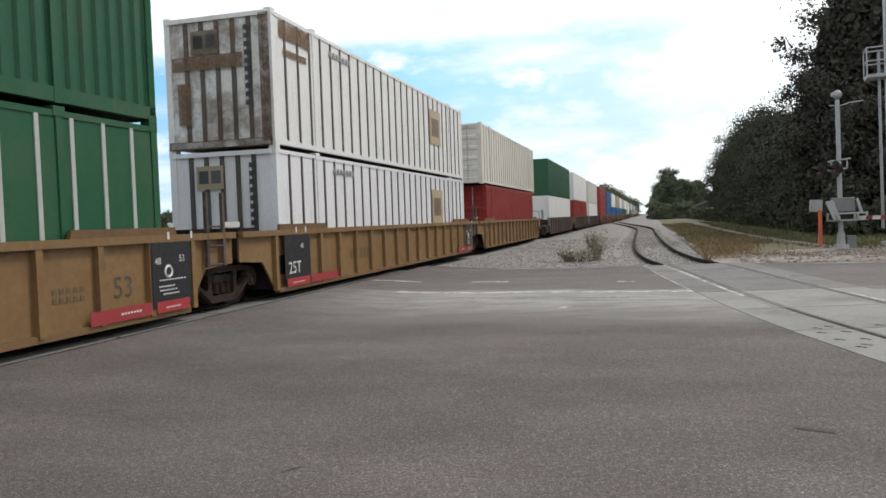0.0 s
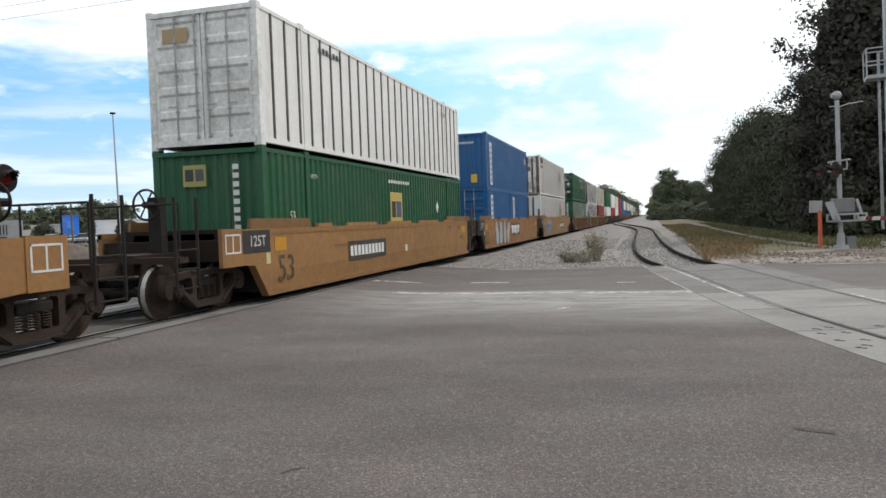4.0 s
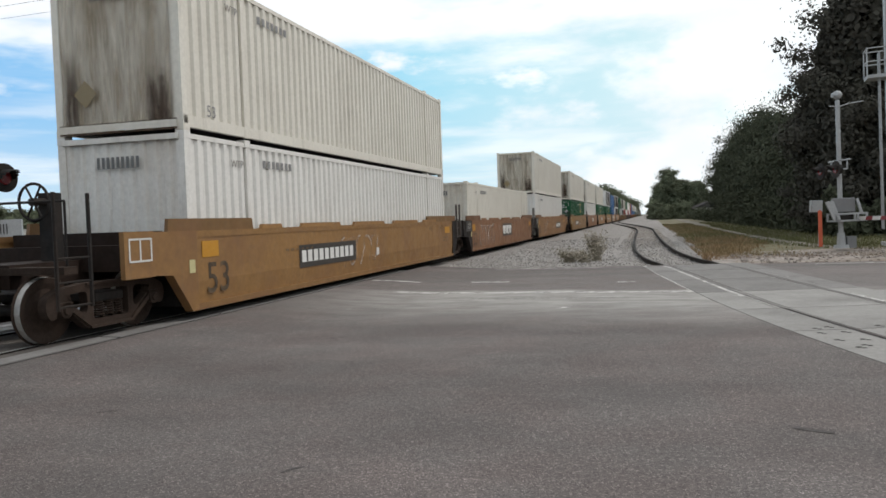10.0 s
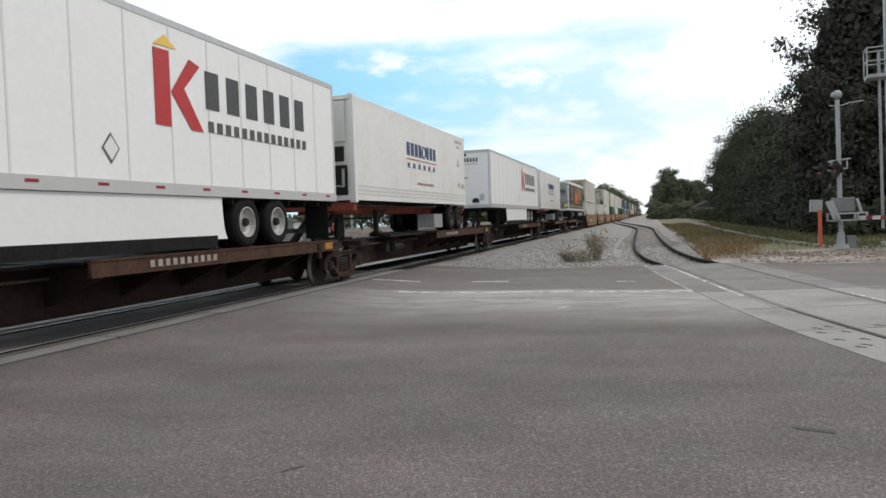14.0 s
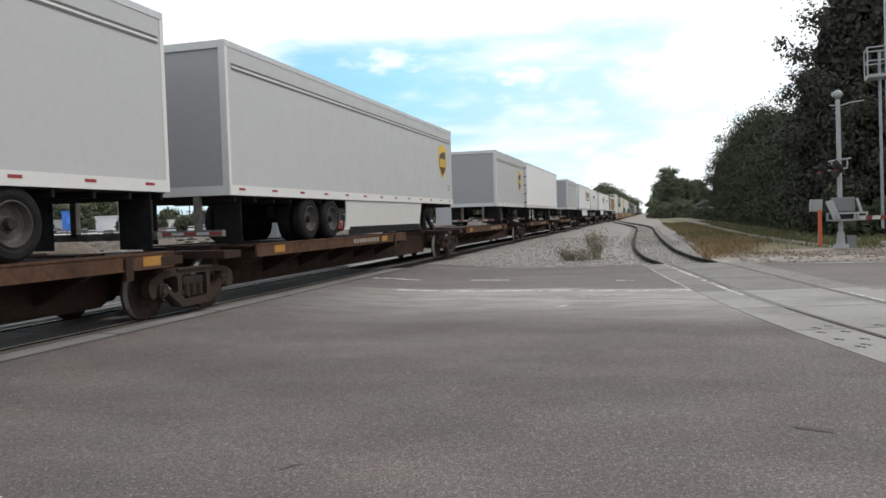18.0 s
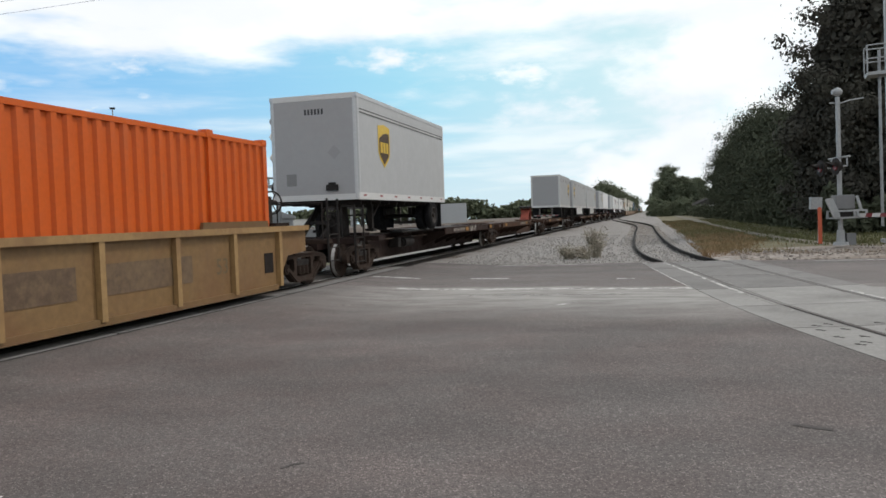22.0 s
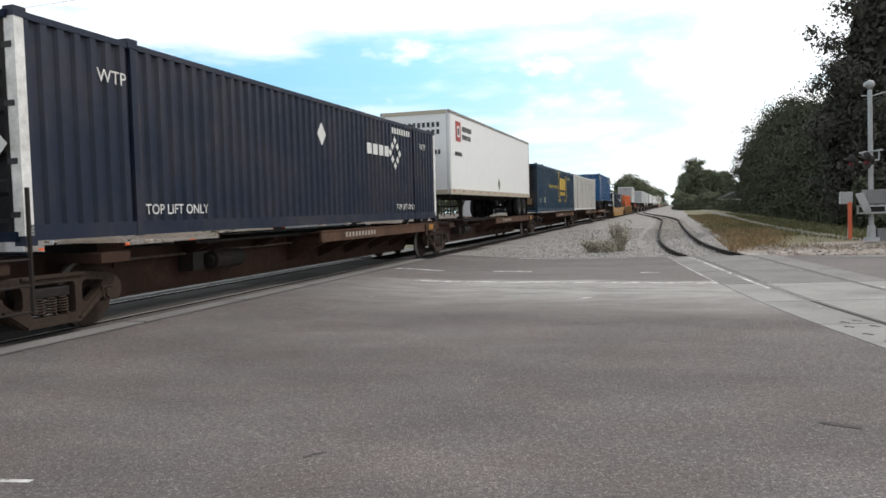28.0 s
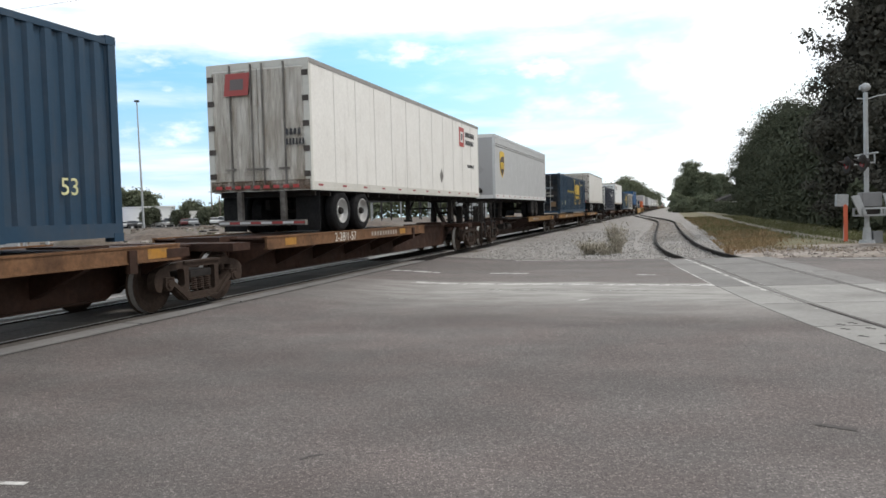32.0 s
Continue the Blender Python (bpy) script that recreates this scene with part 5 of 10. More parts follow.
    for e, reach, outer, has in ((1, front, fb, trucks[0]), (-1, -rear, rb, trucks[1])):
        if outer:
            bm = bmesh.new()
            a, b = sorted((e * reach, e * (reach + 1.45)))
            box(bm, -0.4, 0.4, a, b, 0.74, 1.02)
            box(bm, -1.34, 1.34, e * (reach + 0.95) - 0.12, e * (reach + 0.95) + 0.12, 0.88, 1.04)
            box(bm, -0.16, 0.16, *sorted((e * (reach + 1.4), e * (reach + 2.0))), 0.72, 0.98)
            part("end_sill", bevelled(bm, 0.015), BROWN, car, colour=colour)
            part("ladder", LADDER, DARK, car, at=pose(1.36, e * (reach + 0.95) - 0.2, 0.36))
            part("brake_wheel", BRAKE, DARK, car, "spoked hand brake wheel", at=pose(0.5, e * (reach + 0.75), 1.62))
            bm = bmesh.new()
            box(bm, 0.38, 0.62, e * (reach + 0.5) - 0.08, e * (reach + 0.5) + 0.08, 1.02, 1.74)
            part("brake_stand", bm, DARK, car)
            bm = bmesh.new()
            rod(bm, (1.25, e * (reach + 0.95), 1.04), (1.25, e * (reach + 0.95), 1.9), 0.02, seg=6)
            rod(bm, (0.9, e * (reach + 0.95), 1.04), (0.9, e * (reach + 0.95), 1.9), 0.02, seg=6)
            rod(bm, (1.25, e * (reach + 0.95), 1.88), (0.9, e * (reach + 0.95), 1.88), 0.02, seg=6)
            part("handrail", bm, DARK, car)
        if has:
            truck(car, e * reach)
    return car


def hitch(parent, y, colour, e=1, z=1.05, label="raised trailer hitch on slanting struts"):
    """The folding stand that holds a trailer's kingpin."""
    bm = bmesh.new()
    for x in (-0.36, 0.36):
        slab(bm, [(y - e * 0.1, z), (y + e * 0.42, z), (y + e * 0.30, z + 0.86), (y - e * 0.02, z + 0.86)], x - 0.06, x + 0.06)
        slab(bm, [(y - e * 1.45, z), (y - e * 1.05, z), (y + e * 0.06, z + 0.74), (y - e * 0.1, z + 0.86)], x - 0.05, x + 0.05)
    slab(bm, [(y - e * 0.78, z + 0.36), (y - e * 0.68, z + 0.36), (y - e * 0.56, z + 0.46), (y - e * 0.66, z + 0.46)], -0.34, 0.34)
    box(bm, -0.5, 0.5, y - 0.30, y + 0.34, z + 0.84, z + 0.98)
    h = part("hitch", bevelled(bm, 0.012), BROWN, parent, label, colour)
    bm = bmesh.new()
    slab(bm, [(y - 0.42, z + 0.94), (y + 0.42, z + 0.98), (y + 0.42, z + 1.04), (y - 0.42, z + 1.04)], -0.55, 0.55)
    part("top_plate", bm, DARK, h)
    return h


def plate_hitch(parent, y, colour, z=1.12):
    """A raised stand with a broad slanting strut plate, an upright leg plate and a saddle on top."""
    bm = bmesh.new()
    slab(bm, [(y - 0.82, z - 0.09), (y - 0.82 + 0.55, z - 0.09), (y + 0.20, z + 0.70), (y + 0.10, z + 0.80)], -0.28, 0.28)
    h = part("hitch", bevelled(bm, 0.012), BROWN, parent, "raised red trailer hitch with a slanting plate", colour)
    for x in (-0.30, 0.30):
        bm = bmesh.new()
        slab(bm, [(y - 0.05, z + 0.60), (y + 0.16, z + 0.60), (y + 0.30, z + 0.88), (y + 0.12, z + 0.88)], x - 0.05, x + 0.05)
        part("strut_ear", bevelled(bm, 0.01), BROWN, h, colour=colour)
        bm = bmesh.new()
        slab(bm, [(y + 0.38, z - 0.08), (y + 0.62, z - 0.02), (y + 0.50, z + 0.88), (y + 0.34, z + 0.88)], x - 0.06, x + 0.06)
        part("leg", bevelled(bm, 0.01), BROWN, h, colour=colour)
    bm = bmesh.new()
    slab(bm, [(y + 0.46, z + 0.02), (y + 0.52, z + 0.02), (y + 0.46, z + 0.62), (y + 0.40, z + 0.62)], -0.25, 0.25)
    part("leg_plate", bm, BROWN, h, colour=colour)
    bm = bmesh.new()
    rod(bm, (-0.46, y + 0.36, z + 0.86), (0.46, y + 0.36, z + 0.86), 0.035, seg=8)
    part("pin", bm, BROWN, h, "steel pivot pin", (0.16, 0.07, 0.05))
    bm = bmesh.new()
    oval = [(-0.34, -0.36), (0.34, -0.36), (0.46, -0.16), (0.46, 0.26), (0.36, 0.36), (0.12, 0.36), (0.05, 0.02), (-0.05, 0.02), (-0.12, 0.36), (-0.36, 0.36), (-0.46, 0.26), (-0.46, -0.16)]
    lo = [bm.verts.new((px, y + 0.12 + py, z + 0.84 + 0.06 * (py + 0.6))) for px, py in oval]
    hi = [bm.verts.new((px, y + 0.12 + py, z + 0.95 + 0.06 * (py + 0.6))) for px, py in oval]
    bm.faces.new(hi)
    bm.faces.new(lo[::-1])
    for i in range(len(oval)):
        j = (i + 1) % len(oval)
        bm.faces.new((lo[i], lo[j], hi[j], hi[i]))
    part("top_plate", bevelled(bm, 0.012), DARK, h, "dark greasy saddle plate")
    return h


# ---- containers ----
def corrugated(bm, x, y0, y1, z0, z1, depth, pitch, s):
    """A wall of upright trapezoid folds."""
    n = round((y1 - y0) / pitch)
    p = (y1 - y0) / n
    prof = []
    for k in range(n):
        a = y0 + k * p
        prof += [(a, 0), (a + 0.36 * p, 0), (a + 0.5 * p, depth), (a + 0.86 * p, depth)]
    prof.append((y1, 0))
    lo = [bm.verts.new((x - s * d, y, z0)) for y, d in prof]
    hi = [bm.verts.new((x - s * d, y, z1)) for y, d in prof]
    for i in range(len(prof) - 1):
        bm.faces.new((lo[i], lo[i + 1], hi[i + 1], hi[i]))


def end_folds(bm, y, x0, x1, z0, z1, depth, pitch, s):
    n = round((x1 - x0) / pitch)
    p = (x1 - x0) / n
    prof = []
    for k in range(n):
        a = x0 + k * p
        prof += [(a, 0), (a + 0.36 * p, 0), (a + 0.5 * p, depth), (a + 0.86 * p, depth)]
    prof.append((x1, 0))
    lo = [bm.verts.new((x, y - s * d, z0)) for x, d in prof]
    hi = [bm.verts.new((x, y - s * d, z1)) for x, d in prof]
    for i in range(len(prof) - 1):
        bm.faces.new((lo[i], lo[i + 1], hi[i + 1], hi[i]))


def door_leaf(bm, x0, x1, y, z0, z1):
    """A pressed steel door facing -y: five sunk bands between raised folds, with a plain border."""
    zs = [(z0, 0)]
    n = 5
    pitch = (z1 - z0 - 0.1) / n
    for k in range(n):
        a = z0 + 0.05 + k * pitch
        zs += [(a + 0.06, 0), (a + 0.11, 0.045), (a + pitch - 0.11, 0.045), (a + pitch - 0.06, 0)]
    zs.append((z1, 0))
    xs = [(x0, 0), (x0 + 0.07, 0), (x0 + 0.10, 1), (x1 - 0.10, 1), (x1 - 0.07, 0), (x1, 0)]
    grid = [[bm.verts.new((x, y + d * f, z)) for x, f in xs] for z, d in zs]
    for i in range(len(zs) - 1):
        for j in range(len(xs) - 1):
            bm.faces.new((grid[i][j], grid[i][j + 1], grid[i + 1][j + 1], grid[i + 1][j]))
    rim = grid[0] + [r[-1] for r in grid[1:]] + grid[-1][-2::-1] + [r[0] for r in grid[-2:0:-1]]
    back = [bm.verts.new((v.co.x, y + 0.06, v.co.z)) for v in rim]
    for i in range(len(rim)):
        k = (i + 1) % len(rim)
        bm.faces.new((rim[k], rim[i], back[i], back[k]))
    bm.faces.new(back[::-1])


container_meshes = {}


def container_set(length, style, rear, paint):
    """The meshes of a container, built once for each make: (name, mesh, label)."""
    key = (length, style, rear, paint.name)
    if key in container_meshes:
        return container_meshes[key]
    L, H, W = length / 2, 2.89, 1.295
    out = []

    def add(name, bm, mat=PAINT, label="", tint=1.0, at=(None,)):
        soiled = name in ("end_panel", "door", "end_post", "end_sill", "end_header", "corner_post")
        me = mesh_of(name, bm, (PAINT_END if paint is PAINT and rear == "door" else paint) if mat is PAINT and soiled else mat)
        for a in at:
            out.append((name, me, label, tint, a))
    posts = [L - 0.06] if length < 13 else ([L - 0.06, 6.04] if length < 15.5 else [L - 0.06, 6.06])
    for s in (1, -1):
        bm = bmesh.new()
        if style == "plate":
            box(bm, s * (W - 0.05), s * (W - 0.02), -L + 0.1, L - 0.1, 0.16, H - 0.12)
            add("side_panel", bm)
            bm = bmesh.new()
            n = round(length / 0.605)
            box(bm, s * (W - 0.022), s * (W + 0.002), -0.035, 0.035, 0.16, H - 0.12)
            add("side_post", bm, PAINT, "", "post", [pose(0, -L + length * k / n, 0) for k in range(1, n)])
        elif style == "smooth":
            box(bm, s * (W - 0.05), s * (W - 0.004), -L + 0.1, L - 0.1, 0.16, H - 0.12)
            add("side_panel", bm)
        else:
            corrugated(bm, s * (W - 0.006), -L + 0.12, L - 0.12, 0.2, H - 0.10, 0.05, 0.275, s)
            add("side_panel", bm)
        bm = bmesh.new()
        box(bm, s * (W - 0.08), s * W, -L + 0.02, L - 0.02, H - 0.13, H - 0.045)
        add("top_rail", bevelled(bm, 0.008))
        bm = bmesh.new()
        box(bm, s * (W - 0.1), s * W, -L + 0.02, L - 0.02, 0.06, 0.26 if length > 15.5 and style == "corr" else 0.18)
        add("bottom_rail", bevelled(bm, 0.008))
        for e in (1, -1):
            bm = bmesh.new()
            box(bm, s * (W - 0.16), s * W, e * L - e * 0.14, e * L, 0.1, H - 0.1)
            add("corner_post", bevelled(bm, 0.012), PAINT, "", "corner" if e < 0 else "front")
        if length > 13:
            for e in (1, -1):
                bm = bmesh.new()
                yy = e * posts[1]
                box(bm, s * (W - 0.05), s * (W + 0.006), yy - 0.055, yy + 0.055, 0.05, H + 0.006)
                box(bm, s * (W - 0.16), s * (W + 0.012), yy - 0.1, yy + 0.1, H - 0.12, H + 0.012)
                add("lift_post", bevelled(bm, 0.006))
    bm = bmesh.new()
    box(bm, -0.083, 0.083, -0.092, 0.092, 0, 0.122)
    add("corner_casting", bevelled(bm, 0.015), at=[pose(sx * (W - 0.077), sy * (L - 0.088), z) for sx in (-1, 1) for sy in (-1, 1) for z in (0, H - 0.12)])
    bm = bmesh.new()
    box(bm, -W + 0.05, W - 0.05, -L + 0.05, L - 0.05, H - 0.09, H - 0.06)
    add("roof", bm)
    bm = bmesh.new()
    box(bm, -W + 0.09, W - 0.09, -L + 0.08, L - 0.08, 0.08, 0.14)
    add("floor", bm, DARK)
    for e, kind in ((1, "wall"), (-1, rear)):
        bm = bmesh.new()
        y = e * (L - 0.02)
        box(bm, -W + 0.1, W - 0.1, y - 0.06, y + 0.01, 0.055, 0.18)
        add("end_sill", bm)
        bm = bmesh.new()
        box(bm, -W + 0.1, W - 0.1, y - 0.06, y + 0.01, H - 0.14, H - 0.045)
        add("end_header", bm)
        if kind == "wall":
            bm = bmesh.new()
            if style == "plate":
                box(bm, -W + 0.15, W - 0.15, *sorted((y, y - e * 0.04)), 0.18, H - 0.14)
                add("end_panel", bm)
                bm = bmesh.new()
                box(bm, -0.05, 0.05, *sorted((y - e * 0.01, y + e * 0.03)), 0.18, H - 0.14)
                add("end_post", bm, PAINT, "", "post", [pose(-W + 0.15 + (2 * W - 0.3) * k / 6, 0, 0) for k in range(1, 6)])
            elif style == "smooth":
                box(bm, -W + 0.15, W - 0.15, *sorted((y, y - e * 0.04)), 0.18, H - 0.14)
                add("end_panel", bm)
            else:
                end_folds(bm, y, -W + 0.15, W - 0.15, 0.18, H - 0.14, 0.04, 0.25, e)
                add("end_panel", bm)
        else:
            for s in (1, -1):
                bm = bmesh.new()
                x0, x1 = sorted((s * 0.012, s * (W - 0.15)))
                door_leaf(bm, x0, x1, y - 0.02, 0.18, H - 0.14)
                add("door", bm, PAINT, "", "door")
                bm = bmesh.new()
                rod(bm, (0, y - 0.045, 0.10), (0, y - 0.045, H - 0.08), 0.017, seg=6)
                box(bm, -0.2 if s < 0 else -0.03, 0.03 if s < 0 else 0.2, y - 0.06, y - 0.045, 0.86, 0.89)
                for z in (0.2, 0.75, 1.5, 2.2, 2.7):
                    box(bm, -0.035, 0.035, y - 0.058, y - 0.01, z, z + 0.04)
                add("lock_rod", bm, GALV, "dull galvanised lock rod", at=[pose(s * 0.14, 0, 0), pose(s * 0.61, 0, 0)])
                bm = bmesh.new()
                box(bm, *sorted((s * (W - 0.2), s * (W - 0.05))), y - 0.03, y, 0, 0.07)
                add("hinge", bm, PAINT, "", "door", at=[pose(0, 0, z) for z in (0.35, 1.0, 1.7, 2.4)])
    container_meshes[key] = out
    return out


# the default post colour is dark to draw the wall's recess shadows
def container(length, style, colour, rear="wall", label="", post=(0.065, 0.06, 0.056), door=None, corner=None, grime=None, front=None):
    grime = colour[0] > 0.5 and colour[0] < 0.69 if grime is None else grime
    c = thing("container", label, "container", "containers on the train")
    for name, me, lab, tint, at in container_set(length, style, rear, GRIME if grime else PAINT):
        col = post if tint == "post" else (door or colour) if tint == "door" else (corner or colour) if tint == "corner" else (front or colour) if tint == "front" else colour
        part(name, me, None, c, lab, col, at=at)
    return c


# ---- road trailers ----
def lathe_x(bm, prof, y, z, seg=26):
    """A surface turned about an axle: prof is (x, radius) from one edge to the other."""
    rows = []
    for x, r in prof:
        rows.append([bm.verts.new((x, y + r * math.cos(2 * math.pi * k / seg), z + r * math.sin(2 * math.pi * k / seg))) for k in range(seg)])
    for p, q in zip(rows, rows[1:]):
        for k in range(seg):
            bm.faces.new((p[k], p[(k + 1) % seg], q[(k + 1) % seg], q[k]))
    return rows


def wheels(parent, y, z, x_out, r=0.50, alloy=True):
    for s in (1, -1):
        bm = bmesh.new()
        xc = s * (x_out - 0.14)
        lathe_x(bm, [(xc + s * a, r * b) for a, b in ((-0.13, 0.5), (-0.13, 0.86), (-0.09, 0.97), (-0.05, 1.0), (0.05, 1.0), (0.09, 0.97), (0.13, 0.86), (0.135, 0.72), (0.11, 0.585), (0.06, 0.575))], y, z)
        xi = xc - s * 0.33
        rod(bm, (xi - 0.13, y, z), (xi + 0.13, y, z), r, seg=26)
        bmesh.ops.recalc_face_normals(bm, faces=bm.faces[:])
        t = part("tyre", bm, TYRE, parent, "dusty black dual tyres")
        xc = s * x_out
        bm = bmesh.new()
        last = lathe_x(bm, [(xc + s * a, r * b) for a, b in ((-0.05, 0.585), (-0.01, 0.60), (-0.005, 0.57), (-0.05, 0.54), (-0.10, 0.50), (-0.125, 0.40), (-0.115, 0.22), (-0.09, 0.20))], y, z, 24)[-1]
        bm.faces.new(last)
        bmesh.ops.recalc_face_normals(bm, faces=bm.faces[:])
        part("rim", bm, ALLOY if alloy else BROWN, t, "pale dished steel wheel" if alloy else "dark dished steel wheel", (0.075, 0.07, 0.066))
        bm = bmesh.new()
        rod(bm, (xc - s * 0.12, y, z), (xc - s * 0.015, y, z), r * 0.20, r * 0.14, 14)
        part("hub", bm, DARK, t, "dark hub set in the wheel")
    bm = bmesh.new()
    rod(bm, (-x_out + 0.3, y, z), (x_out - 0.3, y, z), 0.07, seg=8)
    box(bm, -0.55, -0.42, y - 0.5, y + 0.5, z + 0.05, z + 0.3)
    box(bm, 0.42, 0.55, y - 0.5, y + 0.5, z + 0.05, z + 0.3)
    part("axle", bm, DARK, parent)


def legs(parent, y, z0, z1, colour=None):
    for x in (-0.85, 0.85):
        bm = bmesh.new()
        box(bm, x - 0.07, x + 0.07, y - 0.07, y + 0.07, z0 + 0.12, z1)
        box(bm, x - 0.13, x + 0.13, y - 0.13, y + 0.13, z0 + 0.06, z0 + 0.14)
        slab(bm, [(y + 0.05, z1 - 0.15), (y + 0.9, z1 - 0.02), (y + 0.9, z1 + 0.03), (y + 0.05, z1 - 0.05)], x - 0.03, x + 0.03)
        slab(bm, [(y - 0.05, z0 + 0.4), (y + 0.75, z1 - 0.02), (y + 0.85, z1 - 0.02), (y + 0.03, z0 + 0.36)], x - 0.025, x + 0.025)
        part("landing_leg", bm, DARK, parent, "raised landing leg")
    bm = bmesh.new()
    rod(bm, (-0.85, y, z0 + 0.55), (0.85, y, z0 + 0.55), 0.025, seg=6)
    part("leg_shaft", bm, DARK, parent)


def trailer(length, colour, nose=-1, rear_style="doors", label="", skirt=None, top=4.97, floor_z=2.07, panels=0, trim=(0.75, 0.75, 0.74), tandem=2, roof_band=None, alloy=True, wheel_at=None, dirty=False, end_colour=None, door_skin=None):
    """A van trailer, its middle at the origin, z from the rail heads. nose: -1 when its front faces backwards along the train."""
    L, W = length / 2, 1.295
    t = thing("trailer", label, "trailer", "trailers on the train")
    skin = PAINT if dirty else CLEAN
    z0, z1 = floor_z, top
    bm = bmesh.new()
    slab(bm, [(-L + 0.03, z0 + 0.16), (L - 0.03, z0 + 0.16), (L - 0.03, z1 - 0.08), (-L + 0.03, z1 - 0.08)], W - 0.03, W - 0.005)
    part("side_wall", bm, skin, t, colour=colour)
    bm = bmesh.new()
    slab(bm, [(-L + 0.03, z0 + 0.16), (L - 0.03, z0 + 0.16), (L - 0.03, z1 - 0.08), (-L + 0.03, z1 - 0.08)], -W + 0.005, -W + 0.03)
    part("side_wall", bm, skin, t, colour=colour)
    if panels:
        bm = bmesh.new()
        box(bm, W - 0.006, W + 0.002, -0.018, 0.018, z0 + 0.18, z1 - 0.1)
        me = mesh_of("panel_seam", bm, skin)
        for k in range(1, panels):
            part("panel_seam", me, skin, t, colour=tuple(c * 0.86 for c in colour), at=pose(0, -L + length * k / panels, 0))
    for s in (1, -1):
        bm = bmesh.new()
        box(bm, *sorted((s * (W - 0.06), s * (W + 0.004))), -L, L, z1 - 0.13, z1 - 0.02)
        part("top_rail", bevelled(bm, 0.02), BARE if roof_band is None else CLEAN, t, colour=roof_band or trim)
        bm = bmesh.new()
        box(bm, *sorted((s * (W - 0.06), s * (W + 0.008))), -L, L, z0, z0 + 0.19)
        part("bottom_rail", bevelled(bm, 0.008), skin, t, colour=trim)
    bm = bmesh.new()
    box(bm, W + 0.006, W + 0.012, 0, 0.22, z0 + 0.095, z0 + 0.14)
    me = mesh_of("reflector", bm, DECAL)
    n = max(6, round(length / 1.25))
    for k in range(n):
        part("reflector", me, DECAL, t, "red reflective strip", (0.24, 0.02, 0.025), at=pose(0, -L + 0.3 + (length - 0.9) * k / (n - 1), 0))
    bm = bmesh.new()
    box(bm, -W + 0.02, W - 0.02, -L + 0.02, L - 0.02, z1 - 0.05, z1 - 0.01)
    part("roof", bm, skin, t, colour=(0.6, 0.6, 0.6))
    bm = bmesh.new()
    box(bm, -W + 0.06, W - 0.06, -L + 0.05, L - 0.05, z0 - 0.02, z0 + 0.14)
    floor = part("floor", bm, DARK, t)
    bm = bmesh.new()
    box(bm, -W + 0.08, W - 0.08, -0.03, 0.03, z0 - 0.12, z0 - 0.021)
    me = mesh_of("crossmember", bm, DARK)
    for k in range(round(length / 0.75)):
        part("crossmember", me, DARK, floor, at=pose(0, -L + 0.3 + 0.75 * k, 0))
    ye = nose * L
    # nose wall with rounded corner posts
    bm = bmesh.new()
    box(bm, -W + 0.1, W - 0.1, *sorted((ye, ye - nose * 0.04)), z0 + 0.1, z1 - 0.08)
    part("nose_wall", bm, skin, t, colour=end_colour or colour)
    for s in (1, -1):
        bm = bmesh.new()
        rod(bm, (s * (W - 0.1), ye - nose * 0.1, z0 + 0.02), (s * (W - 0.1), ye - nose * 0.1, z1 - 0.03), 0.104, seg=16)
        part("corner_post", bm, BARE if not dirty else skin, t, colour=trim, smooth=False)
    for za, zb in ((z1 - 0.16, z1 - 0.02), (z0, z0 + 0.16)):
        bm = bmesh.new()
        box(bm, -W + 0.1, W - 0.1, *sorted((ye + nose * 0.008, ye - nose * 0.05)), za, zb)
        part("nose_rail", bm, skin, t, colour=trim)
    bm = bmesh.new()
    for x, z, w, h in ((0.35, 0.26, 0.34, 0.16), (0.42, 0.42, 0.2, 0.06)):
        box(bm, x, x + w, *sorted((ye, ye + nose * 0.06)), z0 + z, z0 + z + h)
    part("connection_box", bevelled(bm, 0.01), DARK, t, "dark air and light connection box")
    yr = -nose * L
    if rear_style == "doors":
        for s in (1, -1):
            bm = bmesh.new()
            box(bm, *sorted((s * 0.01, s * (W - 0.1))), *sorted((yr, yr + nose * 0.05)), z0 + 0.18, z1 - 0.14)
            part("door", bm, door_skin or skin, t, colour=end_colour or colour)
            for x in (s * 0.14, s * 0.68):
                bm = bmesh.new()
                rod(bm, (x, yr - nose * 0.03, z0 + 0.06), (x, yr - nose * 0.03, z1 - 0.06), 0.022, seg=6)
                box(bm, x - 0.16, x + 0.10, *sorted((yr - nose * 0.025, yr - nose * 0.05)), z0 + 0.48, z0 + 0.52)
                part("lock_rod", bm, BROWN, t, "grey door lock rod", (0.20, 0.19, 0.18))
            for z in (0.3, 0.85, 1.4, 1.95, 2.5):
                bm = bmesh.new()
                box(bm, *sorted((s * (W - 0.17), s * (W - 0.02))), *sorted((yr, yr - nose * 0.03)), z0 + z, z0 + z + (0.12 if dirty and not door_skin else 0.06))
                part("hinge", bm, BROWN, t, "dark strap hinge", (0.08, 0.07, 0.065))
    else:
        bm = bmesh.new()
        box(bm, -W + 0.14, W - 0.14, *sorted((yr + nose * 0.03, yr + nose * 0.05)), z0 + 0.16, z1 - 0.14)
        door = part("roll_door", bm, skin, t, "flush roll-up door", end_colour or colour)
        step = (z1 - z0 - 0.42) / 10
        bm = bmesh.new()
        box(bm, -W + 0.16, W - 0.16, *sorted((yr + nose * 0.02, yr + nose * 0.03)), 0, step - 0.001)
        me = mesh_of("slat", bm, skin)
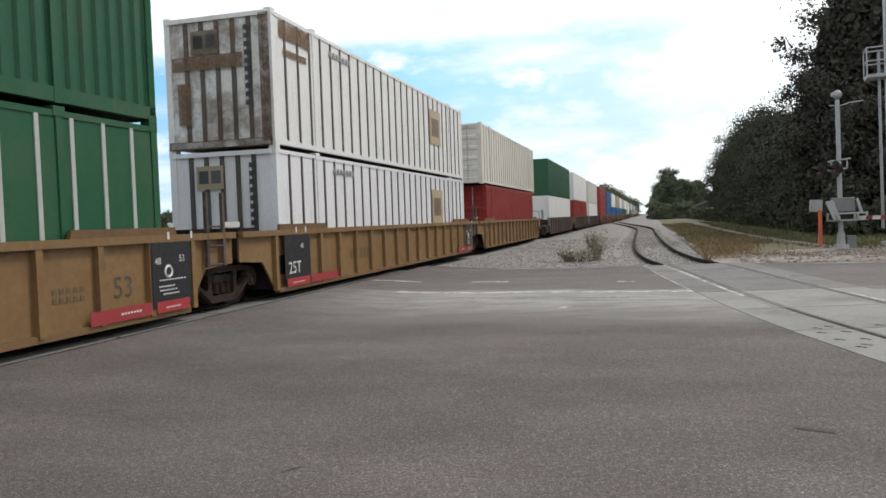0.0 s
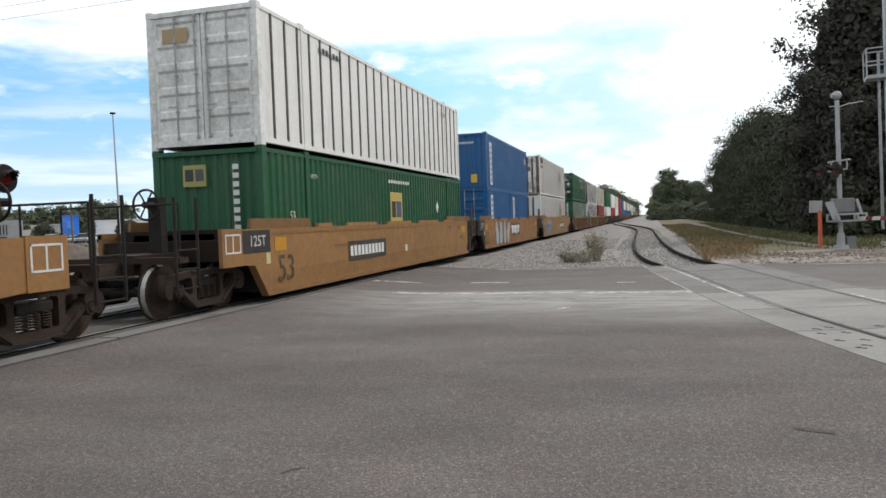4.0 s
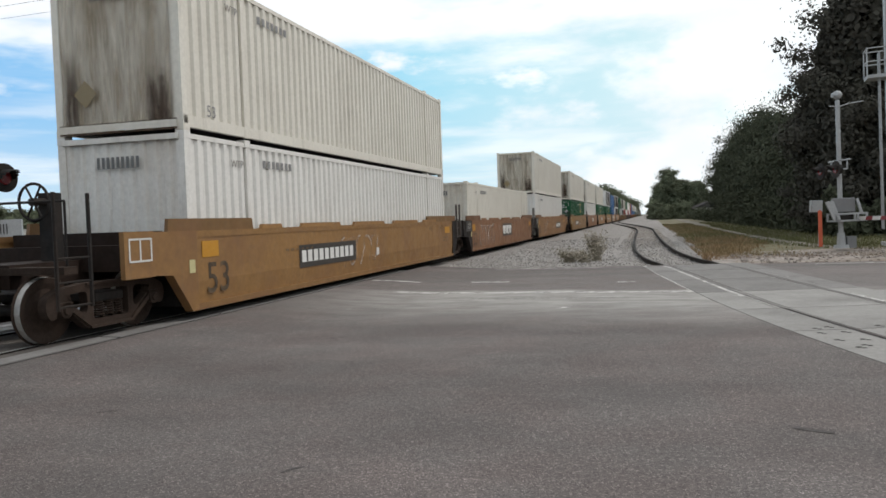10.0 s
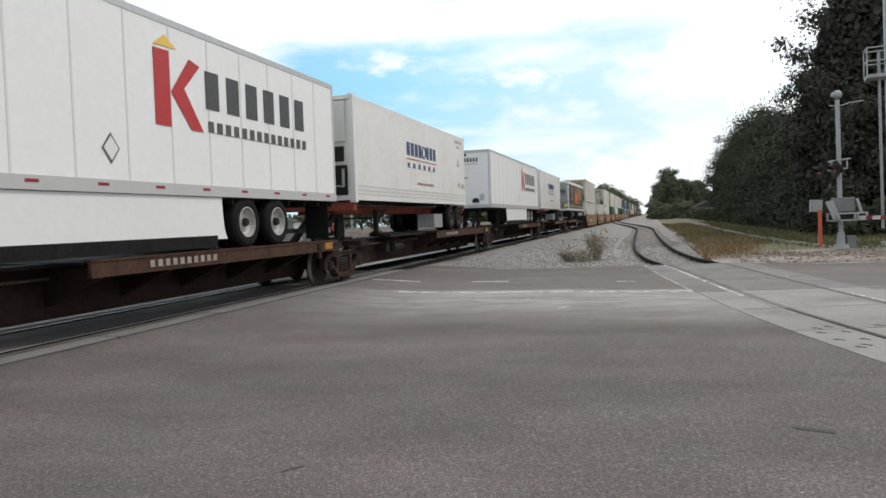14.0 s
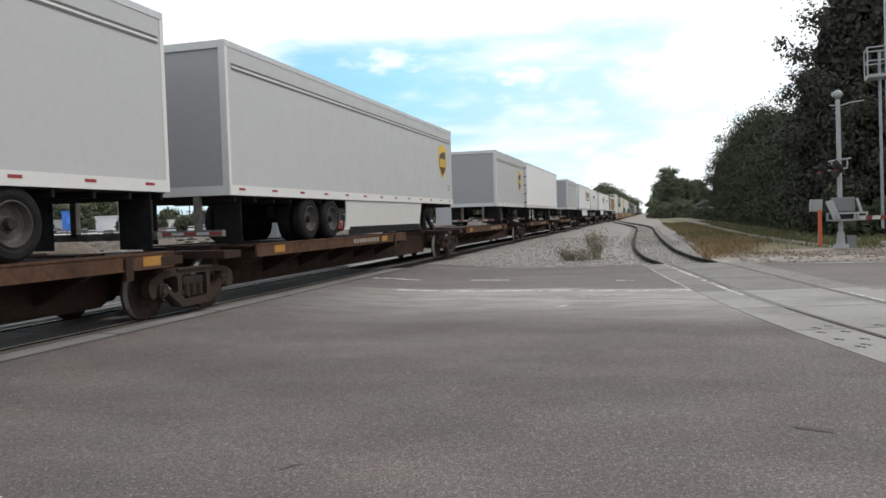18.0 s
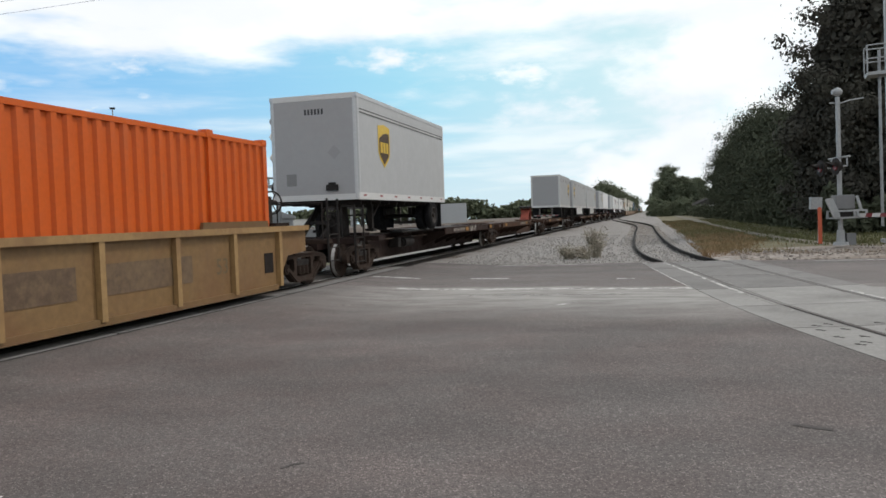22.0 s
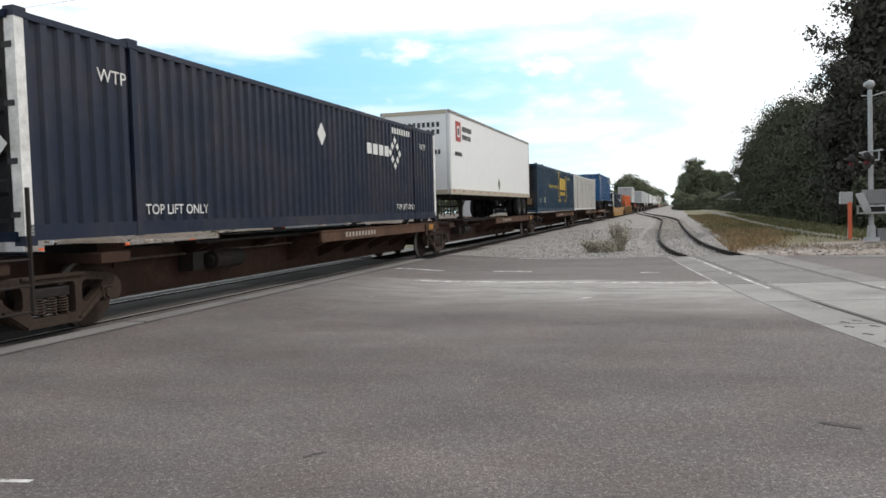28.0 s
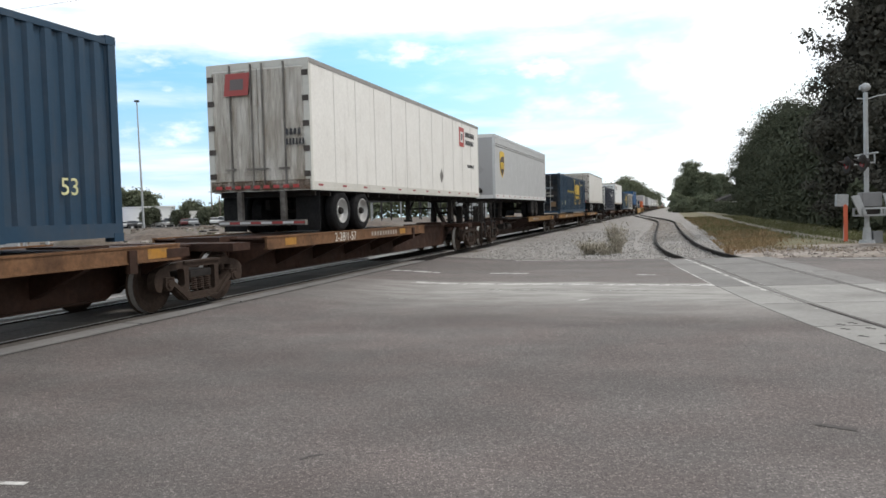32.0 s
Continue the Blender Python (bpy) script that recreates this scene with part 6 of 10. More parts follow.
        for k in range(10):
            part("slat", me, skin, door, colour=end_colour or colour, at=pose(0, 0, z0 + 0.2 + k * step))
    bm = bmesh.new()
    for s in (1, -1):
        box(bm, *sorted((s * (W - 0.14), s * W)), *sorted((yr - nose * 0.01, yr + nose * 0.08)), z0 + 0.18, z1 - 0.16)
    box(bm, -W, W, *sorted((yr - nose * 0.01, yr + nose * 0.08)), z1 - 0.16, z1 - 0.02)
    box(bm, -W, W, *sorted((yr - nose * 0.01, yr + nose * 0.08)), z0, z0 + 0.18)
    part("rear_frame", bevelled(bm, 0.01), skin, t, colour=trim)
    bm = bmesh.new()
    box(bm, -1.1, 1.1, *sorted((yr - nose * 0.02, yr + nose * 0.1)), 1.30, 1.42)
    for x in (-0.55, 0.55):
        box(bm, x - 0.06, x + 0.06, *sorted((yr - nose * 0.0, yr + nose * 0.1)), 1.36, z0 + 0.02)
    guard = part("bumper", bm, BROWN, t, "grey-brown rear underride guard", (0.16, 0.15, 0.14))
    bm = bmesh.new()
    box(bm, 0, 0.27, *sorted((yr - nose * 0.021, yr - nose * 0.026)), 1.335, 1.385)
    me = mesh_of("reflector", bm, DECAL)
    for k in range(8):
        part("reflector", me, DECAL, guard, "red reflective tape" if k % 2 else "white reflective tape", (0.28, 0.03, 0.03) if k % 2 else (0.5, 0.5, 0.5), at=pose(-1.09 + 0.273 * k, 0, 0))
    for x in (-0.95, 0.95):
        bm = bmesh.new()
        box(bm, x - 0.3, x + 0.3, *sorted((yr + nose * 0.42, yr + nose * 0.44)), 1.16, z0)
        part("mud_flap", bm, TYRE, t, "black mud flap")
    first = wheel_at if wheel_at is not None else 1.35
    for k in range(tandem):
        wheels(t, yr + nose * (first + 1.22 * k), 1.60, 1.27, alloy=alloy)
    legs(t, ye - nose * (3.4 if skirt else 2.75 if length > 10 else 1.9), 1.1, z0, None)
    hitch(t, ye - nose * 0.9, (0.014, 0.013, 0.013), nose * -1, 1.05, "black hitch stand under the kingpin")
    if skirt:
        bm = bmesh.new()
        back = yr + nose * (first + 1.22 * (tandem - 1) + 0.72)
        front = ye - nose * 4.1
        side = [(front - nose * 0.3, 1.30), (front, 2.06)]
        side += [(back - nose * 0.16 * (1 - math.cos(a)) + nose * 0.16, 2.06 - 0.76 * math.sin(a)) for a in (0, 0.25, 0.5, 0.8, 1.1, 1.4, 1.57)]
        slab(bm, side, W - 0.06, W - 0.03)
        part("side_skirt", bm, CLEAN, t, "smooth side skirt below the floor", skirt)
        bm = bmesh.new()
        lower = [bm.verts.new(c) for c in ((W - 0.05, front - nose * 0.28, 1.32), (0.45, front + nose * 1.1, 1.32), (0.45, front + nose * 1.35, 2.06), (W - 0.05, front, 2.06))]
        bm.faces.new(lower)
        bmesh.ops.solidify(bm, geom=bm.faces[:], thickness=0.03)
        part("skirt_return", bm, TYRE, t, "black inner end of the skirt")
        bm = bmesh.new()
        y0, y1 = sorted((front - nose * 0.3, back + nose * 0.35))
        box(bm, W - 0.065, W - 0.028, y0, y1, 1.16, 1.37)
        part("skirt_edge", bm, TYRE, t, "dark rubber skirt edge")
    return t


def chassis(parent, length, colour, wheel_end, tandem=2, alloy=False):
    """A container chassis under a box, as parts of it; z from the rail heads."""
    L = length / 2
    bm = bmesh.new()
    for x in (-0.45, 0.45):
        box(bm, x - 0.07, x + 0.07, -L + 0.2, L - 0.2, 1.78, 2.02)
    for k in range(9):
        y = -L + 0.3 + (length - 0.6) * k / 8
        box(bm, -0.45, 0.45, y - 0.05, y + 0.05, 1.86, 2.0)
    for e in (-1, 1):
        box(bm, -1.22, 1.22, e * (L - 0.12) - 0.11, e * (L - 0.12) + 0.11, 1.86, 2.07)
    part("chassis_frame", bm, BROWN, parent, "steel container chassis", colour)
    yr = wheel_end * L
    for k in range(tandem):
        wheels(parent, yr - wheel_end * (0.95 + 1.22 * k), 1.60, 1.25, alloy=alloy)
    legs(parent, -wheel_end * (L - 2.6), 1.1, 1.9)
    hitch(parent, -wheel_end * (L - 0.8), (0.014, 0.013, 0.013), wheel_end, 1.05, "black hitch stand under the kingpin")
    bm = bmesh.new()
    box(bm, -1.15, 1.15, *sorted((yr, yr - wheel_end * 0.1)), 1.5, 1.66)
    part("bumper", bm, BROWN, parent, "", colour)


def joined_truck():
    """A whole truck as one mesh, for cars that are only seen from afar."""
    bm = bmesh.new()
    for me, m in ((BOLSTER_ME, pose(0, 0, 0)), (FRAME_ME, pose(0, 0, 0)), (FRAME_ME, pose(0, 0, 0, 0, 0, 180))):
        n = len(bm.verts)
        bm.from_mesh(me)
        bm.verts.ensure_lookup_table()
        for v in bm.verts[n:]:
            v.co = m @ v.co
    for a in (-0.89, 0.89):
        for x in (-0.755, 0.755):
            rod(bm, (x - 0.06, a, WHEEL_R), (x + 0.06, a, WHEEL_R), WHEEL_R, seg=14)
    return mesh_of("truck", bm, CAST)


FAR_TRUCK = joined_truck()


def far_well(front, rear, fb, rb, trucks=(True, True), colour=YELLOW):
    car = thing("well_car", "weathered well car far along the train", "railway wagon", "cars of the freight train")
    for s in (1, -1):
        bm = bmesh.new()
        slab(bm, [(-8.5, 0.18), (8.5, 0.18), (9.0, 0.8), (9.8, 0.86), (9.8, 1.45), (-9.8, 1.45), (-9.8, 0.86), (-9.0, 0.8)], s * 1.36, s * 1.42)
        for k in range(15):
            y = -7.9 + 15.8 * k / 14
            box(bm, *sorted((s * 1.42, s * 1.48)), y - 0.06, y + 0.06, 0.2, 1.4)
        part("side", bm, WELL, car, colour=colour)
    bm = bmesh.new()
    box(bm, -1.36, 1.36, -8.4, 8.4, 0.18, 0.28)
    part("floor", bm, DARK, car)
    for e, reach, has in ((1, front, trucks[0]), (-1, -rear, trucks[1])):
        bm = bmesh.new()
        a, b = sorted((e * 8.3, e * (reach + 0.9)))
        box(bm, -1.3, 1.3, *sorted((e * 8.4, e * 9.6)), 0.9, 1.3)
        box(bm, -0.42, 0.42, a, b, 0.76, 1.1)
        part("end_frame", bm, BROWN, car, colour=(0.055, 0.034, 0.026))
        if has:
            part("truck", FAR_TRUCK, CAST, car, at=pose(0, e * reach, 0))
    return car


far_meshes = {}


def far_container(colour, style, label):
    c = thing("container", label, "container", "containers on the train")
    if style not in far_meshes:
        L, H, W = CAN53 / 2, 2.89, 1.295
        made = []
        for s in (1, -1):
            bm = bmesh.new()
            if style == "plate":
                box(bm, *sorted((s * (W - 0.05), s * (W - 0.01))), -L, L, 0.05, H)
            else:
                corrugated(bm, s * W, -L, L, 0.05, H, 0.04, 0.3, s)
            made.append(("side_panel", mesh_of("side_panel", bm, PAINT)))
        for e in (1, -1):
            bm = bmesh.new()
            box(bm, -W, W, *sorted((e * L, e * (L - 0.06))), 0, H)
            made.append(("end_panel", mesh_of("end_panel", bm, PAINT)))
        bm = bmesh.new()
        box(bm, -W, W, -L, L, H - 0.06, H - 0.01)
        made.append(("roof", mesh_of("roof", bm, PAINT)))
        far_meshes[style] = made
    for name, me in far_meshes[style]:
        part(name, me, None, c, "", colour)
    return c


# ---- the consist, from the head of the train to its tail ----
WHITE, CREAM, GREEN, BLUE = (0.72, 0.72, 0.70), (0.65, 0.625, 0.56), (0.017, 0.090, 0.042), (0.022, 0.105, 0.26)
NAVY, CSBLUE, ORANGE, RED, GREY, TAN = (0.012, 0.019, 0.038), (0.016, 0.045, 0.082), (0.56, 0.10, 0.011), (0.27, 0.035, 0.03), (0.42, 0.43, 0.44), (0.42, 0.33, 0.22)
PRINT, PALE, GOLD = (0.03, 0.03, 0.035), (0.64, 0.64, 0.62), (0.62, 0.42, 0.05)
FLOOR, TIER, TOP = 0.298, 2.896, 1.20
side_x = 1.297


def units(joints, kind, first=True, last=True, each={}, **opts):
    """Cars between truck places (from the head backwards); inner joints share a truck, which goes with the unit behind."""
    made = []
    for i in range(len(joints) - 1):
        a, b = joints[i], joints[i + 1]
        mid = (a + b) / 2
        own = {k: v[i] for k, v in each.items()}
        car = kind((a - b) / 2, -(a - b) / 2, first and i == 0, last and i == len(joints) - 2, trucks=(True, i == len(joints) - 2), **own, **opts)
        send(car, mid)
        made.append((car, mid))
    return made


def emblem_square(c, y, z, s, colour=(0.46, 0.36, 0.10), inner=PRINT):
    """A company's square emblem, as plain shapes."""
    shape(c, [(y, z), (y + s, z), (y + s, z + s), (y, z + s)], side_x, colour, "faded yellow square emblem")
    shape(c, [(y + s * 0.1, z + s * 0.3), (y + s * 0.42, z + s * 0.3), (y + s * 0.42, z + s * 0.75), (y + s * 0.1, z + s * 0.75)], side_x + 0.004, inner, "dark block of the emblem")
    shape(c, [(y + s * 0.5, z + s * 0.3), (y + s * 0.9, z + s * 0.3), (y + s * 0.9, z + s * 0.75), (y + s * 0.5, z + s * 0.75)], side_x + 0.004, (0.05, 0.08, 0.15), "dark blue block of the emblem")


def end_emblem(c, y, x, z, w, h, colour=(0.34, 0.29, 0.09)):
    end_shape(c, [(x, z), (x + w, z), (x + w, z + h), (x, z + h)], y, colour, "faded yellow emblem panel")
    end_shape(c, [(x + w * 0.1, z + h * 0.25), (x + w * 0.45, z + h * 0.25), (x + w * 0.45, z + h * 0.8), (x + w * 0.1, z + h * 0.8)], y - 0.004, PRINT, "dark block of the emblem")
    end_shape(c, [(x + w * 0.55, z + h * 0.25), (x + w * 0.9, z + h * 0.25), (x + w * 0.9, z + h * 0.8), (x + w * 0.55, z + h * 0.8)], y - 0.004, (0.07, 0.075, 0.08), "dark block of the emblem")


def diamond(c, y, z, r, colour=PALE, label="white diamond placard"):
    shape(c, [(y - r * 0.8, z), (y, z - r), (y + r * 0.8, z), (y, z + r)], side_x, colour, label)


def end_diamond(c, ye, x, z, r, colour=PALE):
    end_shape(c, [(x - r, z), (x, z - r), (x + r, z), (x, z + r)], ye, colour, "diamond placard")


def stack(q_near, *boxes, base=FLOOR):
    """Containers piled in a well: each (length, style, colour, rear, label), the near end at q_near unless it is shorter."""
    out = []
    for i, (length, style, colour, rear, label, *more) in enumerate(boxes):
        c = container(length, style, colour, rear, label, **(more[0] if more else {}))
        send(c, q_near + CAN53 / 2 if length > 13 else q_near + length / 2, base + i * TIER)
        out.append(c)
    return out


def light_code(c, length, colour=PRINT, z=2.45, bars_n=7):
    """Rows of bars for the identity marks by the door end and the middle, and on the end wall."""
    L = length / 2
    bars(c, side_x, -L + 2.9, -L + 4.3, z, z + 0.14, colour, "row of small dark identity marks", bars_n)


def green_box(c, door):
    L = CAN53 / 2
    words(c, "53", 0.28, side_x, -L + 1.1, 1.35, PALE)
    words(c, "WTP", 0.16, side_x, -L + 2.2, 2.3, PALE)
    bars(c, side_x, -0.6, 1.4, 2.42, 2.52, PALE, "line of small white lettering", 9)
    emblem_square(c, 2.1 if door else -0.5, 1.6 if door else 1.05, 1.05 if door else 1.1)
    diamond(c, 4.6, 1.75, 0.22)
    if door:
        y = -L - 0.006
        end_emblem(c, y, -0.78, 1.95, 0.54, 0.42)
        end_bars(c, y, 0.2, 0.75, 2.27, 2.42, (0.45, 0.46, 0.45), "row of white identity marks", 5)
        end_bars(c, y, 0.2, 0.98, 2.07, 2.21, (0.45, 0.46, 0.45), "row of white identity marks", 7)
        end_diamond(c, y, 0.88, 1.72, 0.2, (0.5, 0.5, 0.48))
        end_words(c, "53", 0.24, -0.98, y, 1.3, (0.42, 0.43, 0.42))
        end_bars(c, y, 0.22, 1.04, 1.36, 1.5, (0.13, 0.17, 0.15), "faint row of lettering", 8)
        end_bars(c, y, 0.25, 0.57, 0.75, 1.0, GOLD, "yellow warning sticker")
        end_bars(c, y, 0.72, 1.06, 0.8, 1.02, (0.5, 0.48, 0.46), "white data sticker")
        end_bars(c, y, -0.95, -0.78, 0.62, 0.85, (0.28, 0.29, 0.28), "worn grey sticker")
        end_bars(c, y, -0.5, -0.22, 0.86, 0.9, (0.4, 0.42, 0.41), "thin white stroke")
        end_bars(c, y, -0.46, -0.26, 0.72, 0.76, (0.4, 0.42, 0.41), "thin white stroke")
        for x0, x1 in ((-0.98, -0.7), (0.66, 0.98)):
            end_bars(c, y, x0, x1, 2.63, 2.67, PALE, "white reflective strip")
        for x0 in (-1.11, 1.07):
            end_bars(c, y, x0, x0 + 0.04, 2.3, 2.6, PALE, "white reflective strip")
    else:
        y = -L - 0.025
        end_emblem(c, y, -0.55, 2.1, 0.55, 0.45)
        end_bars(c, y, 0.62, 0.76, 1.0, 2.6, PALE, "upright row of white identity marks", 9, upright=True)


def plate_box(c, emblem=True, worn=False):
    L = CAN53 / 2
    y = -L - 0.03
    end_emblem(c, y, -0.62, 2.05, 0.66, 0.5, (0.24, 0.19, 0.13) if worn else (0.30, 0.25, 0.16))
    end_bars(c, y, 0.66, 0.80, 0.9, 2.65, PRINT, "upright row of dark identity marks", 10, upright=True)
    if worn:
        end_bars(c, y - 0.004, -1.13, 1.13, 0.18, 2.74, PRINT, "rust bloom over the end wall", name="rust", material=RUST)
        end_bars(c, y - 0.007, -1.1, 0.62, 1.72, 2.02, PRINT, "broad rust-brown band across the end", name="rust", material=RUST_BAND)
        end_bars(c, y - 0.007, -0.98, -0.66, 0.55, 1.45, PRINT, "rust-brown patch on the end", name="rust", material=RUST_BAND)
        end_bars(c, y - 0.007, 1.02, 1.25, 0.12, 2.8, PRINT, "rust at the corner post", name="rust", material=RUST_HEAVY)
        end_bars(c, y - 0.007, -1.25, 1.25, 0.02, 0.2, PRINT, "rust along the sill", name="rust", material=RUST_HEAVY)
        bars(c, side_x + 0.002, -L + 0.35, -L + 1.75, 2.35, 2.72, PRINT, "rust-brown patch near the top", name="rust", material=RUST_BAND)
        bars(c, side_x + 0.002, -L + 0.5, -L + 1.6, 2.0, 2.14, PRINT, "rust-brown streak", name="rust", material=RUST_BAND)
    if emblem:
        shape(c, [(3.4, 1.1), (4.75, 1.1), (4.75, 2.35), (3.4, 2.35)], side_x, (0.40, 0.31, 0.20), "worn brown emblem patch")
        shape(c, [(3.6, 1.4), (4.5, 1.4), (4.5, 2.05), (3.6, 2.05)], side_x + 0.004, (0.15, 0.11, 0.07), "dark block of a worn emblem")
    light_code(c, CAN53, (0.25, 0.25, 0.26))


def cream_box(c, rear_wall=True, n=2):
    L = CAN53 / 2
    y = -L - 0.03
    words(c, "53", 0.3, side_x, -L + 0.7, 0.3, (0.25, 0.25, 0.25))
    bars(c, side_x, -L + 2.6, -L + 3.9, 2.4, 2.55, (0.2, 0.2, 0.2), "row of dark identity marks", 7)
    words(c, "WTP", 0.2, side_x, -L + 1.42, 2.35, (0.2, 0.2, 0.2))
    if rear_wall:
        end_bars(c, y, -0.45, 0.45, 2.3, 2.5, (0.12, 0.12, 0.12), "row of dark identity marks", 9)
    else:
        end_bars(c, y - 0.02, -1.05, -0.7, 2.05, 2.2, (0.15, 0.15, 0.15), "row of dark identity marks", 4)
        end_bars(c, y - 0.02, -1.05, -0.6, 1.85, 2.0, (0.15, 0.15, 0.15), "row of dark identity marks", 6)
        end_diamond(c, y - 0.02, 0.75, 1.35, 0.24, (0.25, 0.2, 0.15))
        for x0, x1, z0, z1 in ((-0.95, -0.5, 0.5, 1.7), (0.55, 1.0, 0.35, 1.9)):
            end_bars(c, y - 0.022, x0, x1, z0, z1, PRINT, "dark rust stain down the door", name="rust", material=STREAK_DARK)
        end_bars(c, y - 0.02, -1.12, 1.12, 0.2, 2.7, PRINT, "thin brown streaks over the doors", name="rust", material=STREAK)
    if n == 2:
        end_bars(c, y + 0.004, -1.13, 1.13, 0.18, 2.74, PRINT, "brown streaks down the end wall", name="rust", material=STREAK)
        end_bars(c, y - 0.002, 0.55, 1.14, 0.14, 1.25, PRINT, "dark rust running down by the corner", name="rust", material=STREAK_DARK)
        end_bars(c, y - 0.002, -1.1, -0.75, 0.14, 1.6, PRINT, "dark rust running down the end", name="rust", material=STREAK_DARK)
        end_diamond(c, y - 0.004, -0.62, 0.72, 0.24, (0.22, 0.17, 0.09))
    end_bars(c, y - 0.002, -1.2, 1.2, 0.02, 0.2, PRINT, "rust along the sill", name="rust", material=RUST_HEAVY)


# leading cars, seen only from afar
lead = [(CREAM, RED), (GREEN, WHITE), (WHITE, RED), (CREAM, WHITE), (RED, RED), (BLUE, BLUE), (WHITE, BLUE), (TAN, BLUE), (WHITE, BLUE), (GREY, GREEN), (WHITE, GREEN), (CREAM, GREY), (WHITE, WHITE), (GREY, BLUE),
        (CREAM, GREEN), (WHITE, GREY), (GREEN, GREEN), (CREAM, CREAM), (WHITE, RED), (GREY, GREY), (BLUE, GREY), (CREAM, WHITE), (WHITE, GREEN), (GREY, RED)]
names = {CREAM: "cream", RED: "dull red", GREEN: "green", WHITE: "white", BLUE: "blue", TAN: "tan", GREY: "grey", NAVY: "navy blue", ORANGE: "orange"}
near_group = [51.9, 32.0, 12.0, -7.9]
for car, mid in units(near_group, well_car, ribbed=True, tank=False):
    if mid < 30:
        # black data plates at both ends, red bands along the sill
        for y0, y1 in ((-8.27, -7.08), (7.45, 8.42)):
            bars(car, 1.502, y0, y1, 0.30, 1.32, (0.016, 0.017, 0.020), "black data plate", name="data_panel")
            bars(car, 1.506, y0 + 0.08, y1 - 0.06, 0.225, 0.40, (0.34, 0.035, 0.04), "red band on the plate", name="stripe")
            bars(car, 1.51, y0 + 0.3, y1 - 0.3, 0.29, 0.31, PALE, "small white line", 8)
        bars(car, 1.492, 6.15, 7.42, 0.225, 0.42, (0.30, 0.035, 0.04), "faded red band along the sill", name="stripe")
        bars(car, 1.496, 6.75, 7.2, 0.31, 0.34, PALE, "small white line", 7)
        bars(car, 1.492, -7.05, -5.6, 0.225, 0.40, (0.30, 0.035, 0.04), "faded red band along the sill", name="stripe")
        words(car, "25T", 0.36, 1.508, -8.12, 0.50, PALE)
        words(car, "48", 0.14, 1.508, -7.55, 1.02, PALE)
        words(car, "48", 0.15, 1.508, 7.52, 0.98, PALE)
        words(car, "53", 0.15, 1.508, 8.12, 1.0, PALE)
        bm = bmesh.new()
        ring(bm, (1.504, 7.85, 0.86), 0.085, 0.022, "x", 18, 4)
        part("marking", bm, DECAL, car, "white ring mark", PALE)
        for z, a, b in ((0.72, 7.62, 8.3), (0.62, 7.6, 8.0), (0.56, 7.62, 8.05), (0.50, 7.7, 8.1)):
            bars(car, 1.506, a, b, z, z + 0.022, PALE, "line of small white lettering", 9)
        words(car, "53", 0.44, 1.406, 6.70, 0.55, (0.07, 0.055, 0.04))
        words(car, "48", 0.14, 1.494, 6.36, 0.98, (0.12, 0.09, 0.06))
        for z in (0.72, 0.60):
            bars(car, 1.404, 5.6, 6.2, z, z + 0.07, (0.12, 0.085, 0.05), "faded reporting marks", 5)
        for y0 in (-7.75, -7.3, 7.85, 8.45):
            bars(car, 1.506, y0, y0 + 0.05, 1.36, 1.48, PALE, "short white tick", name="tick")
        bars(car, 1.404, -4.6, -3.2, 0.6, 0.85, (0.12, 0.08, 0.04), "faded reporting marks", 6)
    else:
        bars(car, 1.404, -4.6, -3.2, 0.6, 0.85, (0.12, 0.08, 0.04), "faded reporting marks", 6)
j = 55.7
k = 1
while j < 560:
    n = 3
    js = [j + 20.1 * n, j + 20.1 * 2, j + 20.1, j]
    for car, mid in units(js, far_well, colour=(0.06, 0.045, 0.04) if (k // 3) % 3 == 0 else (0.20, 0.085, 0.05) if (k // 3) % 3 == 1 else YELLOW):
        pass
    for i in range(3):
        up_c, lo_c = lead[(k) % len(lead)]
        q = j + 20.1 * i + 1.95
        for tier, col in enumerate((lo_c, up_c)):
            c = far_container(col, "plate" if col == WHITE else "corr", names[col] + (" container stacked on another, far along the train" if tier else " container in a well car, far along the train"))
            send(c, q + CAN53 / 2, FLOOR + tier * TIER)
        k += 1
    j = js[0] + 3.75

# three ribbed wells: cream over red, white over white, green over green
c = stack(33.85, (14.6, "corr", RED, "door", "dull red container in a ribbed well car"), (CAN53, "plate", CREAM, "door", "cream ribbed container stacked on a red one", {"post": (0.42, 0.41, 0.37)}))
c = stack(13.92, (CAN53, "plate", (0.70, 0.70, 0.72), "wall", "white container with shadow-dark posts and a yellow emblem"), (CAN53, "plate", WHITE, "wall", "rust-stained white container with shadow-dark posts", {"grime": True}))
plate_box(c[0])
plate_box(c[1], True, True)
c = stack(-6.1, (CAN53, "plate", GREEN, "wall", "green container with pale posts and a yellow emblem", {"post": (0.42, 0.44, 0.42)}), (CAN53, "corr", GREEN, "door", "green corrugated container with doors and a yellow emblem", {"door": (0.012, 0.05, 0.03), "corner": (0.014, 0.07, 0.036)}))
green_box(c[0], False)
green_box(c[1], True)


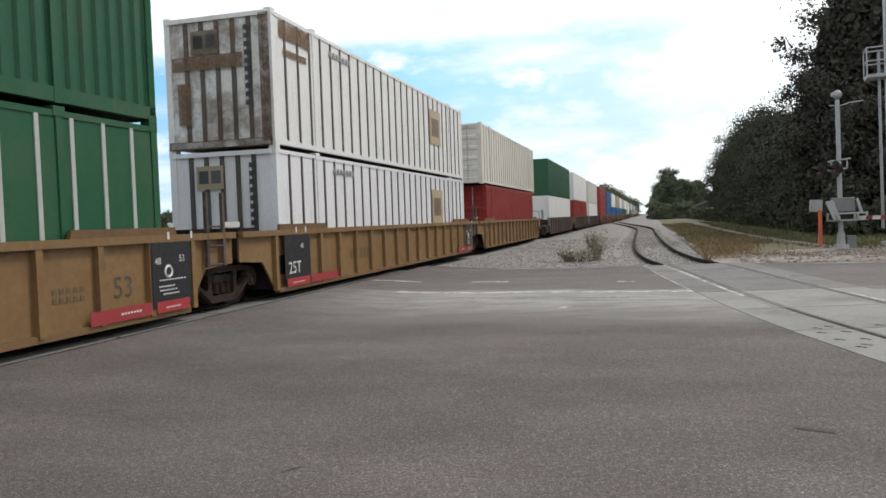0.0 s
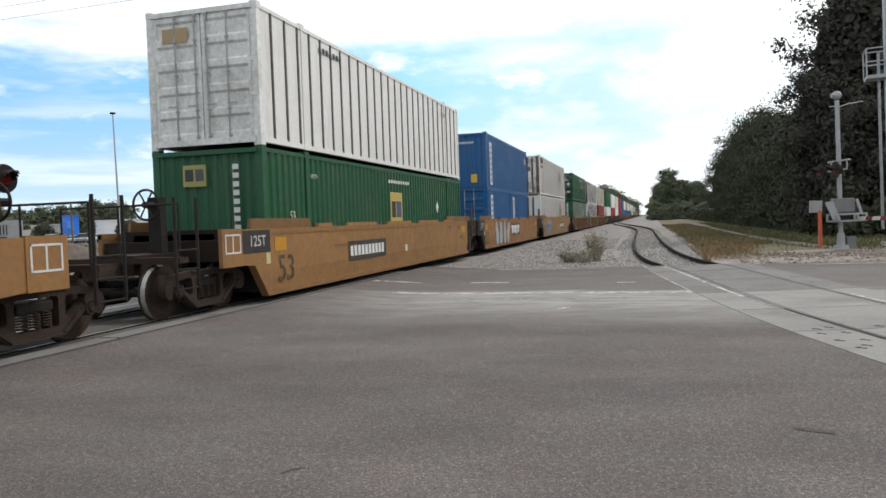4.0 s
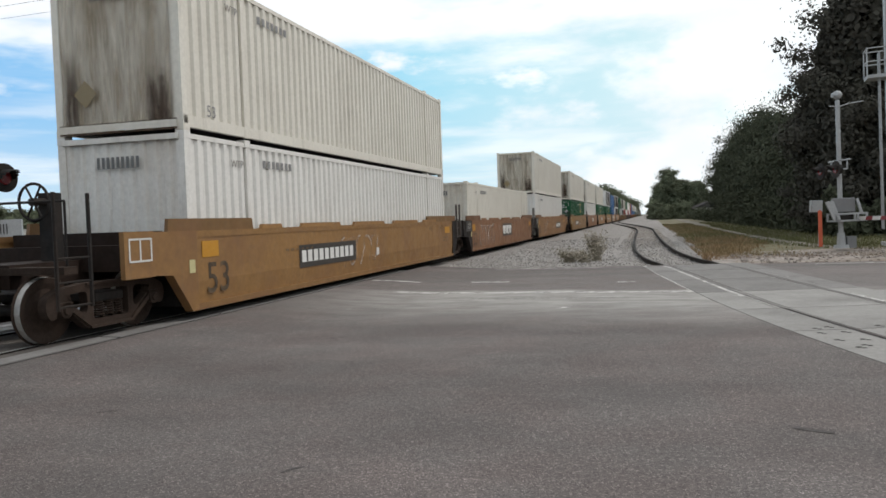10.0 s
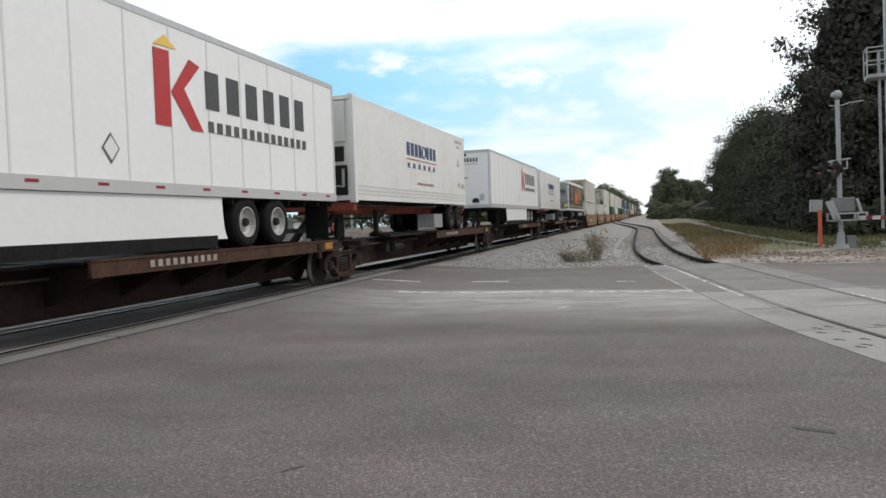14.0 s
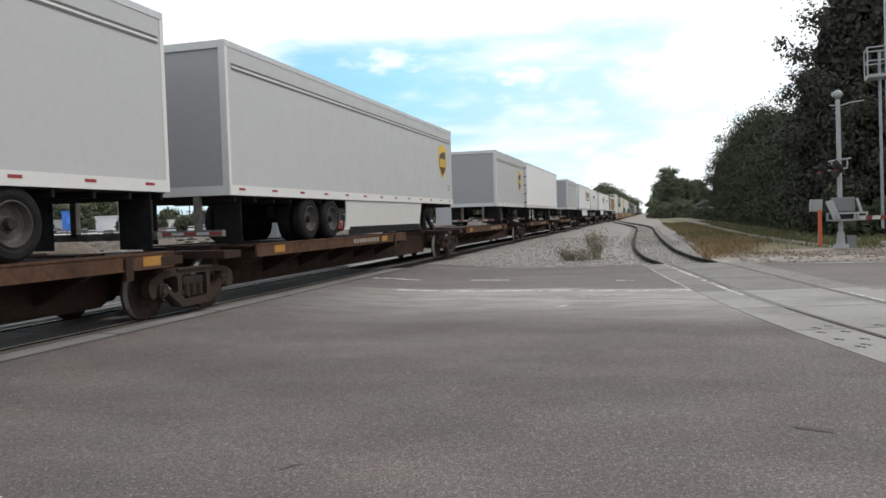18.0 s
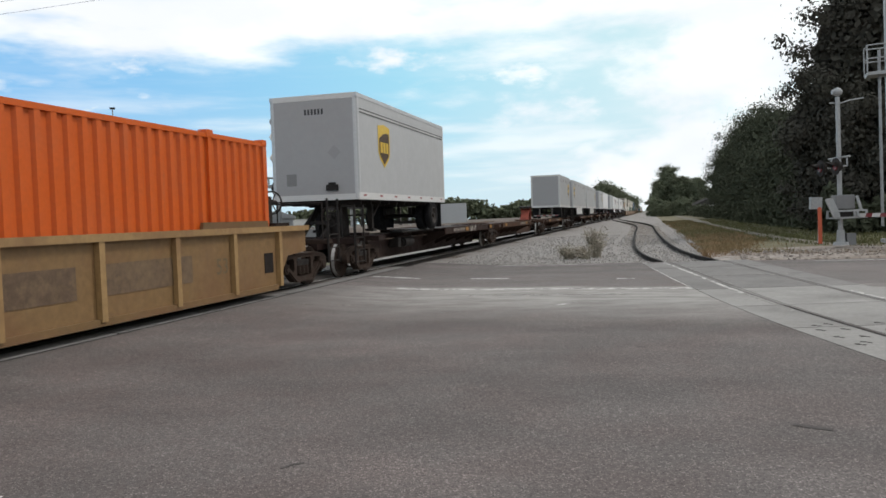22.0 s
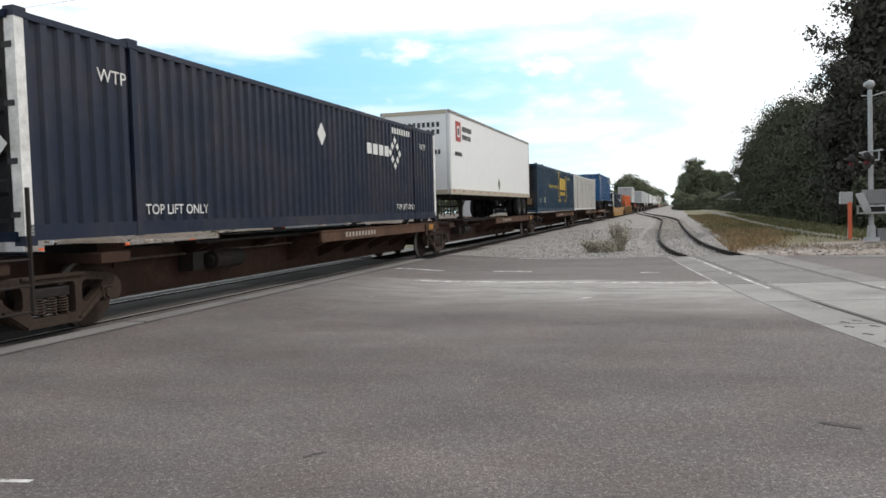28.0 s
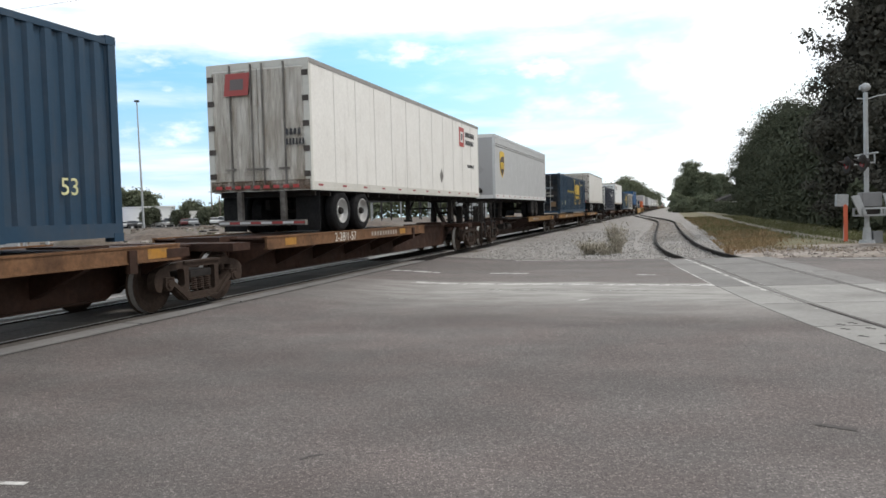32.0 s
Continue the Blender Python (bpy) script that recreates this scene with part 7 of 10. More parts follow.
def tan_car_marks(car, seed, panel_y=2.5, tag=True, wide=1.9, label_125=True):
    words(car, "53", 0.76, 1.446, -8.1, 0.40, (0.045, 0.03, 0.018))
    for y in (5.3, 6.6):
        words(car, "48", 0.17, 1.446, y, 1.2, (0.08, 0.055, 0.03))
        bars(car, 1.446, y + 0.3, y + 0.33, 1.14, 1.4, (0.08, 0.055, 0.03), "dark stencilled stroke")
    bars(car, 1.446, 7.0, 7.7, 0.86, 0.9, (0.12, 0.08, 0.04), "faint stencilled line", 6)
    bars(car, 1.446, 7.0, 7.7, 0.76, 0.8, (0.12, 0.08, 0.04), "faint stencilled line", 5)
    if label_125:
        bars(car, 1.464, -9.45, -8.42, 1.02, 1.46, (0.030, 0.027, 0.026), "dark plate on the car's end", name="plate")
        words(car, "125T", 0.30, 1.470, -9.22, 1.15, (0.5, 0.5, 0.48))
    bars(car, 1.446, -8.2, -7.7, 1.02, 1.30, SAFETY, "yellow reflective patch", name="patch")
    bars(car, 1.446, 7.3, 7.95, 1.04, 1.28, SAFETY, "yellow reflective patch", name="patch")
    bars(car, 1.466, -8.6, -8.44, 0.78, 1.0, (0.5, 0.46, 0.25), "pale yellow tag", name="tag")
    if tag:
        bars(car, 1.446, panel_y, panel_y + wide, 0.60, 1.26, (0.045, 0.04, 0.035), "black lettering panel", name="panel")
        w = wide * 0.20
        for i in range(3):
            y = panel_y + 0.05 * wide + i * wide * 0.32
            shape(car, [(y, 0.72), (y + w, 0.72), (y + w, 0.98), (y + w * 1.3, 0.98), (y + w * 1.3, 1.15), (y - w * 0.2, 1.15), (y - w * 0.2, 0.98), (y, 0.98)], 1.45, PALE, "white block of the company's emblem", material=WORN)
        for i in range(4):
            bars(car, 1.45, panel_y + 0.25 * wide, panel_y + 0.69 * wide, 0.775 + i * 0.05, 0.795 + i * 0.05, PALE, "thin white speed line of the emblem", 2, 0.45)
    else:
        bars(car, 1.446, panel_y, panel_y + wide, 0.58, 1.08, (0.045, 0.04, 0.035), "black number panel", name="panel")
        bars(car, 1.45, panel_y + 0.12, panel_y + wide - 0.12, 0.70, 0.96, PALE, "row of white number bars", 10, 0.3)
    bars(car, 1.446, -5.2, -3.8, 0.98, 1.03, (0.16, 0.1, 0.05), "faint stencilled line", 6)
    bars(car, 1.446, 0.1, 0.3, 0.62, 0.82, (0.6, 0.58, 0.55), "small white sticker", name="sticker")


def scrawl(car, y, z, w, h, seed, colour, thick, x=1.446):
    """Sprayed letters drawn as one looping stroke."""
    r = random.Random(seed)
    n = max(3, round(w / h * 1.5))
    path = []
    for k in range(n):
        cy, a0 = y + w * (k + 0.5) / n, r.uniform(0, 6.283)
        for i in range(14):
            a = a0 + (4.6 + r.random()) * i / 13 * (1 if k % 2 else -1)
            path.append((cy + w / n * 0.55 * math.cos(a) * (0.8 + 0.3 * math.sin(2.3 * a)), z + h / 2 + h * 0.48 * math.sin(a + 0.5 * math.cos(a))))
    bm = bmesh.new()
    prev = None
    for i, p in enumerate(path):
        a, b = Vector(path[max(0, i - 1)]), Vector(path[min(len(path) - 1, i + 1)])
        d = (b - a).normalized() if (b - a).length > 1e-5 else Vector((1, 0))
        m = Vector((-d.y, d.x)) * thick * (0.35 + 0.25 * math.sin(i * 0.7))
        row = [bm.verts.new((x + 0.00004 * i, p[0] + s * m.x, p[1] + s * m.y)) for s in (1, -1)]
        if prev and i % 14:
            bm.faces.new((prev[0], prev[1], row[1], row[0]))
        prev = row
    part("graffiti", bm, SPRAY, car, "faint sprayed scrawl", colour)


def graffiti(car, y, z, w, h, seed, fill, rim):
    """Sprayed bubble shapes: rounded strokes with a rim."""
    for layer, (col, grow) in enumerate(((rim, 0.06), (fill, 0.0))):
        rr = random.Random(seed)
        n = 4
        for k in range(n):
            bm = bmesh.new()
            cy = y + w * (k + 0.5) / n
            pts = []
            a0 = rr.uniform(0, 6.283)
            for i in range(18):
                a = 2 * math.pi * i / 18
                wob = 1 + 0.28 * math.sin(2 * a + a0) + 0.16 * math.sin(3 * a + a0 * 2)
                pts.append((cy + (w / n * 0.42 * wob + grow) * math.cos(a), z + h / 2 + (h * 0.42 * wob + grow) * math.sin(a)))
            slab(bm, pts, 1.446 + 0.003 * layer + 0.0008 * k, 1.448 + 0.003 * layer + 0.0008 * k)
            part("graffiti", bm, WORN, car, "sprayed graffiti", col)
    for k in range(7):
        bm = bmesh.new()
        a = y + w * rr.random() * 0.9
        b = z + h * rr.uniform(0.2, 0.8)
        slab(bm, [(a, b), (a + 0.05, b), (a + 0.05 + rr.uniform(-0.25, 0.35), b + rr.uniform(0.15, 0.4)), (a + rr.uniform(-0.25, 0.35), b + 0.3)], 1.4535, 1.455)
        part("graffiti", bm, WORN, car, "sprayed graffiti outline", rim)


cars = units([-11.65, -31.3, -51.2, -71.4], well_car, each={"colour": [(0.281, 0.152, 0.058), (0.257, 0.125, 0.043), (0.257, 0.134, 0.045)], "tank": [True, False, False]})
for i, (car, mid) in enumerate(cars):
    tan_car_marks(car, i, (1.82, -1.45, -4.4)[i], i == 1, (3.2, 2.7, 2.75)[i])
scrawl(cars[1][0], 8.42, 0.80, 0.34, 0.25, 21, (0.6, 0.6, 0.6), 0.03, 1.464)
graffiti(cars[0][0], -6.7, 0.2, 3.2, 1.15, 3, (0.085, 0.15, 0.23), (0.42, 0.45, 0.47))
graffiti(cars[1][0], -5.9, 0.2, 4.0, 1.15, 5, (0.36, 0.36, 0.35), (0.13, 0.22, 0.32))
c = stack(-29.8, (CAN53, "plate", WHITE, "wall", "white container with shadow-dark posts and a yellow emblem"), (CAN53, "plate", WHITE, "wall", "rust-stained white container with shadow-dark posts"))
plate_box(c[0])
plate_box(c[1], True, True)
lo1 = container(6.06, "corr", BLUE, "door", "short blue corrugated container in the well")
send(lo1, -48.0 + 3.03, FLOOR)
lo2 = container(6.06, "corr", BLUE, "door", "short blue corrugated container in the well")
send(lo2, -48.0 + 9.16, FLOOR)
up1 = container(CAN40, "corr", BLUE, "wall", "blue corrugated container with a white lettered strip")
send(up1, -48.0 + 6.095, FLOOR + 2.6)
for cc, L in ((lo1, 3.03), (lo2, 3.03), (up1, 6.095)):
    bars(cc, side_x, -L + 0.75, -L + 1.25, 0.35, 2.45, PALE, "white upright name strip", name="strip")
    bm = bmesh.new()
    for k in range(7):
        box(bm, side_x + 0.004, side_x + 0.008, -L + 0.88, -L + 1.12, 0.5 + k * 0.27, 0.66 + k * 0.27)
    part("marking", bm, DECAL, cc, "blue upright letter blocks", (0.05, 0.1, 0.25))
end_bars(up1, -6.11, 0.5, 0.8, 0.45, 0.85, GOLD, "yellow warning sticker")
end_bars(up1, -6.11, -0.6, 0.7, 2.35, 2.45, PALE, "row of white identity marks", 11)
bars(up1, side_x, 5.2, 5.5, 2.0, 2.4, PALE, "small white data lines")
c = stack(-69.6, (CAN53, "corr", GREEN, "wall", "green corrugated container with a yellow emblem"), (CAN53, "plate", WHITE, "door", "white ribbed container with a blocked-out emblem"))
green_box(c[0], False)
light_code(c[1], CAN53)
bars(c[1], side_x, 5.5, 6.3, 2.3, 2.45, (0.25, 0.22, 0.2), "row of dark identity marks", 3)
end_bars(c[1], -8.1, -0.9, -0.3, 2.2, 2.5, (0.36, 0.25, 0.13), "brown patch on the door", name="stain")

cars = units([-75.25, -95.2, -114.9, -134.7], well_car, each={"colour": [(0.257, 0.129, 0.043), (0.211, 0.090, 0.033), (0.226, 0.125, 0.041)], "tank": [True, False, False]})
for i, (car, mid) in enumerate(cars):
    tan_car_marks(car, 10 + i, (-1.2, -1.15, -4.93)[i], i != 2, (2.6, 2.55, 3.1)[i], i != 2)
scrawl(cars[2][0], 2.5, 0.5, 3.3, 0.7, 9, (0.60, 0.60, 0.58), 0.06)
scrawl(cars[2][0], -0.25, 0.2, 1.55, 0.72, 10, (0.56, 0.56, 0.54), 0.06)
c = stack(-93.5, (CAN53, "corr", GREEN, "wall", "green corrugated container with a yellow emblem"), (CAN53, "corr", CREAM, "wall", "grimy cream corrugated container on a green one"))
green_box(c[0], False)
cream_box(c[1])
c = stack(-113.1, (CAN53, "corr", (0.68, 0.67, 0.64), "wall", "off-white corrugated container in a well car"), (CAN53, "corr", CREAM, "wall", "grimy cream corrugated container with rust streaks"))
cream_box(c[0], True, 1)
cream_box(c[1])
c = stack(-133.1, (CAN53, "corr", GREEN, "door", "green corrugated container with doors and a yellow emblem"), (CAN53, "corr", CREAM, "door", "cream corrugated container with rust-stained doors"))
green_box(c[0], True)
cream_box(c[1], False, 1)

cars = units([-138.45, -158.3, -178.2, -198.3], well_car, each={"colour": [(0.234, 0.117, 0.041), (0.195, 0.090, 0.039), (0.242, 0.129, 0.043)], "tank": [True, False, False]})
for i, (car, mid) in enumerate(cars):
    tan_car_marks(car, 20 + i, (1.74, -1.41, -4.6)[i], i == 1, (3.1, 2.6, 3.2)[i], i != 2)
scrawl(cars[1][0], -6.9, 0.30, 3.4, 0.95, 13, (0.34, 0.25, 0.18), 0.17)
scrawl(cars[1][0], -2.9, 0.75, 1.2, 0.42, 16, (0.55, 0.52, 0.48), 0.035)
scrawl(cars[2][0], -2.4, 0.42, 2.6, 0.78, 14, (0.40, 0.31, 0.23), 0.07)
scrawl(cars[0][0], -5.6, 0.4, 3.0, 0.8, 15, (0.38, 0.28, 0.18), 0.07)
c = stack(-157.0, (CAN53, "corr", (0.68, 0.67, 0.64), "wall", "off-white corrugated container in a well car"), (CAN53, "corr", CREAM, "wall", "grimy cream corrugated container with rust streaks"))
cream_box(c[0], True, 1)
cream_box(c[1])
c = stack(-176.65, (CAN53, "corr", CREAM, "wall", "cream corrugated container riding alone in a well"))
cream_box(c[0], True, 1)
c = stack(-196.6, (CAN53, "corr", (0.68, 0.67, 0.64), "wall", "off-white corrugated container in a well car"), (CAN53, "corr", CREAM, "wall", "grimy cream corrugated container with rust streaks"))
cream_box(c[0], True, 1)
cream_box(c[1])


# ---- trailers on spine cars ----
def spines(joints, ends, paints=None, **opts):
    each = {"hitch_end": ends}
    if paints:
        each["colour"], each["edge"] = [p[0] for p in paints], [p[1] for p in paints]
    made = units(joints, spine_car, each=each, **opts)
    for car, mid in made:
        e = ends[made.index((car, mid))]
        y = -1.9 if e > 0 else 0.3
        bars(car, 1.336, y, y + 1.9, 0.93, 1.04, (0.32, 0.29, 0.26), "row of worn white number bars", 10, 0.45, material=WORN)
        if e < 0 and joints[0] == -383.0:
            bars(car, 1.336, 2.3, 2.75, 0.91, 1.06, (0.34, 0.16, 0.02), "faded yellow reflective patch", name="reflector", material=WORN)
        if mid < -420 and (e > 0 or joints[0] > -400):
            words(car, "2-28/1-57", 0.31, 1.336, 3.0 if e < 0 else -4.1, 0.88, (0.60, 0.58, 0.54))
    return made


def on_chassis(c, length, colour, wheel_end, alloy=False, z=2.07):
    for o in c.children:
        o.matrix_basis = pose(0, 0, z) @ o.matrix_basis
    chassis(c, length, colour, wheel_end, alloy=alloy)
    return c


def shield(t, y, z, h):
    """A parcel firm's shield as plain shapes."""
    w = h * 0.82
    out = [(y, z + h), (y, z + h * 0.38), (y + w * 0.12, z + h * 0.22), (y + w * 0.5, z), (y + w * 0.88, z + h * 0.22), (y + w, z + h * 0.38), (y + w, z + h), (y + w * 0.5, z + h * 1.06)]
    shape(t, out, side_x, GOLD, "gold rim of a shield emblem")
    k = 0.07 * h
    inn = [(y + k, z + h * 0.70), (y + k, z + h * 0.4), (y + w * 0.17, z + h * 0.27), (y + w * 0.5, z + k * 1.2), (y + w * 0.83, z + h * 0.27), (y + w - k, z + h * 0.4), (y + w - k, z + h * 0.84), (y + w * 0.72, z + h * 0.86), (y + w * 0.4, z + h * 0.82)]
    shape(t, inn, side_x + 0.004, (0.055, 0.03, 0.015), "dark brown field of a shield emblem")
    for i in range(3):
        a = y + w * (0.17 + 0.24 * i)
        shape(t, [(a, z + h * 0.36), (a + w * 0.18, z + h * 0.36), (a + w * 0.18, z + h * 0.62), (a, z + h * 0.62)], side_x + 0.008, GOLD, "gold block on the shield")


# darker sill colour here: the shade under the trailers is put into it
spines([-203.3, -219.8, -237.2, -254.6, -272.6, -289.2], (1, -1, -1, -1, -1), colour=(0.026, 0.015, 0.012), edge=(0.066, 0.036, 0.023))
spines([-292.9, -310.0, -327.4, -344.8, -362.1, -379.0], (1, 1, 1, 1, -1), colour=(0.038, 0.021, 0.015))
empties = spines([-383.0, -401.0, -419.5, -437.1], (1, 1, -1), paints=[((0.062, 0.036, 0.025), (0.082, 0.043, 0.026))] * 2 + [((0.024, 0.014, 0.012), (0.034, 0.019, 0.015))])
plate_hitch(empties[1][0], 8.15, (0.22, 0.055, 0.038))
spines([-488.3, -504.9, -522.2, -539.5, -556.8, -573.1], (1, 0, 0, -1, 0), edge=(0.095, 0.052, 0.033))
spines([-577.2, -595.1, -613.6, -631.3], (1, 2, -1), edge=(0.22, 0.125, 0.05), shelf_end=2.75, colour=(0.034, 0.02, 0.016), label="worn yellow and brown spine car for trailers")
spines([-635.0, -652.8, -670.6, -688.0], (1, 0, 0), edge=(0.15, 0.08, 0.042))


def furniture_trailer():
    t = trailer(CAN53, (0.022, 0.022, 0.024), 1, "doors", "black furniture trailer with an orange triangle and bare metal doors", trim=(0.72, 0.72, 0.70), roof_band=(0.74, 0.74, 0.72), end_colour=(0.30, 0.30, 0.295), alloy=False, dirty=True, door_skin=MIRROR, wheel_at=2.2)
    z = 2.07
    gold, pale_gold = (0.36, 0.25, 0.09), (0.44, 0.37, 0.20)
    bars(t, side_x, -8.0, 8.0, 4.70, 4.85, (0.74, 0.74, 0.72), "white band below the roof", name="stripe")
    for a, b in ((-7.9, -6.3), (-3.55, 7.95)):
        bars(t, side_x, a, b, 2.43, 2.58, gold, "gold stripe along the side", name="stripe")
    bars(t, side_x, -6.2, -3.68, 2.45, 2.70, (0.38, 0.37, 0.33), "row of silver letter bars", 10, 0.3)
    bars(t, side_x, -5.5, -4.2, 2.34, 2.37, (0.3, 0.3, 0.27), "thin row of lettering", 12)
    for k in range(5):
        cy, cz = -5.67 + 0.34 * k, 2.86
        pts = [(cy + (0.10 if i % 2 == 0 else 0.042) * math.sin(i * math.pi / 5), cz + (0.10 if i % 2 == 0 else 0.042) * math.cos(i * math.pi / 5)) for i in range(10)]
        shape(t, pts, side_x, (0.34, 0.37, 0.27), "small pale star", "star")
    tri = [(-2.34, 2.88), (-0.65, 4.50), (0.95, 2.88), (-0.01, 2.88), (-0.58, 3.36), (-1.15, 2.88)]
    shape(t, [(-2.52, 2.80), (-0.65, 4.66), (1.10, 2.80), (-0.04, 2.80), (-0.58, 3.25), (-1.10, 2.80)], side_x, gold, "gold edge of the triangular emblem")
    shape(t, tri, side_x + 0.004, (0.80, 0.13, 0.025), "orange triangular emblem")
    for i in range(6):
        y = 0.72 + i * 0.76
        slope = 0.22 if i == 0 else 0.0
        shape(t, [(y, 3.2), (y + 0.60, 3.2), (y + 0.60 - slope, 4.50), (y + slope, 4.50)], side_x + 0.008, gold, "gold block letter shape")
    bars(t, side_x, 1.1, 4.95, 2.86, 3.0, pale_gold, "row of small gold bars", 18)
    # globe in a wreath over a ribbon
    cy, cz = -4.87, 3.92
    bm = bmesh.new()
    ring(bm, (side_x, cy, cz), 0.70, 0.022, "x", 32, 4)
    part("emblem", bm, DECAL, t, "gold ring round the globe", gold)
    for pts in ([(-0.52, 0.42), (-0.12, 0.5), (-0.10, 0.3), (-0.26, 0.18), (-0.2, 0.02), (-0.36, -0.42), (-0.44, 0.02), (-0.58, 0.2)],
                [(0.02, 0.45), (0.30, 0.52), (0.58, 0.34), (0.54, 0.12), (0.36, 0.06), (0.26, -0.34), (0.10, -0.05), (0.0, 0.14)], [(0.46, -0.18), (0.60, -0.12), (0.56, -0.3), (0.46, -0.32)], [(-0.35, -0.5), (0.35, -0.5), (0.22, -0.64), (-0.22, -0.64)]):
        shape(t, [(cy + a, cz + b) for a, b in pts], side_x, gold, "gold land on the globe")
    for side in (-1, 1):
        for k in range(9):
            a = math.radians(-62 + 15 * k)
            ly, lz = cy + side * 1.18 * math.cos(a), cz + 0.86 * math.sin(a)
            for turn in (-0.7, 0.7):
                d = a + math.pi / 2 + turn
                u, v = side * math.cos(d) * 0.19, math.sin(d) * 0.16
                shape(t, [(ly, lz), (ly + u * 0.5 - v * 0.3, lz + v * 0.5 + u * 0.3), (ly + u, lz + v), (ly + u * 0.5 + v * 0.3, lz + v * 0.5 - u * 0.3)], side_x, pale_gold, "gold leaf of a wreath", "leaf")
    rib = [(cy + 0.98 * math.sin(math.radians(a)), cz - 0.88 * math.cos(math.radians(a))) for a in range(-50, 51, 10)] + [(cy + 0.80 * math.sin(math.radians(a)), cz - 0.70 * math.cos(math.radians(a))) for a in range(50, -51, -10)]
    shape(t, rib, side_x + 0.004, gold, "gold ribbon below the globe")
    ye = -CAN53 / 2 - 0.06
    end_shape(t, [(-0.95, z + 1.55), (-0.55, z + 2.1), (-0.12, z + 1.55), (-0.45, z + 1.62), (-0.6, z + 1.55)], ye, (0.75, 0.13, 0.05), "orange triangular emblem")
    end_bars(t, ye, 0.12, 1.0, z + 1.75, z + 2.05, PRINT, "row of black block letters", 6)
    end_bars(t, ye, -0.85, -0.2, z + 0.55, z + 0.75, (0.2, 0.2, 0.2), "row of dark number bars", 5)
    end_bars(t, ye, 0.9, 1.08, z + 0.35, z + 0.6, (0.75, 0.7, 0.12), "yellow sticker")
    return t


send(furniture_trailer(), -209.25)


def reefer(label):
    c = on_chassis(container(CAN40, "smooth", (0.70, 0.70, 0.68), "wall", label), CAN40, (0.24, 0.06, 0.04), 1)
    z = 2.07
    for i in range(3):
        bars(c, side_x - 0.003, -5.9, 5.9, z + 0.2 + 0.11 * i, z + 0.25 + 0.11 * i, (0.55, 0.55, 0.53), "pressed ridge along the foot of the wall", name="ridge")
    for i in range(8):
        if i == 4:
            continue
        bars(c, side_x, -1.65 + i * 0.43, -1.65 + i * 0.43 + 0.32, z + 1.6, z + 2.03, (0.05, 0.07, 0.16), "dark blue block letter shape")
    bm = bmesh.new()
    ring(bm, (side_x, 0.22, z + 1.81), 0.19, 0.03, "x", 20, 4)
    part("emblem", bm, DECAL, c, "dark blue round emblem", (0.05, 0.07, 0.16))
    bars(c, side_x, -1.6, 1.9, z + 1.2, z + 1.36, (0.12, 0.12, 0.2), "row of dark letter bars", 6, 0.6)
    bars(c, side_x, -1.7, 1.8, z + 1.47, z + 1.5, (0.4, 0.08, 0.1), "thin red line", name="stripe")
    bars(c, side_x, -0.6, 1.4, z + 0.66, z + 0.74, (0.3, 0.15, 0.1), "line of small lettering", 14)
    shape(c, [(4.78, z + 1.62), (5.16, z + 1.62), (4.97, z + 1.92)], side_x, (0.10, 0.09, 0.09), "dark triangular warning sign")
    shape(c, [(4.85, z + 1.66), (5.09, z + 1.66), (4.97, z + 1.86)], side_x + 0.004, (0.60, 0.60, 0.58), "white field of the warning sign")
    bars(c, side_x, 4.95, 5.12, z + 0.78, z + 0.95, (0.22, 0.22, 0.21), "small grey data sticker")
    bars(c, side_x, 5.45, 5.85, z + 0.72, z + 0.92, (0.42, 0.38, 0.27), "faded yellow data sticker")
    bars(c, side_x, 4.55, 5.7, z + 2.56, z + 2.66, (0.30, 0.30, 0.30), "row of grey identity marks", 8)
    bars(c, side_x, 4.85, 5.3, z + 2.36, z + 2.44, (0.30, 0.30, 0.30), "row of grey identity marks", 4)
    # cooling unit at the end that faces backwards
    ye = -CAN40 / 2
    # machine bay as a flat dark box, its recess shade given by colour
    bm = bmesh.new()
    box(bm, -1.08, 1.08, ye - 0.02, ye + 0.03, z + 0.2, z + 1.0)
    part("machine_bay", bm, DARK, c, "dark sheet for the shaded machine bay of a cooling unit")
    bm = bmesh.new()
    box(bm, -1.06, 1.06, ye - 0.05, ye, z + 1.62, z + 2.7)
    part("cooling_panel", bevelled(bm, 0.02), CLEAN, c, "white cover of a cooling unit", (0.6, 0.6, 0.58))
    bm = bmesh.new()
    box(bm, -1.06, 0.28, ye - 0.05, ye, z + 1.06, z + 1.56)
    part("control_cover", bevelled(bm, 0.02), CLEAN, c, "white control cover of a cooling unit", (0.5, 0.5, 0.48))
    bm = bmesh.new()
    box(bm, 0.36, 1.0, ye - 0.03, ye + 0.01, z + 1.1, z + 1.5)
    part("control_box", bm, DARK, c, "dark control box of a cooling unit")
    bm = bmesh.new()
    rod(bm, (-0.15, ye - 0.05, z + 0.2), (-0.15, ye - 0.05, z + 1.0), 0.03, seg=7)
    rod(bm, (-0.15, ye - 0.05, z + 0.55), (0.98, ye - 0.05, z + 0.42), 0.025, seg=7)
    rod(bm, (0.98, ye - 0.05, z + 0.42), (0.98, ye - 0.05, z + 0.9), 0.04, seg=7)
    part("pipe", bm, GALV, c, "grey pipes in the machine bay")
    bm = bmesh.new()
    for x in (-0.62, 0.45):
        ring(bm, (x, ye - 0.03, z + 0.72), 0.27, 0.03, "y", 18, 5)
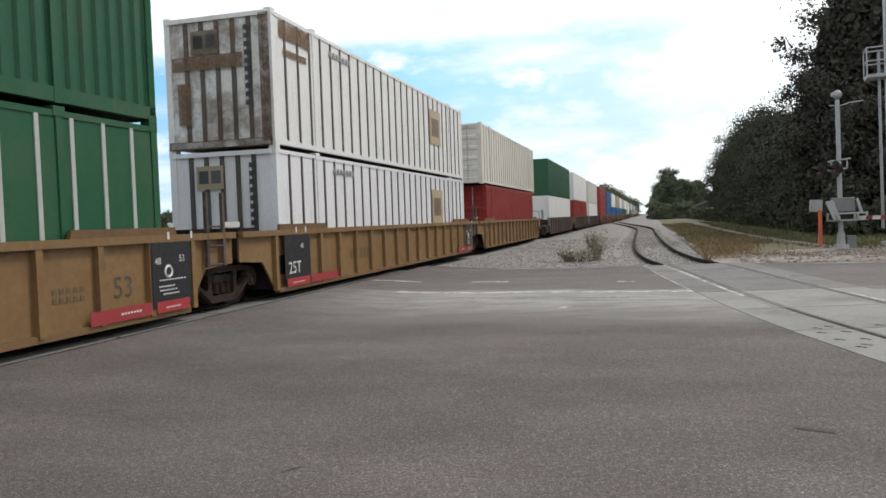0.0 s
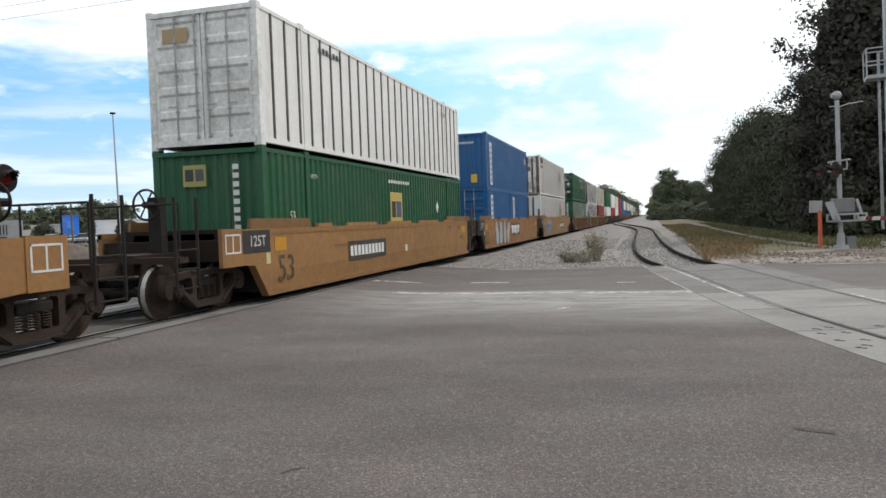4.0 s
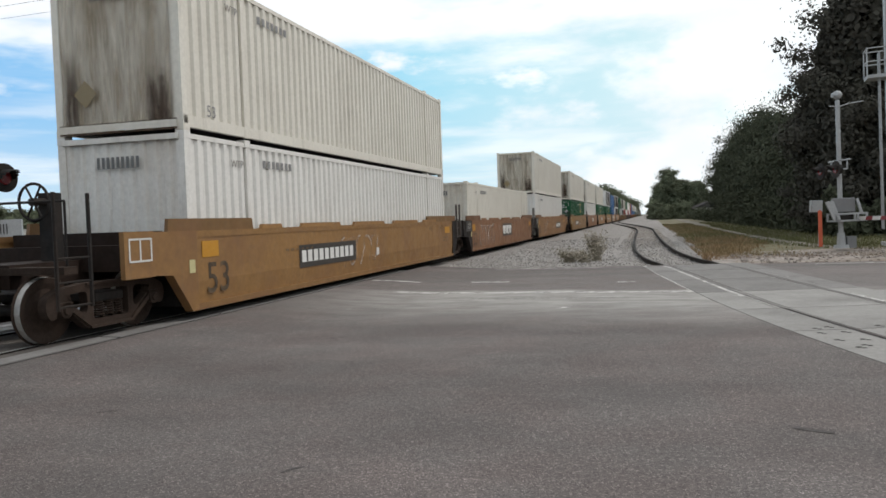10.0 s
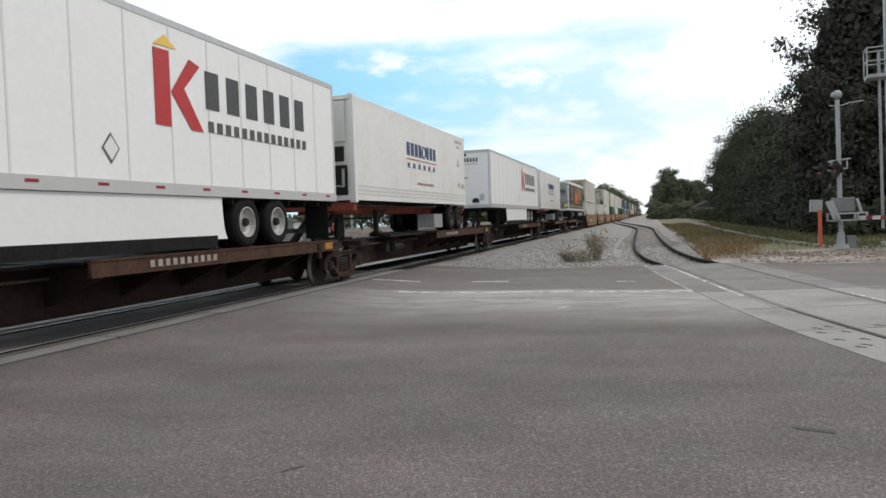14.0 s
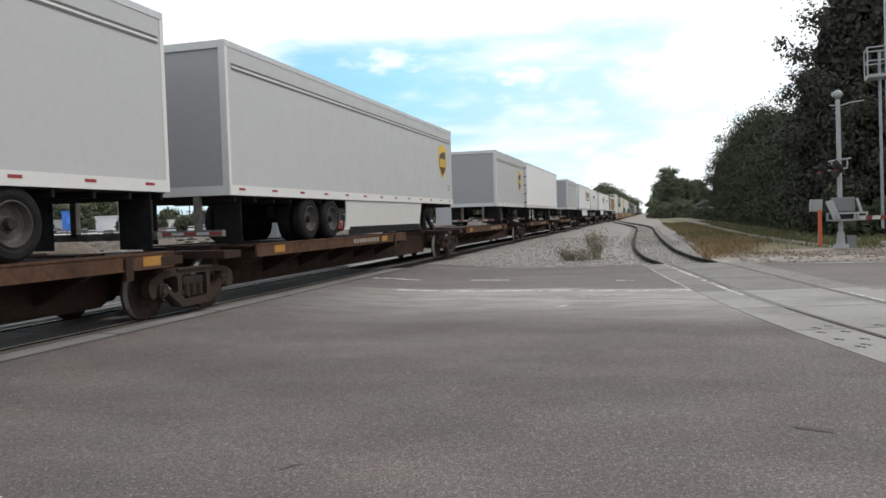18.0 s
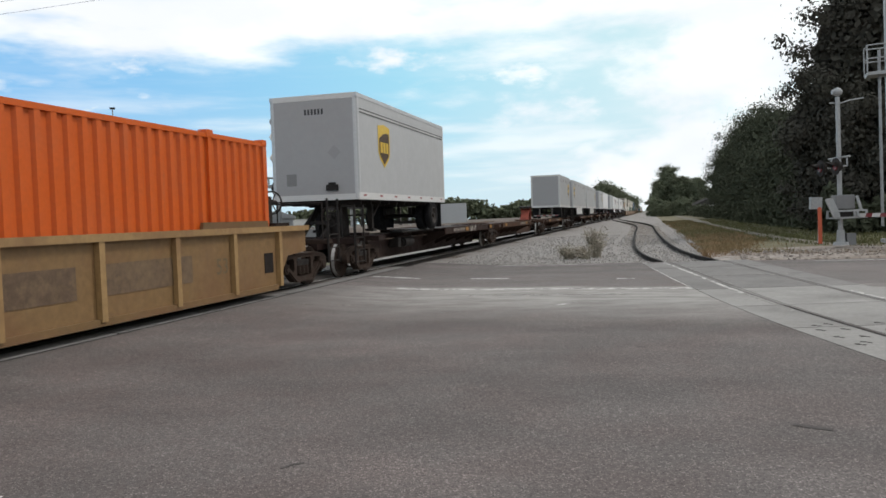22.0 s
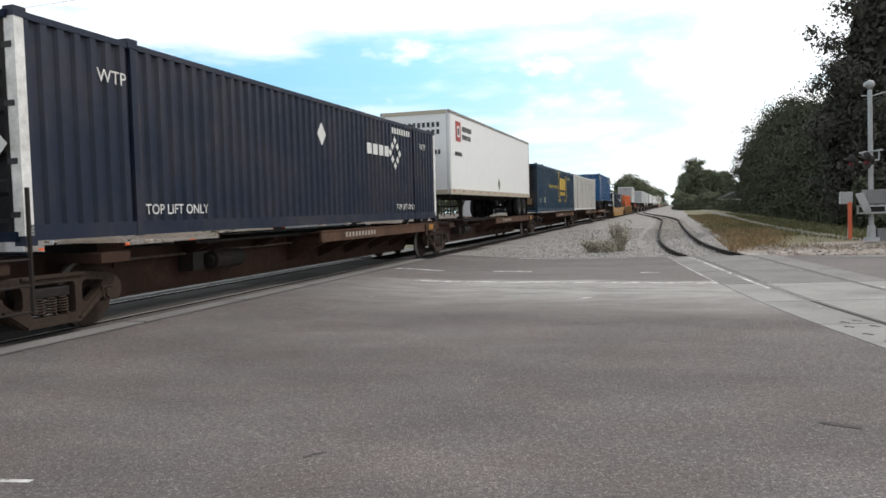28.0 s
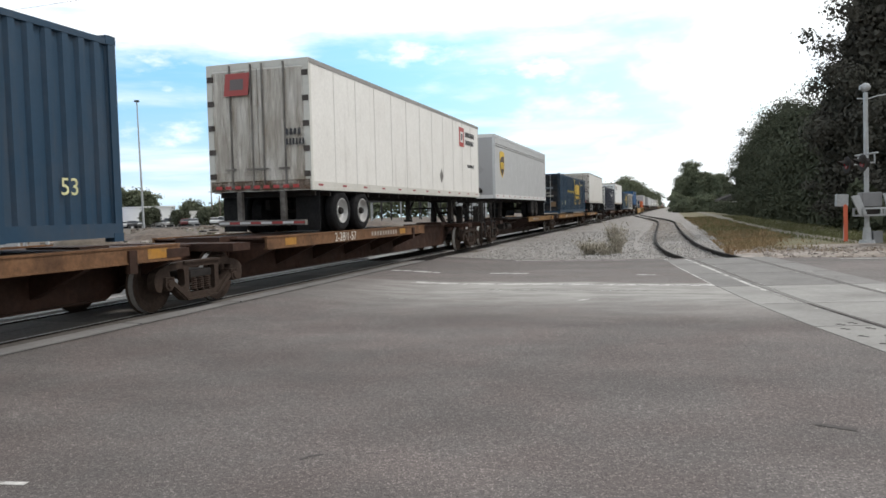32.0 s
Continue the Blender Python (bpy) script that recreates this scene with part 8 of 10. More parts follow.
        rod(bm, (x, ye - 0.05, z + 0.72), (x, ye, z + 0.72), 0.12, seg=12)
    part("fan", bm, CAST, c, "fan guards of a cooling unit")
    bm = bmesh.new()
    box(bm, 0.55, 1.2, 1.6, 2.7, 1.25, 1.75)
    part("generator", bevelled(bm, 0.02), GALV, c, "grey generator box under the chassis")
    return c


send(reefer("white refrigerated container on a red chassis"), -231.0)
send(reefer("white refrigerated container on a red chassis"), -266.0)


def red_k_trailer(label):
    t = trailer(CAN53, (0.76, 0.77, 0.77), -1, "doors", label, skirt=(0.72, 0.73, 0.73), panels=15, trim=(0.46, 0.465, 0.465), wheel_at=2.95)
    z = 2.07
    y0 = 1.2
    shape(t, [(y0, z + 1.12), (y0 + 0.40, z + 1.12), (y0 + 0.40, z + 2.35), (y0, z + 2.35)], side_x, (0.42, 0.03, 0.035), "red upright of an emblem")
    shape(t, [(y0 + 0.42, z + 1.7), (y0 + 0.95, z + 1.12), (y0 + 1.3, z + 1.12), (y0 + 0.78, z + 1.8), (y0 + 1.25, z + 2.25), (y0 + 0.95, z + 2.33)], side_x, (0.42, 0.03, 0.035), "red arms of an emblem")
    shape(t, [(y0 + 0.0, z + 2.4), (y0 + 0.3, z + 2.6), (y0 + 0.6, z + 2.42)], side_x, (0.75, 0.5, 0.1), "yellow plume of an emblem")
    for i in range(6):
        bars(t, side_x, y0 + 1.4 + i * 0.68, y0 + 1.4 + i * 0.68 + 0.42, z + 1.55, z + 2.22, (0.06, 0.06, 0.065), "dark grey block letter shape")
    bars(t, side_x, y0 + 1.45, y0 + 5.4, z + 1.14, z + 1.34, (0.08, 0.08, 0.08), "row of dark letter bars", 14)
    diamond(t, 0.15, z + 0.65, 0.23, (0.12, 0.12, 0.12), "dark rim of a placard")
    shape(t, [(0.0, z + 0.65), (0.15, z + 0.47), (0.30, z + 0.65), (0.15, z + 0.83)], side_x + 0.004, (0.7, 0.7, 0.69), "white diamond placard")
    ye = -CAN53 / 2
    end_shape(t, [(-0.62, z + 2.2), (-0.5, z + 2.2), (-0.5, z + 2.55), (-0.62, z + 2.55)], ye, (0.42, 0.03, 0.035), "red emblem")
    end_shape(t, [(-0.48, z + 2.37), (-0.3, z + 2.2), (-0.22, z + 2.2), (-0.36, z + 2.4), (-0.22, z + 2.55), (-0.3, z + 2.55)], ye, (0.42, 0.03, 0.035), "red emblem")
    end_bars(t, ye, -0.2, 0.72, z + 2.3, z + 2.5, PRINT, "row of dark block letters", 6)
    end_bars(t, ye, -0.1, 0.68, z + 2.17, z + 2.22, (0.3, 0.3, 0.3), "thin row of lettering", 12)
    end_bars(t, ye, -0.3, 0.15, z + 1.45, z + 1.56, PRINT, "row of small number bars", 5)
    end_bars(t, ye, 0.72, 0.94, z + 0.36, z + 0.68, (0.45, 0.45, 0.45), "small grey document box")
    for x, zz in ((-0.95, 0.5), (-0.8, 0.5), (-0.95, 0.7), (-0.8, 0.72), (-0.9, 0.28)):
        end_bars(t, ye, x, x + 0.07, z + zz, z + zz + 0.09, (0.4, 0.4, 0.4), "small grey sticker")
    bm = bmesh.new()
    slab(bm, [(-0.05 + 0.14 * math.cos(i * math.pi / 8), z + 2.66 + 0.09 * math.sin(i * math.pi / 8)) for i in range(16)], ye - 0.004, ye, "y")
    part("emblem", bm, DECAL, t, "small dark round emblem", PRINT)
    return t


send(red_k_trailer("white van trailer with a red emblem and side skirts"), -246.5)
send(red_k_trailer("white van trailer with a red emblem and side skirts"), -281.45)


def parcel_trailer(length, nose, label, skirt=None, shield_y=None, tandem=2, shield_h=1.2, mark53=False, wheel_at=None):
    # end_colour is a darker grey: the shade on the ends is put into it
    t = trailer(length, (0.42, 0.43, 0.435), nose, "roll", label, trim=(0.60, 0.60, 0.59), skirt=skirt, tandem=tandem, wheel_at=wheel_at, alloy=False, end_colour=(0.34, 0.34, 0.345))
    z = 2.07
    for dz, col in ((2.36, (0.10, 0.10, 0.10)), (2.40, (0.66, 0.66, 0.65)), (2.45, (0.10, 0.10, 0.10))):
        bars(t, side_x, -length / 2 + 0.2, length / 2 - 0.15, z + dz, z + dz + 0.03, col, "thin line below the roof", name="stripe")
    if shield_y is not None:
        shield(t, shield_y, z + 0.95, shield_h)
    if mark53:
        words(t, "53", 0.34, side_x, length / 2 - 0.75, z + 0.5, (0.08, 0.08, 0.08))
    ye = -length / 2
    if nose < 0:
        end_bars(t, ye, -0.25, 0.35, z + 2.35, z + 2.5, PRINT, "row of dark number bars", 6)
        end_bars(t, ye, -0.85, -0.55, z + 0.42, z + 0.75, (0.2, 0.2, 0.2), "dark document box")
        end_diamond(t, ye, 0.6, z + 1.3, 0.2, (0.3, 0.3, 0.3))
    return t


send(parcel_trailer(8.6, 1, "short grey parcel trailer with a roll-up door", tandem=1), -297.1)
w = trailer(CAN53, (0.74, 0.745, 0.75), 1, "doors", "plain white van trailer with dark roof edge patches", trim=(0.6, 0.6, 0.6))
end_bars(w, -CAN53 / 2 - 0.06, 0.1, 0.95, 4.55, 4.75, (0.25, 0.06, 0.06), "row of dark red number bars", 4)
end_bars(w, -CAN53 / 2 - 0.06, 0.2, 1.0, 2.75, 2.85, PRINT, "row of small dark marks", 8)
send(w, -318.3)
send(parcel_trailer(8.6, 1, "short grey parcel trailer with a brown shield emblem", shield_y=2.3, tandem=1), -331.85)
send(parcel_trailer(CAN53, 1, "long grey parcel trailer with side skirt and shield emblem", skirt=(0.5, 0.5, 0.48), shield_y=6.2, mark53=True, wheel_at=3.4), -353.05)
send(parcel_trailer(CAN53, -1, "long grey parcel trailer, shield emblem near its white nose corner", skirt=(0.66, 0.66, 0.65), shield_y=-7.07, wheel_at=3.05), -371.0)
send(parcel_trailer(8.6, 1, "short grey parcel trailer with a brown shield emblem", shield_y=2.17, tandem=1), -386.4)
send(parcel_trailer(8.6, -1, "short grey parcel trailer on a nearly empty spine car", shield_y=-2.73, tandem=1), -433.4)

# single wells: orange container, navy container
# panel colour below rib_colour carries rust and the shade of the recesses
car = well_car(10.3, -10.3, True, True, ribbed=True, colour=(0.205, 0.122, 0.050), rib_colour=(0.31, 0.195, 0.082), ribs=11, tank=False, label="ribbed mustard well car, panels darkened for rust and recess shade")
send(car, -451.1)
bars(car, 1.404, 3.4, 5.6, 0.55, 1.0, (0.13, 0.085, 0.05), "painted-out dark patch", name="patch", material=WORN)
bars(car, 1.404, 1.4, 3.0, 0.55, 1.0, (0.11, 0.07, 0.042), "faded rust-brown rectangle", name="patch", material=WORN)
words(car, "53", 0.4, 1.406, 6.3, 0.62, (0.12, 0.09, 0.05))
bars(car, 1.404, -6.8, -4.9, 0.55, 0.75, (0.16, 0.11, 0.05), "faded reporting marks", 6)
c = stack(-458.8, (CAN53, "corr", ORANGE, "door", "bright orange corrugated container in a well car"))[0]
bars(c, side_x, -5.6, -3.8, 1.72, 2.05, (0.22, 0.05, 0.015), "dark brown block letters", 9, 0.2)
bars(c, side_x, -5.5, -3.9, 1.5, 1.62, (0.3, 0.07, 0.02), "dark brown line of lettering", 14)
diamond(c, 0.4, 1.7, 0.22, (0.42, 0.42, 0.38))
end_bars(c, -8.14, -0.85, 0.95, 1.55, 2.1, (0.22, 0.05, 0.015), "dark brown block letters", 9, 0.2)
end_bars(c, -8.14, -0.6, 0.8, 1.2, 1.4, (0.3, 0.07, 0.02), "dark brown line of lettering", 10)
car = well_car(10.0, -10.0, True, True, low_middle=True, tank=False, colour=(0.42, 0.24, 0.06), label="bright yellow well car under a navy container")
send(car, -474.5)
bars(car, 1.446, -5.2, -2.4, 0.72, 0.96, (0.05, 0.045, 0.04), "black number panel", name="panel")
bars(car, 1.45, -5.05, -2.55, 0.77, 0.91, PALE, "row of white number bars", 10, 0.3)
bars(car, 1.446, 2.9, 5.0, 0.46, 0.96, (0.20, 0.045, 0.03), "faded red emblem blocks", 3, 0.25)
words(car, "53", 0.42, 1.446, 7.25, 0.5, (0.08, 0.055, 0.025))
bars(car, 1.446, 7.95, 8.45, 0.66, 0.96, (0.06, 0.05, 0.05), "dark data panel", name="data_panel")


def navy_box(q, z, ring_at, lab, rear="door"):
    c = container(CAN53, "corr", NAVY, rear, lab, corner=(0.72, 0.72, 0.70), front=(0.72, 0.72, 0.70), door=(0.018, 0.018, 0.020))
    send(c, q + CAN53 / 2, z)
    L = CAN53 / 2
    words(c, "WTP", 0.26, side_x, L - 1.55, 2.2, PALE)
    words(c, "WTP", 0.26, side_x, -L + 1.3, 2.2, PALE)
    words(c, "TOP LIFT ONLY", 0.22, side_x, -L + 2.15, 0.36, PALE)
    words(c, "TOP LIFT ONLY", 0.22, side_x, 4.45, 0.36, PALE)
    for i in range(4):
        bars(c, side_x, ring_at - 1.98 + i * 0.4, ring_at - 1.98 + i * 0.4 + 0.3, 1.82, 2.10, PALE, "white block letter shape")
    bm = bmesh.new()
    for k in range(8):
        a = k * math.pi / 4
        far_out = 0.36 if k % 2 == 0 else 0.265
        cy, cz = ring_at + far_out * math.cos(a), 1.95 + far_out * math.sin(a)
        r = 0.115
        slab(bm, [(cy - r, cz), (cy, cz - r), (cy + r, cz), (cy, cz + r)], side_x, side_x + 0.004)
    part("emblem", bm, DECAL, c, "white ring of diamonds", PALE)
    diamond(c, -0.1, 2.08, 0.26)
    bars(c, side_x, ring_at - 0.2, ring_at + 1.3, 2.5, 2.66, PALE, "row of white identity marks", 8)
    y = -L - 0.02
    end_bars(c, y, -0.95, -0.3, 1.75, 1.95, PALE, "white block letters", 4)
    end_diamond(c, y, -0.15, 1.85, 0.17)
    end_bars(c, y, 0.62, 0.98, 2.05, 2.17, PALE, "row of white identity marks", 4)
    end_bars(c, y, 0.62, 1.05, 1.85, 1.97, PALE, "row of white identity marks", 6)
    end_diamond(c, y, 0.85, 1.25, 0.27)
    return c


navy_box(-482.15, FLOOR, 4.55, "navy corrugated container with white corner posts")
# blue container on a chassis
c = on_chassis(container(CAN45, "corr", (0.026, 0.095, 0.22), "door", "blue corrugated container on a chassis with a white strip"), CAN45, (0.06, 0.05, 0.05), -1)
send(c, -494.4)
z = 2.07
bars(c, side_x, -5.7, -5.25, z + 0.3, z + 2.5, PALE, "white upright name strip", name="strip")
bm = bmesh.new()
for k in range(8):
    box(bm, side_x + 0.004, side_x + 0.008, -5.6, -5.35, z + 0.42 + k * 0.25, z + 0.57 + k * 0.25)
part("marking", bm, DECAL, c, "blue upright letter blocks", (0.05, 0.1, 0.25))
words(c, "45", 0.46, side_x, 6.15, z + 1.45, PALE)
shape(c, [(6.1, z + 2.1), (6.7, z + 2.1), (6.7, z + 2.75), (6.1, z + 2.75)], side_x, (0.55, 0.42, 0.03), "yellow data sticker")
shape(c, [(-6.75, z + 2.2), (-6.35, z + 2.2), (-6.35, z + 2.75), (-6.75, z + 2.75)], side_x, (0.55, 0.42, 0.03), "yellow data sticker")
bars(c, side_x, 4.0, 5.2, z + 2.3, z + 2.45, PALE, "row of white identity marks", 6)
end_bars(c, -CAN45 / 2 - 0.02, 0.2, 1.0, z + 2.2, z + 2.35, PALE, "row of white identity marks", 8)
end_bars(c, -CAN45 / 2 - 0.02, 0.2, 1.0, z + 1.4, z + 1.75, (0.3, 0.36, 0.45), "block of small data lines", 4)
end_bars(c, -CAN45 / 2 - 0.02, -0.85, -0.3, z + 2.0, z + 2.2, PALE, "pale data sticker")
end_bars(c, -CAN45 / 2 - 0.02, -0.9, -0.6, z + 1.65, z + 1.8, GOLD, "yellow sticker")
# containers straight on the spine car
c = container(CAN53, "plate", (0.70, 0.70, 0.68), "wall", "white container with brown-grey posts on a spine car", post=(0.20, 0.18, 0.15))
send(c, -505.75 - CAN53 / 2, TOP)
words(c, "WTP", 0.28, side_x, CAN53 / 2 - 1.55, 2.2, PRINT)
words(c, "WTP", 0.28, side_x, -CAN53 / 2 + 1.2, 2.2, PRINT)
bm = bmesh.new()
for k in range(6):
    box(bm, side_x, side_x + 0.004, 5.0, 5.16, 1.5 + k * 0.2, 1.63 + k * 0.2)
for k in range(4):
    box(bm, side_x, side_x + 0.004, 4.65, 4.8, 1.9 + k * 0.2, 2.03 + k * 0.2)
part("marking", bm, DECAL, c, "upright rows of dark identity marks", PRINT)
bars(c, side_x, 3.2, 4.3, 0.5, 0.6, (0.4, 0.4, 0.4), "faint line of lettering", 6)


def slate_box(q, lab, rear="door"):
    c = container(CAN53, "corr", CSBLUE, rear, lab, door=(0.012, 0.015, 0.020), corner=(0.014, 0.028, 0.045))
    send(c, q + CAN53 / 2, TOP)
    L = CAN53 / 2
    words(c, "How tomorrow moves", 0.42, side_x, -4.0, 1.55, (0.55, 0.42, 0.05))
    # bracketed yellow emblem
    for y in (0.2, 3.95):
        e = 1 if y < 2 else -1
        shape(c, [(y, 0.95), (y + e * 0.35, 0.95), (y + e * 0.35, 1.05), (y + e * 0.12, 1.05), (y + e * 0.12, 2.45), (y + e * 0.35, 2.45), (y + e * 0.35, 2.55), (y, 2.55)], side_x, GOLD, "yellow bracket")
    for i in range(3):
        bars(c, side_x, 0.75 + i * 0.92, 0.75 + i * 0.92 + 0.76, 1.5, 2.3, GOLD, "yellow block letter shape")
    bars(c, side_x, 0.9, 3.3, 1.12, 1.36, GOLD, "row of yellow letter bars", 10)
    for y in (0.45, 0.95, 3.2, 3.7):
        bm = bmesh.new()
        rod(bm, (side_x, y, 0.78), (side_x + 0.004, y, 0.78), 0.12, seg=14)
        part("emblem", bm, DECAL, c, "yellow wheel dot", GOLD)
    words(c, "53", 0.32, side_x, -L + 1.0, 0.65, (0.55, 0.55, 0.3))
    words(c, "53", 0.32, side_x, L - 1.1, 0.65, (0.55, 0.55, 0.3))
    bars(c, side_x, -L + 2.5, -L + 2.75, 0.6, 0.95, (0.5, 0.5, 0.3), "small yellow marks", 1)
    bars(c, side_x, 4.4, 5.8, 2.3, 2.42, (0.5, 0.45, 0.2), "row of yellow identity marks", 7)
    bars(c, side_x, -0.6, 1.2, 2.62, 2.70, (0.5, 0.45, 0.2), "line of small yellow lettering", 9)
    y = -L - 0.006
    for i in range(3):
        end_bars(c, y, -0.98 + i * 0.27, -0.98 + i * 0.27 + 0.22, 2.2, 2.48, GOLD, "yellow block letter shape")
    end_bars(c, y, -0.95, -0.2, 2.06, 2.15, (0.45, 0.32, 0.2), "thin row of lettering", 9)
    end_bars(c, y, 0.2, 0.62, 1.42, 1.56, (0.24, 0.23, 0.2), "row of pale identity marks", 4)
    end_bars(c, y, 0.2, 0.85, 1.2, 1.34, (0.24, 0.23, 0.2), "row of pale identity marks", 6)
    end_bars(c, y, 0.2, 0.8, 1.78, 1.9, (0.12, 0.14, 0.16), "faint dark patch")
    end_bars(c, y, -0.95, -0.65, 0.35, 0.58, (0.5, 0.5, 0.45), "pale data sticker")
    end_bars(c, y, 0.62, 0.98, 0.5, 0.85, (0.16, 0.10, 0.05), "rusty patch")
    return c


slate_box(-538.6, "slate-blue corrugated container with yellow brackets")
t = trailer(14.8, (0.74, 0.745, 0.74), -1, "doors", "white van trailer with a red square emblem and tan nose corners", top=5.06, trim=(0.42, 0.37, 0.29), panels=1, roof_band=(0.20, 0.18, 0.16), dirty=False, alloy=False)
send(t, -548.4)


def red_square(t, y, z):
    shape(t, [(y, z), (y + 0.66, z), (y + 0.66, z + 0.72), (y, z + 0.72)], side_x, (0.36, 0.045, 0.04), "red square emblem")
    shape(t, [(y + 0.16, z + 0.16), (y + 0.5, z + 0.16), (y + 0.5, z + 0.56), (y + 0.16, z + 0.56)], side_x + 0.004, PALE, "white block of the emblem")
    shape(t, [(y + 0.24, z + 0.24), (y + 0.42, z + 0.24), (y + 0.42, z + 0.48), (y + 0.24, z + 0.48)], side_x + 0.008, PRINT, "black block of the emblem")
    bars(t, side_x, y + 0.85, y + 2.2, z + 0.42, z + 0.6, PRINT, "row of dark letter bars", 10)
    bars(t, side_x, y + 0.85, y + 2.1, z + 0.12, z + 0.3, PRINT, "row of dark letter bars", 8)


red_square(t, -6.63, 4.0)
bars(t, side_x, -6.75, -5.8, 3.47, 3.62, PRINT, "row of dark number bars", 9)
diamond(t, 0.15, 2.6, 0.28, (0.12, 0.17, 0.10), "dark diamond placard")
end_bars(t, -7.41, -0.6, 1.0, 4.45, 4.62, PRINT, "row of dark letter bars", 9)
end_bars(t, -7.41, 0.1, 1.0, 4.2, 4.36, PRINT, "row of dark letter bars", 5)
end_bars(t, -7.41, 0.2, 1.0, 3.5, 3.65, PRINT, "row of dark number bars", 6)
navy_box(-573.65, TOP, 4.42, "navy corrugated container with white corner posts on a spine car")


def storage_trailer(label, seams, emblem):
    t = trailer(14.75, (0.70, 0.69, 0.66), 1, "doors", label, trim=(0.55, 0.54, 0.50), panels=seams, roof_band=(0.24, 0.23, 0.22), dirty=True, alloy=True, wheel_at=1.6)
    z = 2.07
    ye = -14.75 / 2 - 0.06
    end_bars(t, ye, 0.72, 1.12, z + 1.22, z + 1.36, PRINT, "row of dark identity marks", 4)
    end_bars(t, ye, 0.72, 1.2, z + 1.0, z + 1.14, PRINT, "row of dark identity marks", 6)
    end_bars(t, ye, -1.1, 1.1, z + 0.06, z + 0.13, (0.4, 0.05, 0.05), "red and white reflective strip", 9, 0.4)
    end_bars(t, ye + 0.045, -1.26, 1.26, z + 0.01, z + 0.24, PRINT, "rust along the foot of the doors", name="rust", material=RUST_HEAVY)
    end_bars(t, ye + 0.052, -1.15, 1.15, z + 0.2, z + 2.7, PRINT, "brown streaks down the doors", name="rust", material=STREAK)
    if emblem:
        end_shape(t, [(-0.82, z + 2.15), (-0.2, z + 2.15), (-0.14, z + 2.65), (-0.76, z + 2.65)], ye, (0.33, 0.055, 0.05), "faded red square emblem")
        end_shape(t, [(-0.66, z + 2.28), (-0.32, z + 2.28), (-0.3, z + 2.52), (-0.64, z + 2.52)], ye - 0.004, (0.12, 0.1, 0.1), "dark block of the emblem")
        red_square(t, 4.5, 3.95)
        bars(t, side_x, 5.6, 6.6, 3.2, 3.32, PRINT, "row of dark number bars", 9)
        diamond(t, 2.2, 2.75, 0.25, (0.15, 0.14, 0.13), "dark diamond placard")
    else:
        bars(t, side_x, 1.6, 2.4, z + 2.5, z + 2.56, (0.3, 0.3, 0.3), "small dark line of lettering", 5)
        bars(t, side_x, 5.4, 6.8, z + 0.32, z + 0.42, (0.35, 0.33, 0.3), "row of small dark marks", 7)
        bars(t, side_x, -3.6, -3.4, z + 0.55, z + 0.72, (0.45, 0.22, 0.12), "faded red sticker")
    return t


send(storage_trailer("off-white van trailer with hinged doors and white wheels", 1, False), -583.75)
slate_box(-611.0, "slate-blue corrugated container with yellow brackets")
send(parcel_trailer(13.9, -1, "grey parcel trailer with a shield emblem by its nose", shield_y=-5.97, shield_h=1.2, wheel_at=3.15), -624.35)
send(storage_trailer("off-white van trailer with riveted seams and a red square emblem", 12, True), -641.6)
c = slate_box(-671.0, "slate-blue corrugated container riding at the tail", "wall")


# ---- crossing signals ----
def lamp_head(parent, x, y, z, facing):
    """One flasher: dark round background, hooded red lens; facing is -1 towards the camera side, 1 away."""
    bm = bmesh.new()
    rod(bm, (x, y, z), (x, y + facing * 0.03, z), 0.30, 0.30, 24)
    head = part("lamp_background", bm, DARK, parent, "round black signal background")
    bm = bmesh.new()
    rod(bm, (x, y - facing * 0.16, z), (x, y, z), 0.16, 0.19, 16)
    part("lamp_housing", bm, DARK, head)
    bm = bmesh.new()
    rod(bm, (x, y + facing * 0.03, z), (x, y + facing * 0.06, z), 0.15, 0.13, 18)
    part("lens", bm, LENS, head, "unlit red signal lens")
    bm = bmesh.new()
    for k in range(9):
        a, b = math.radians(-10 + 200 * k / 9), math.radians(-10 + 200 * (k + 1) / 9)
        far = facing * 0.38
        p = [(x + 0.17 * math.cos(a), y + facing * 0.03, z + 0.17 * math.sin(a)), (x + 0.17 * math.cos(b), y + facing * 0.03, z + 0.17 * math.sin(b)),
             (x + 0.16 * math.cos(b), y + far * (0.4 + 0.6 * math.sin((a + b) / 2) if math.sin(b) > 0 else 0.4), z + 0.15 * math.sin(b)), (x + 0.16 * math.cos(a), y + far * (0.4 + 0.6 * math.sin((a + b) / 2) if math.sin(a) > 0 else 0.4), z + 0.15 * math.sin(a))]
        bm.faces.new([bm.verts.new(q) for q in p])
    part("hood", bm, DARK, head, "black visor over the lens")


def bell(parent, z):
    bm = bmesh.new()
    ball(bm, (0, 0, z), 0.17, 2, 0.95)
    rod(bm, (0, -0.15, z), (0, -0.19, z), 0.09, 0.08, 14)
    part("bell", bm, GALV, parent, "round grey crossing bell")


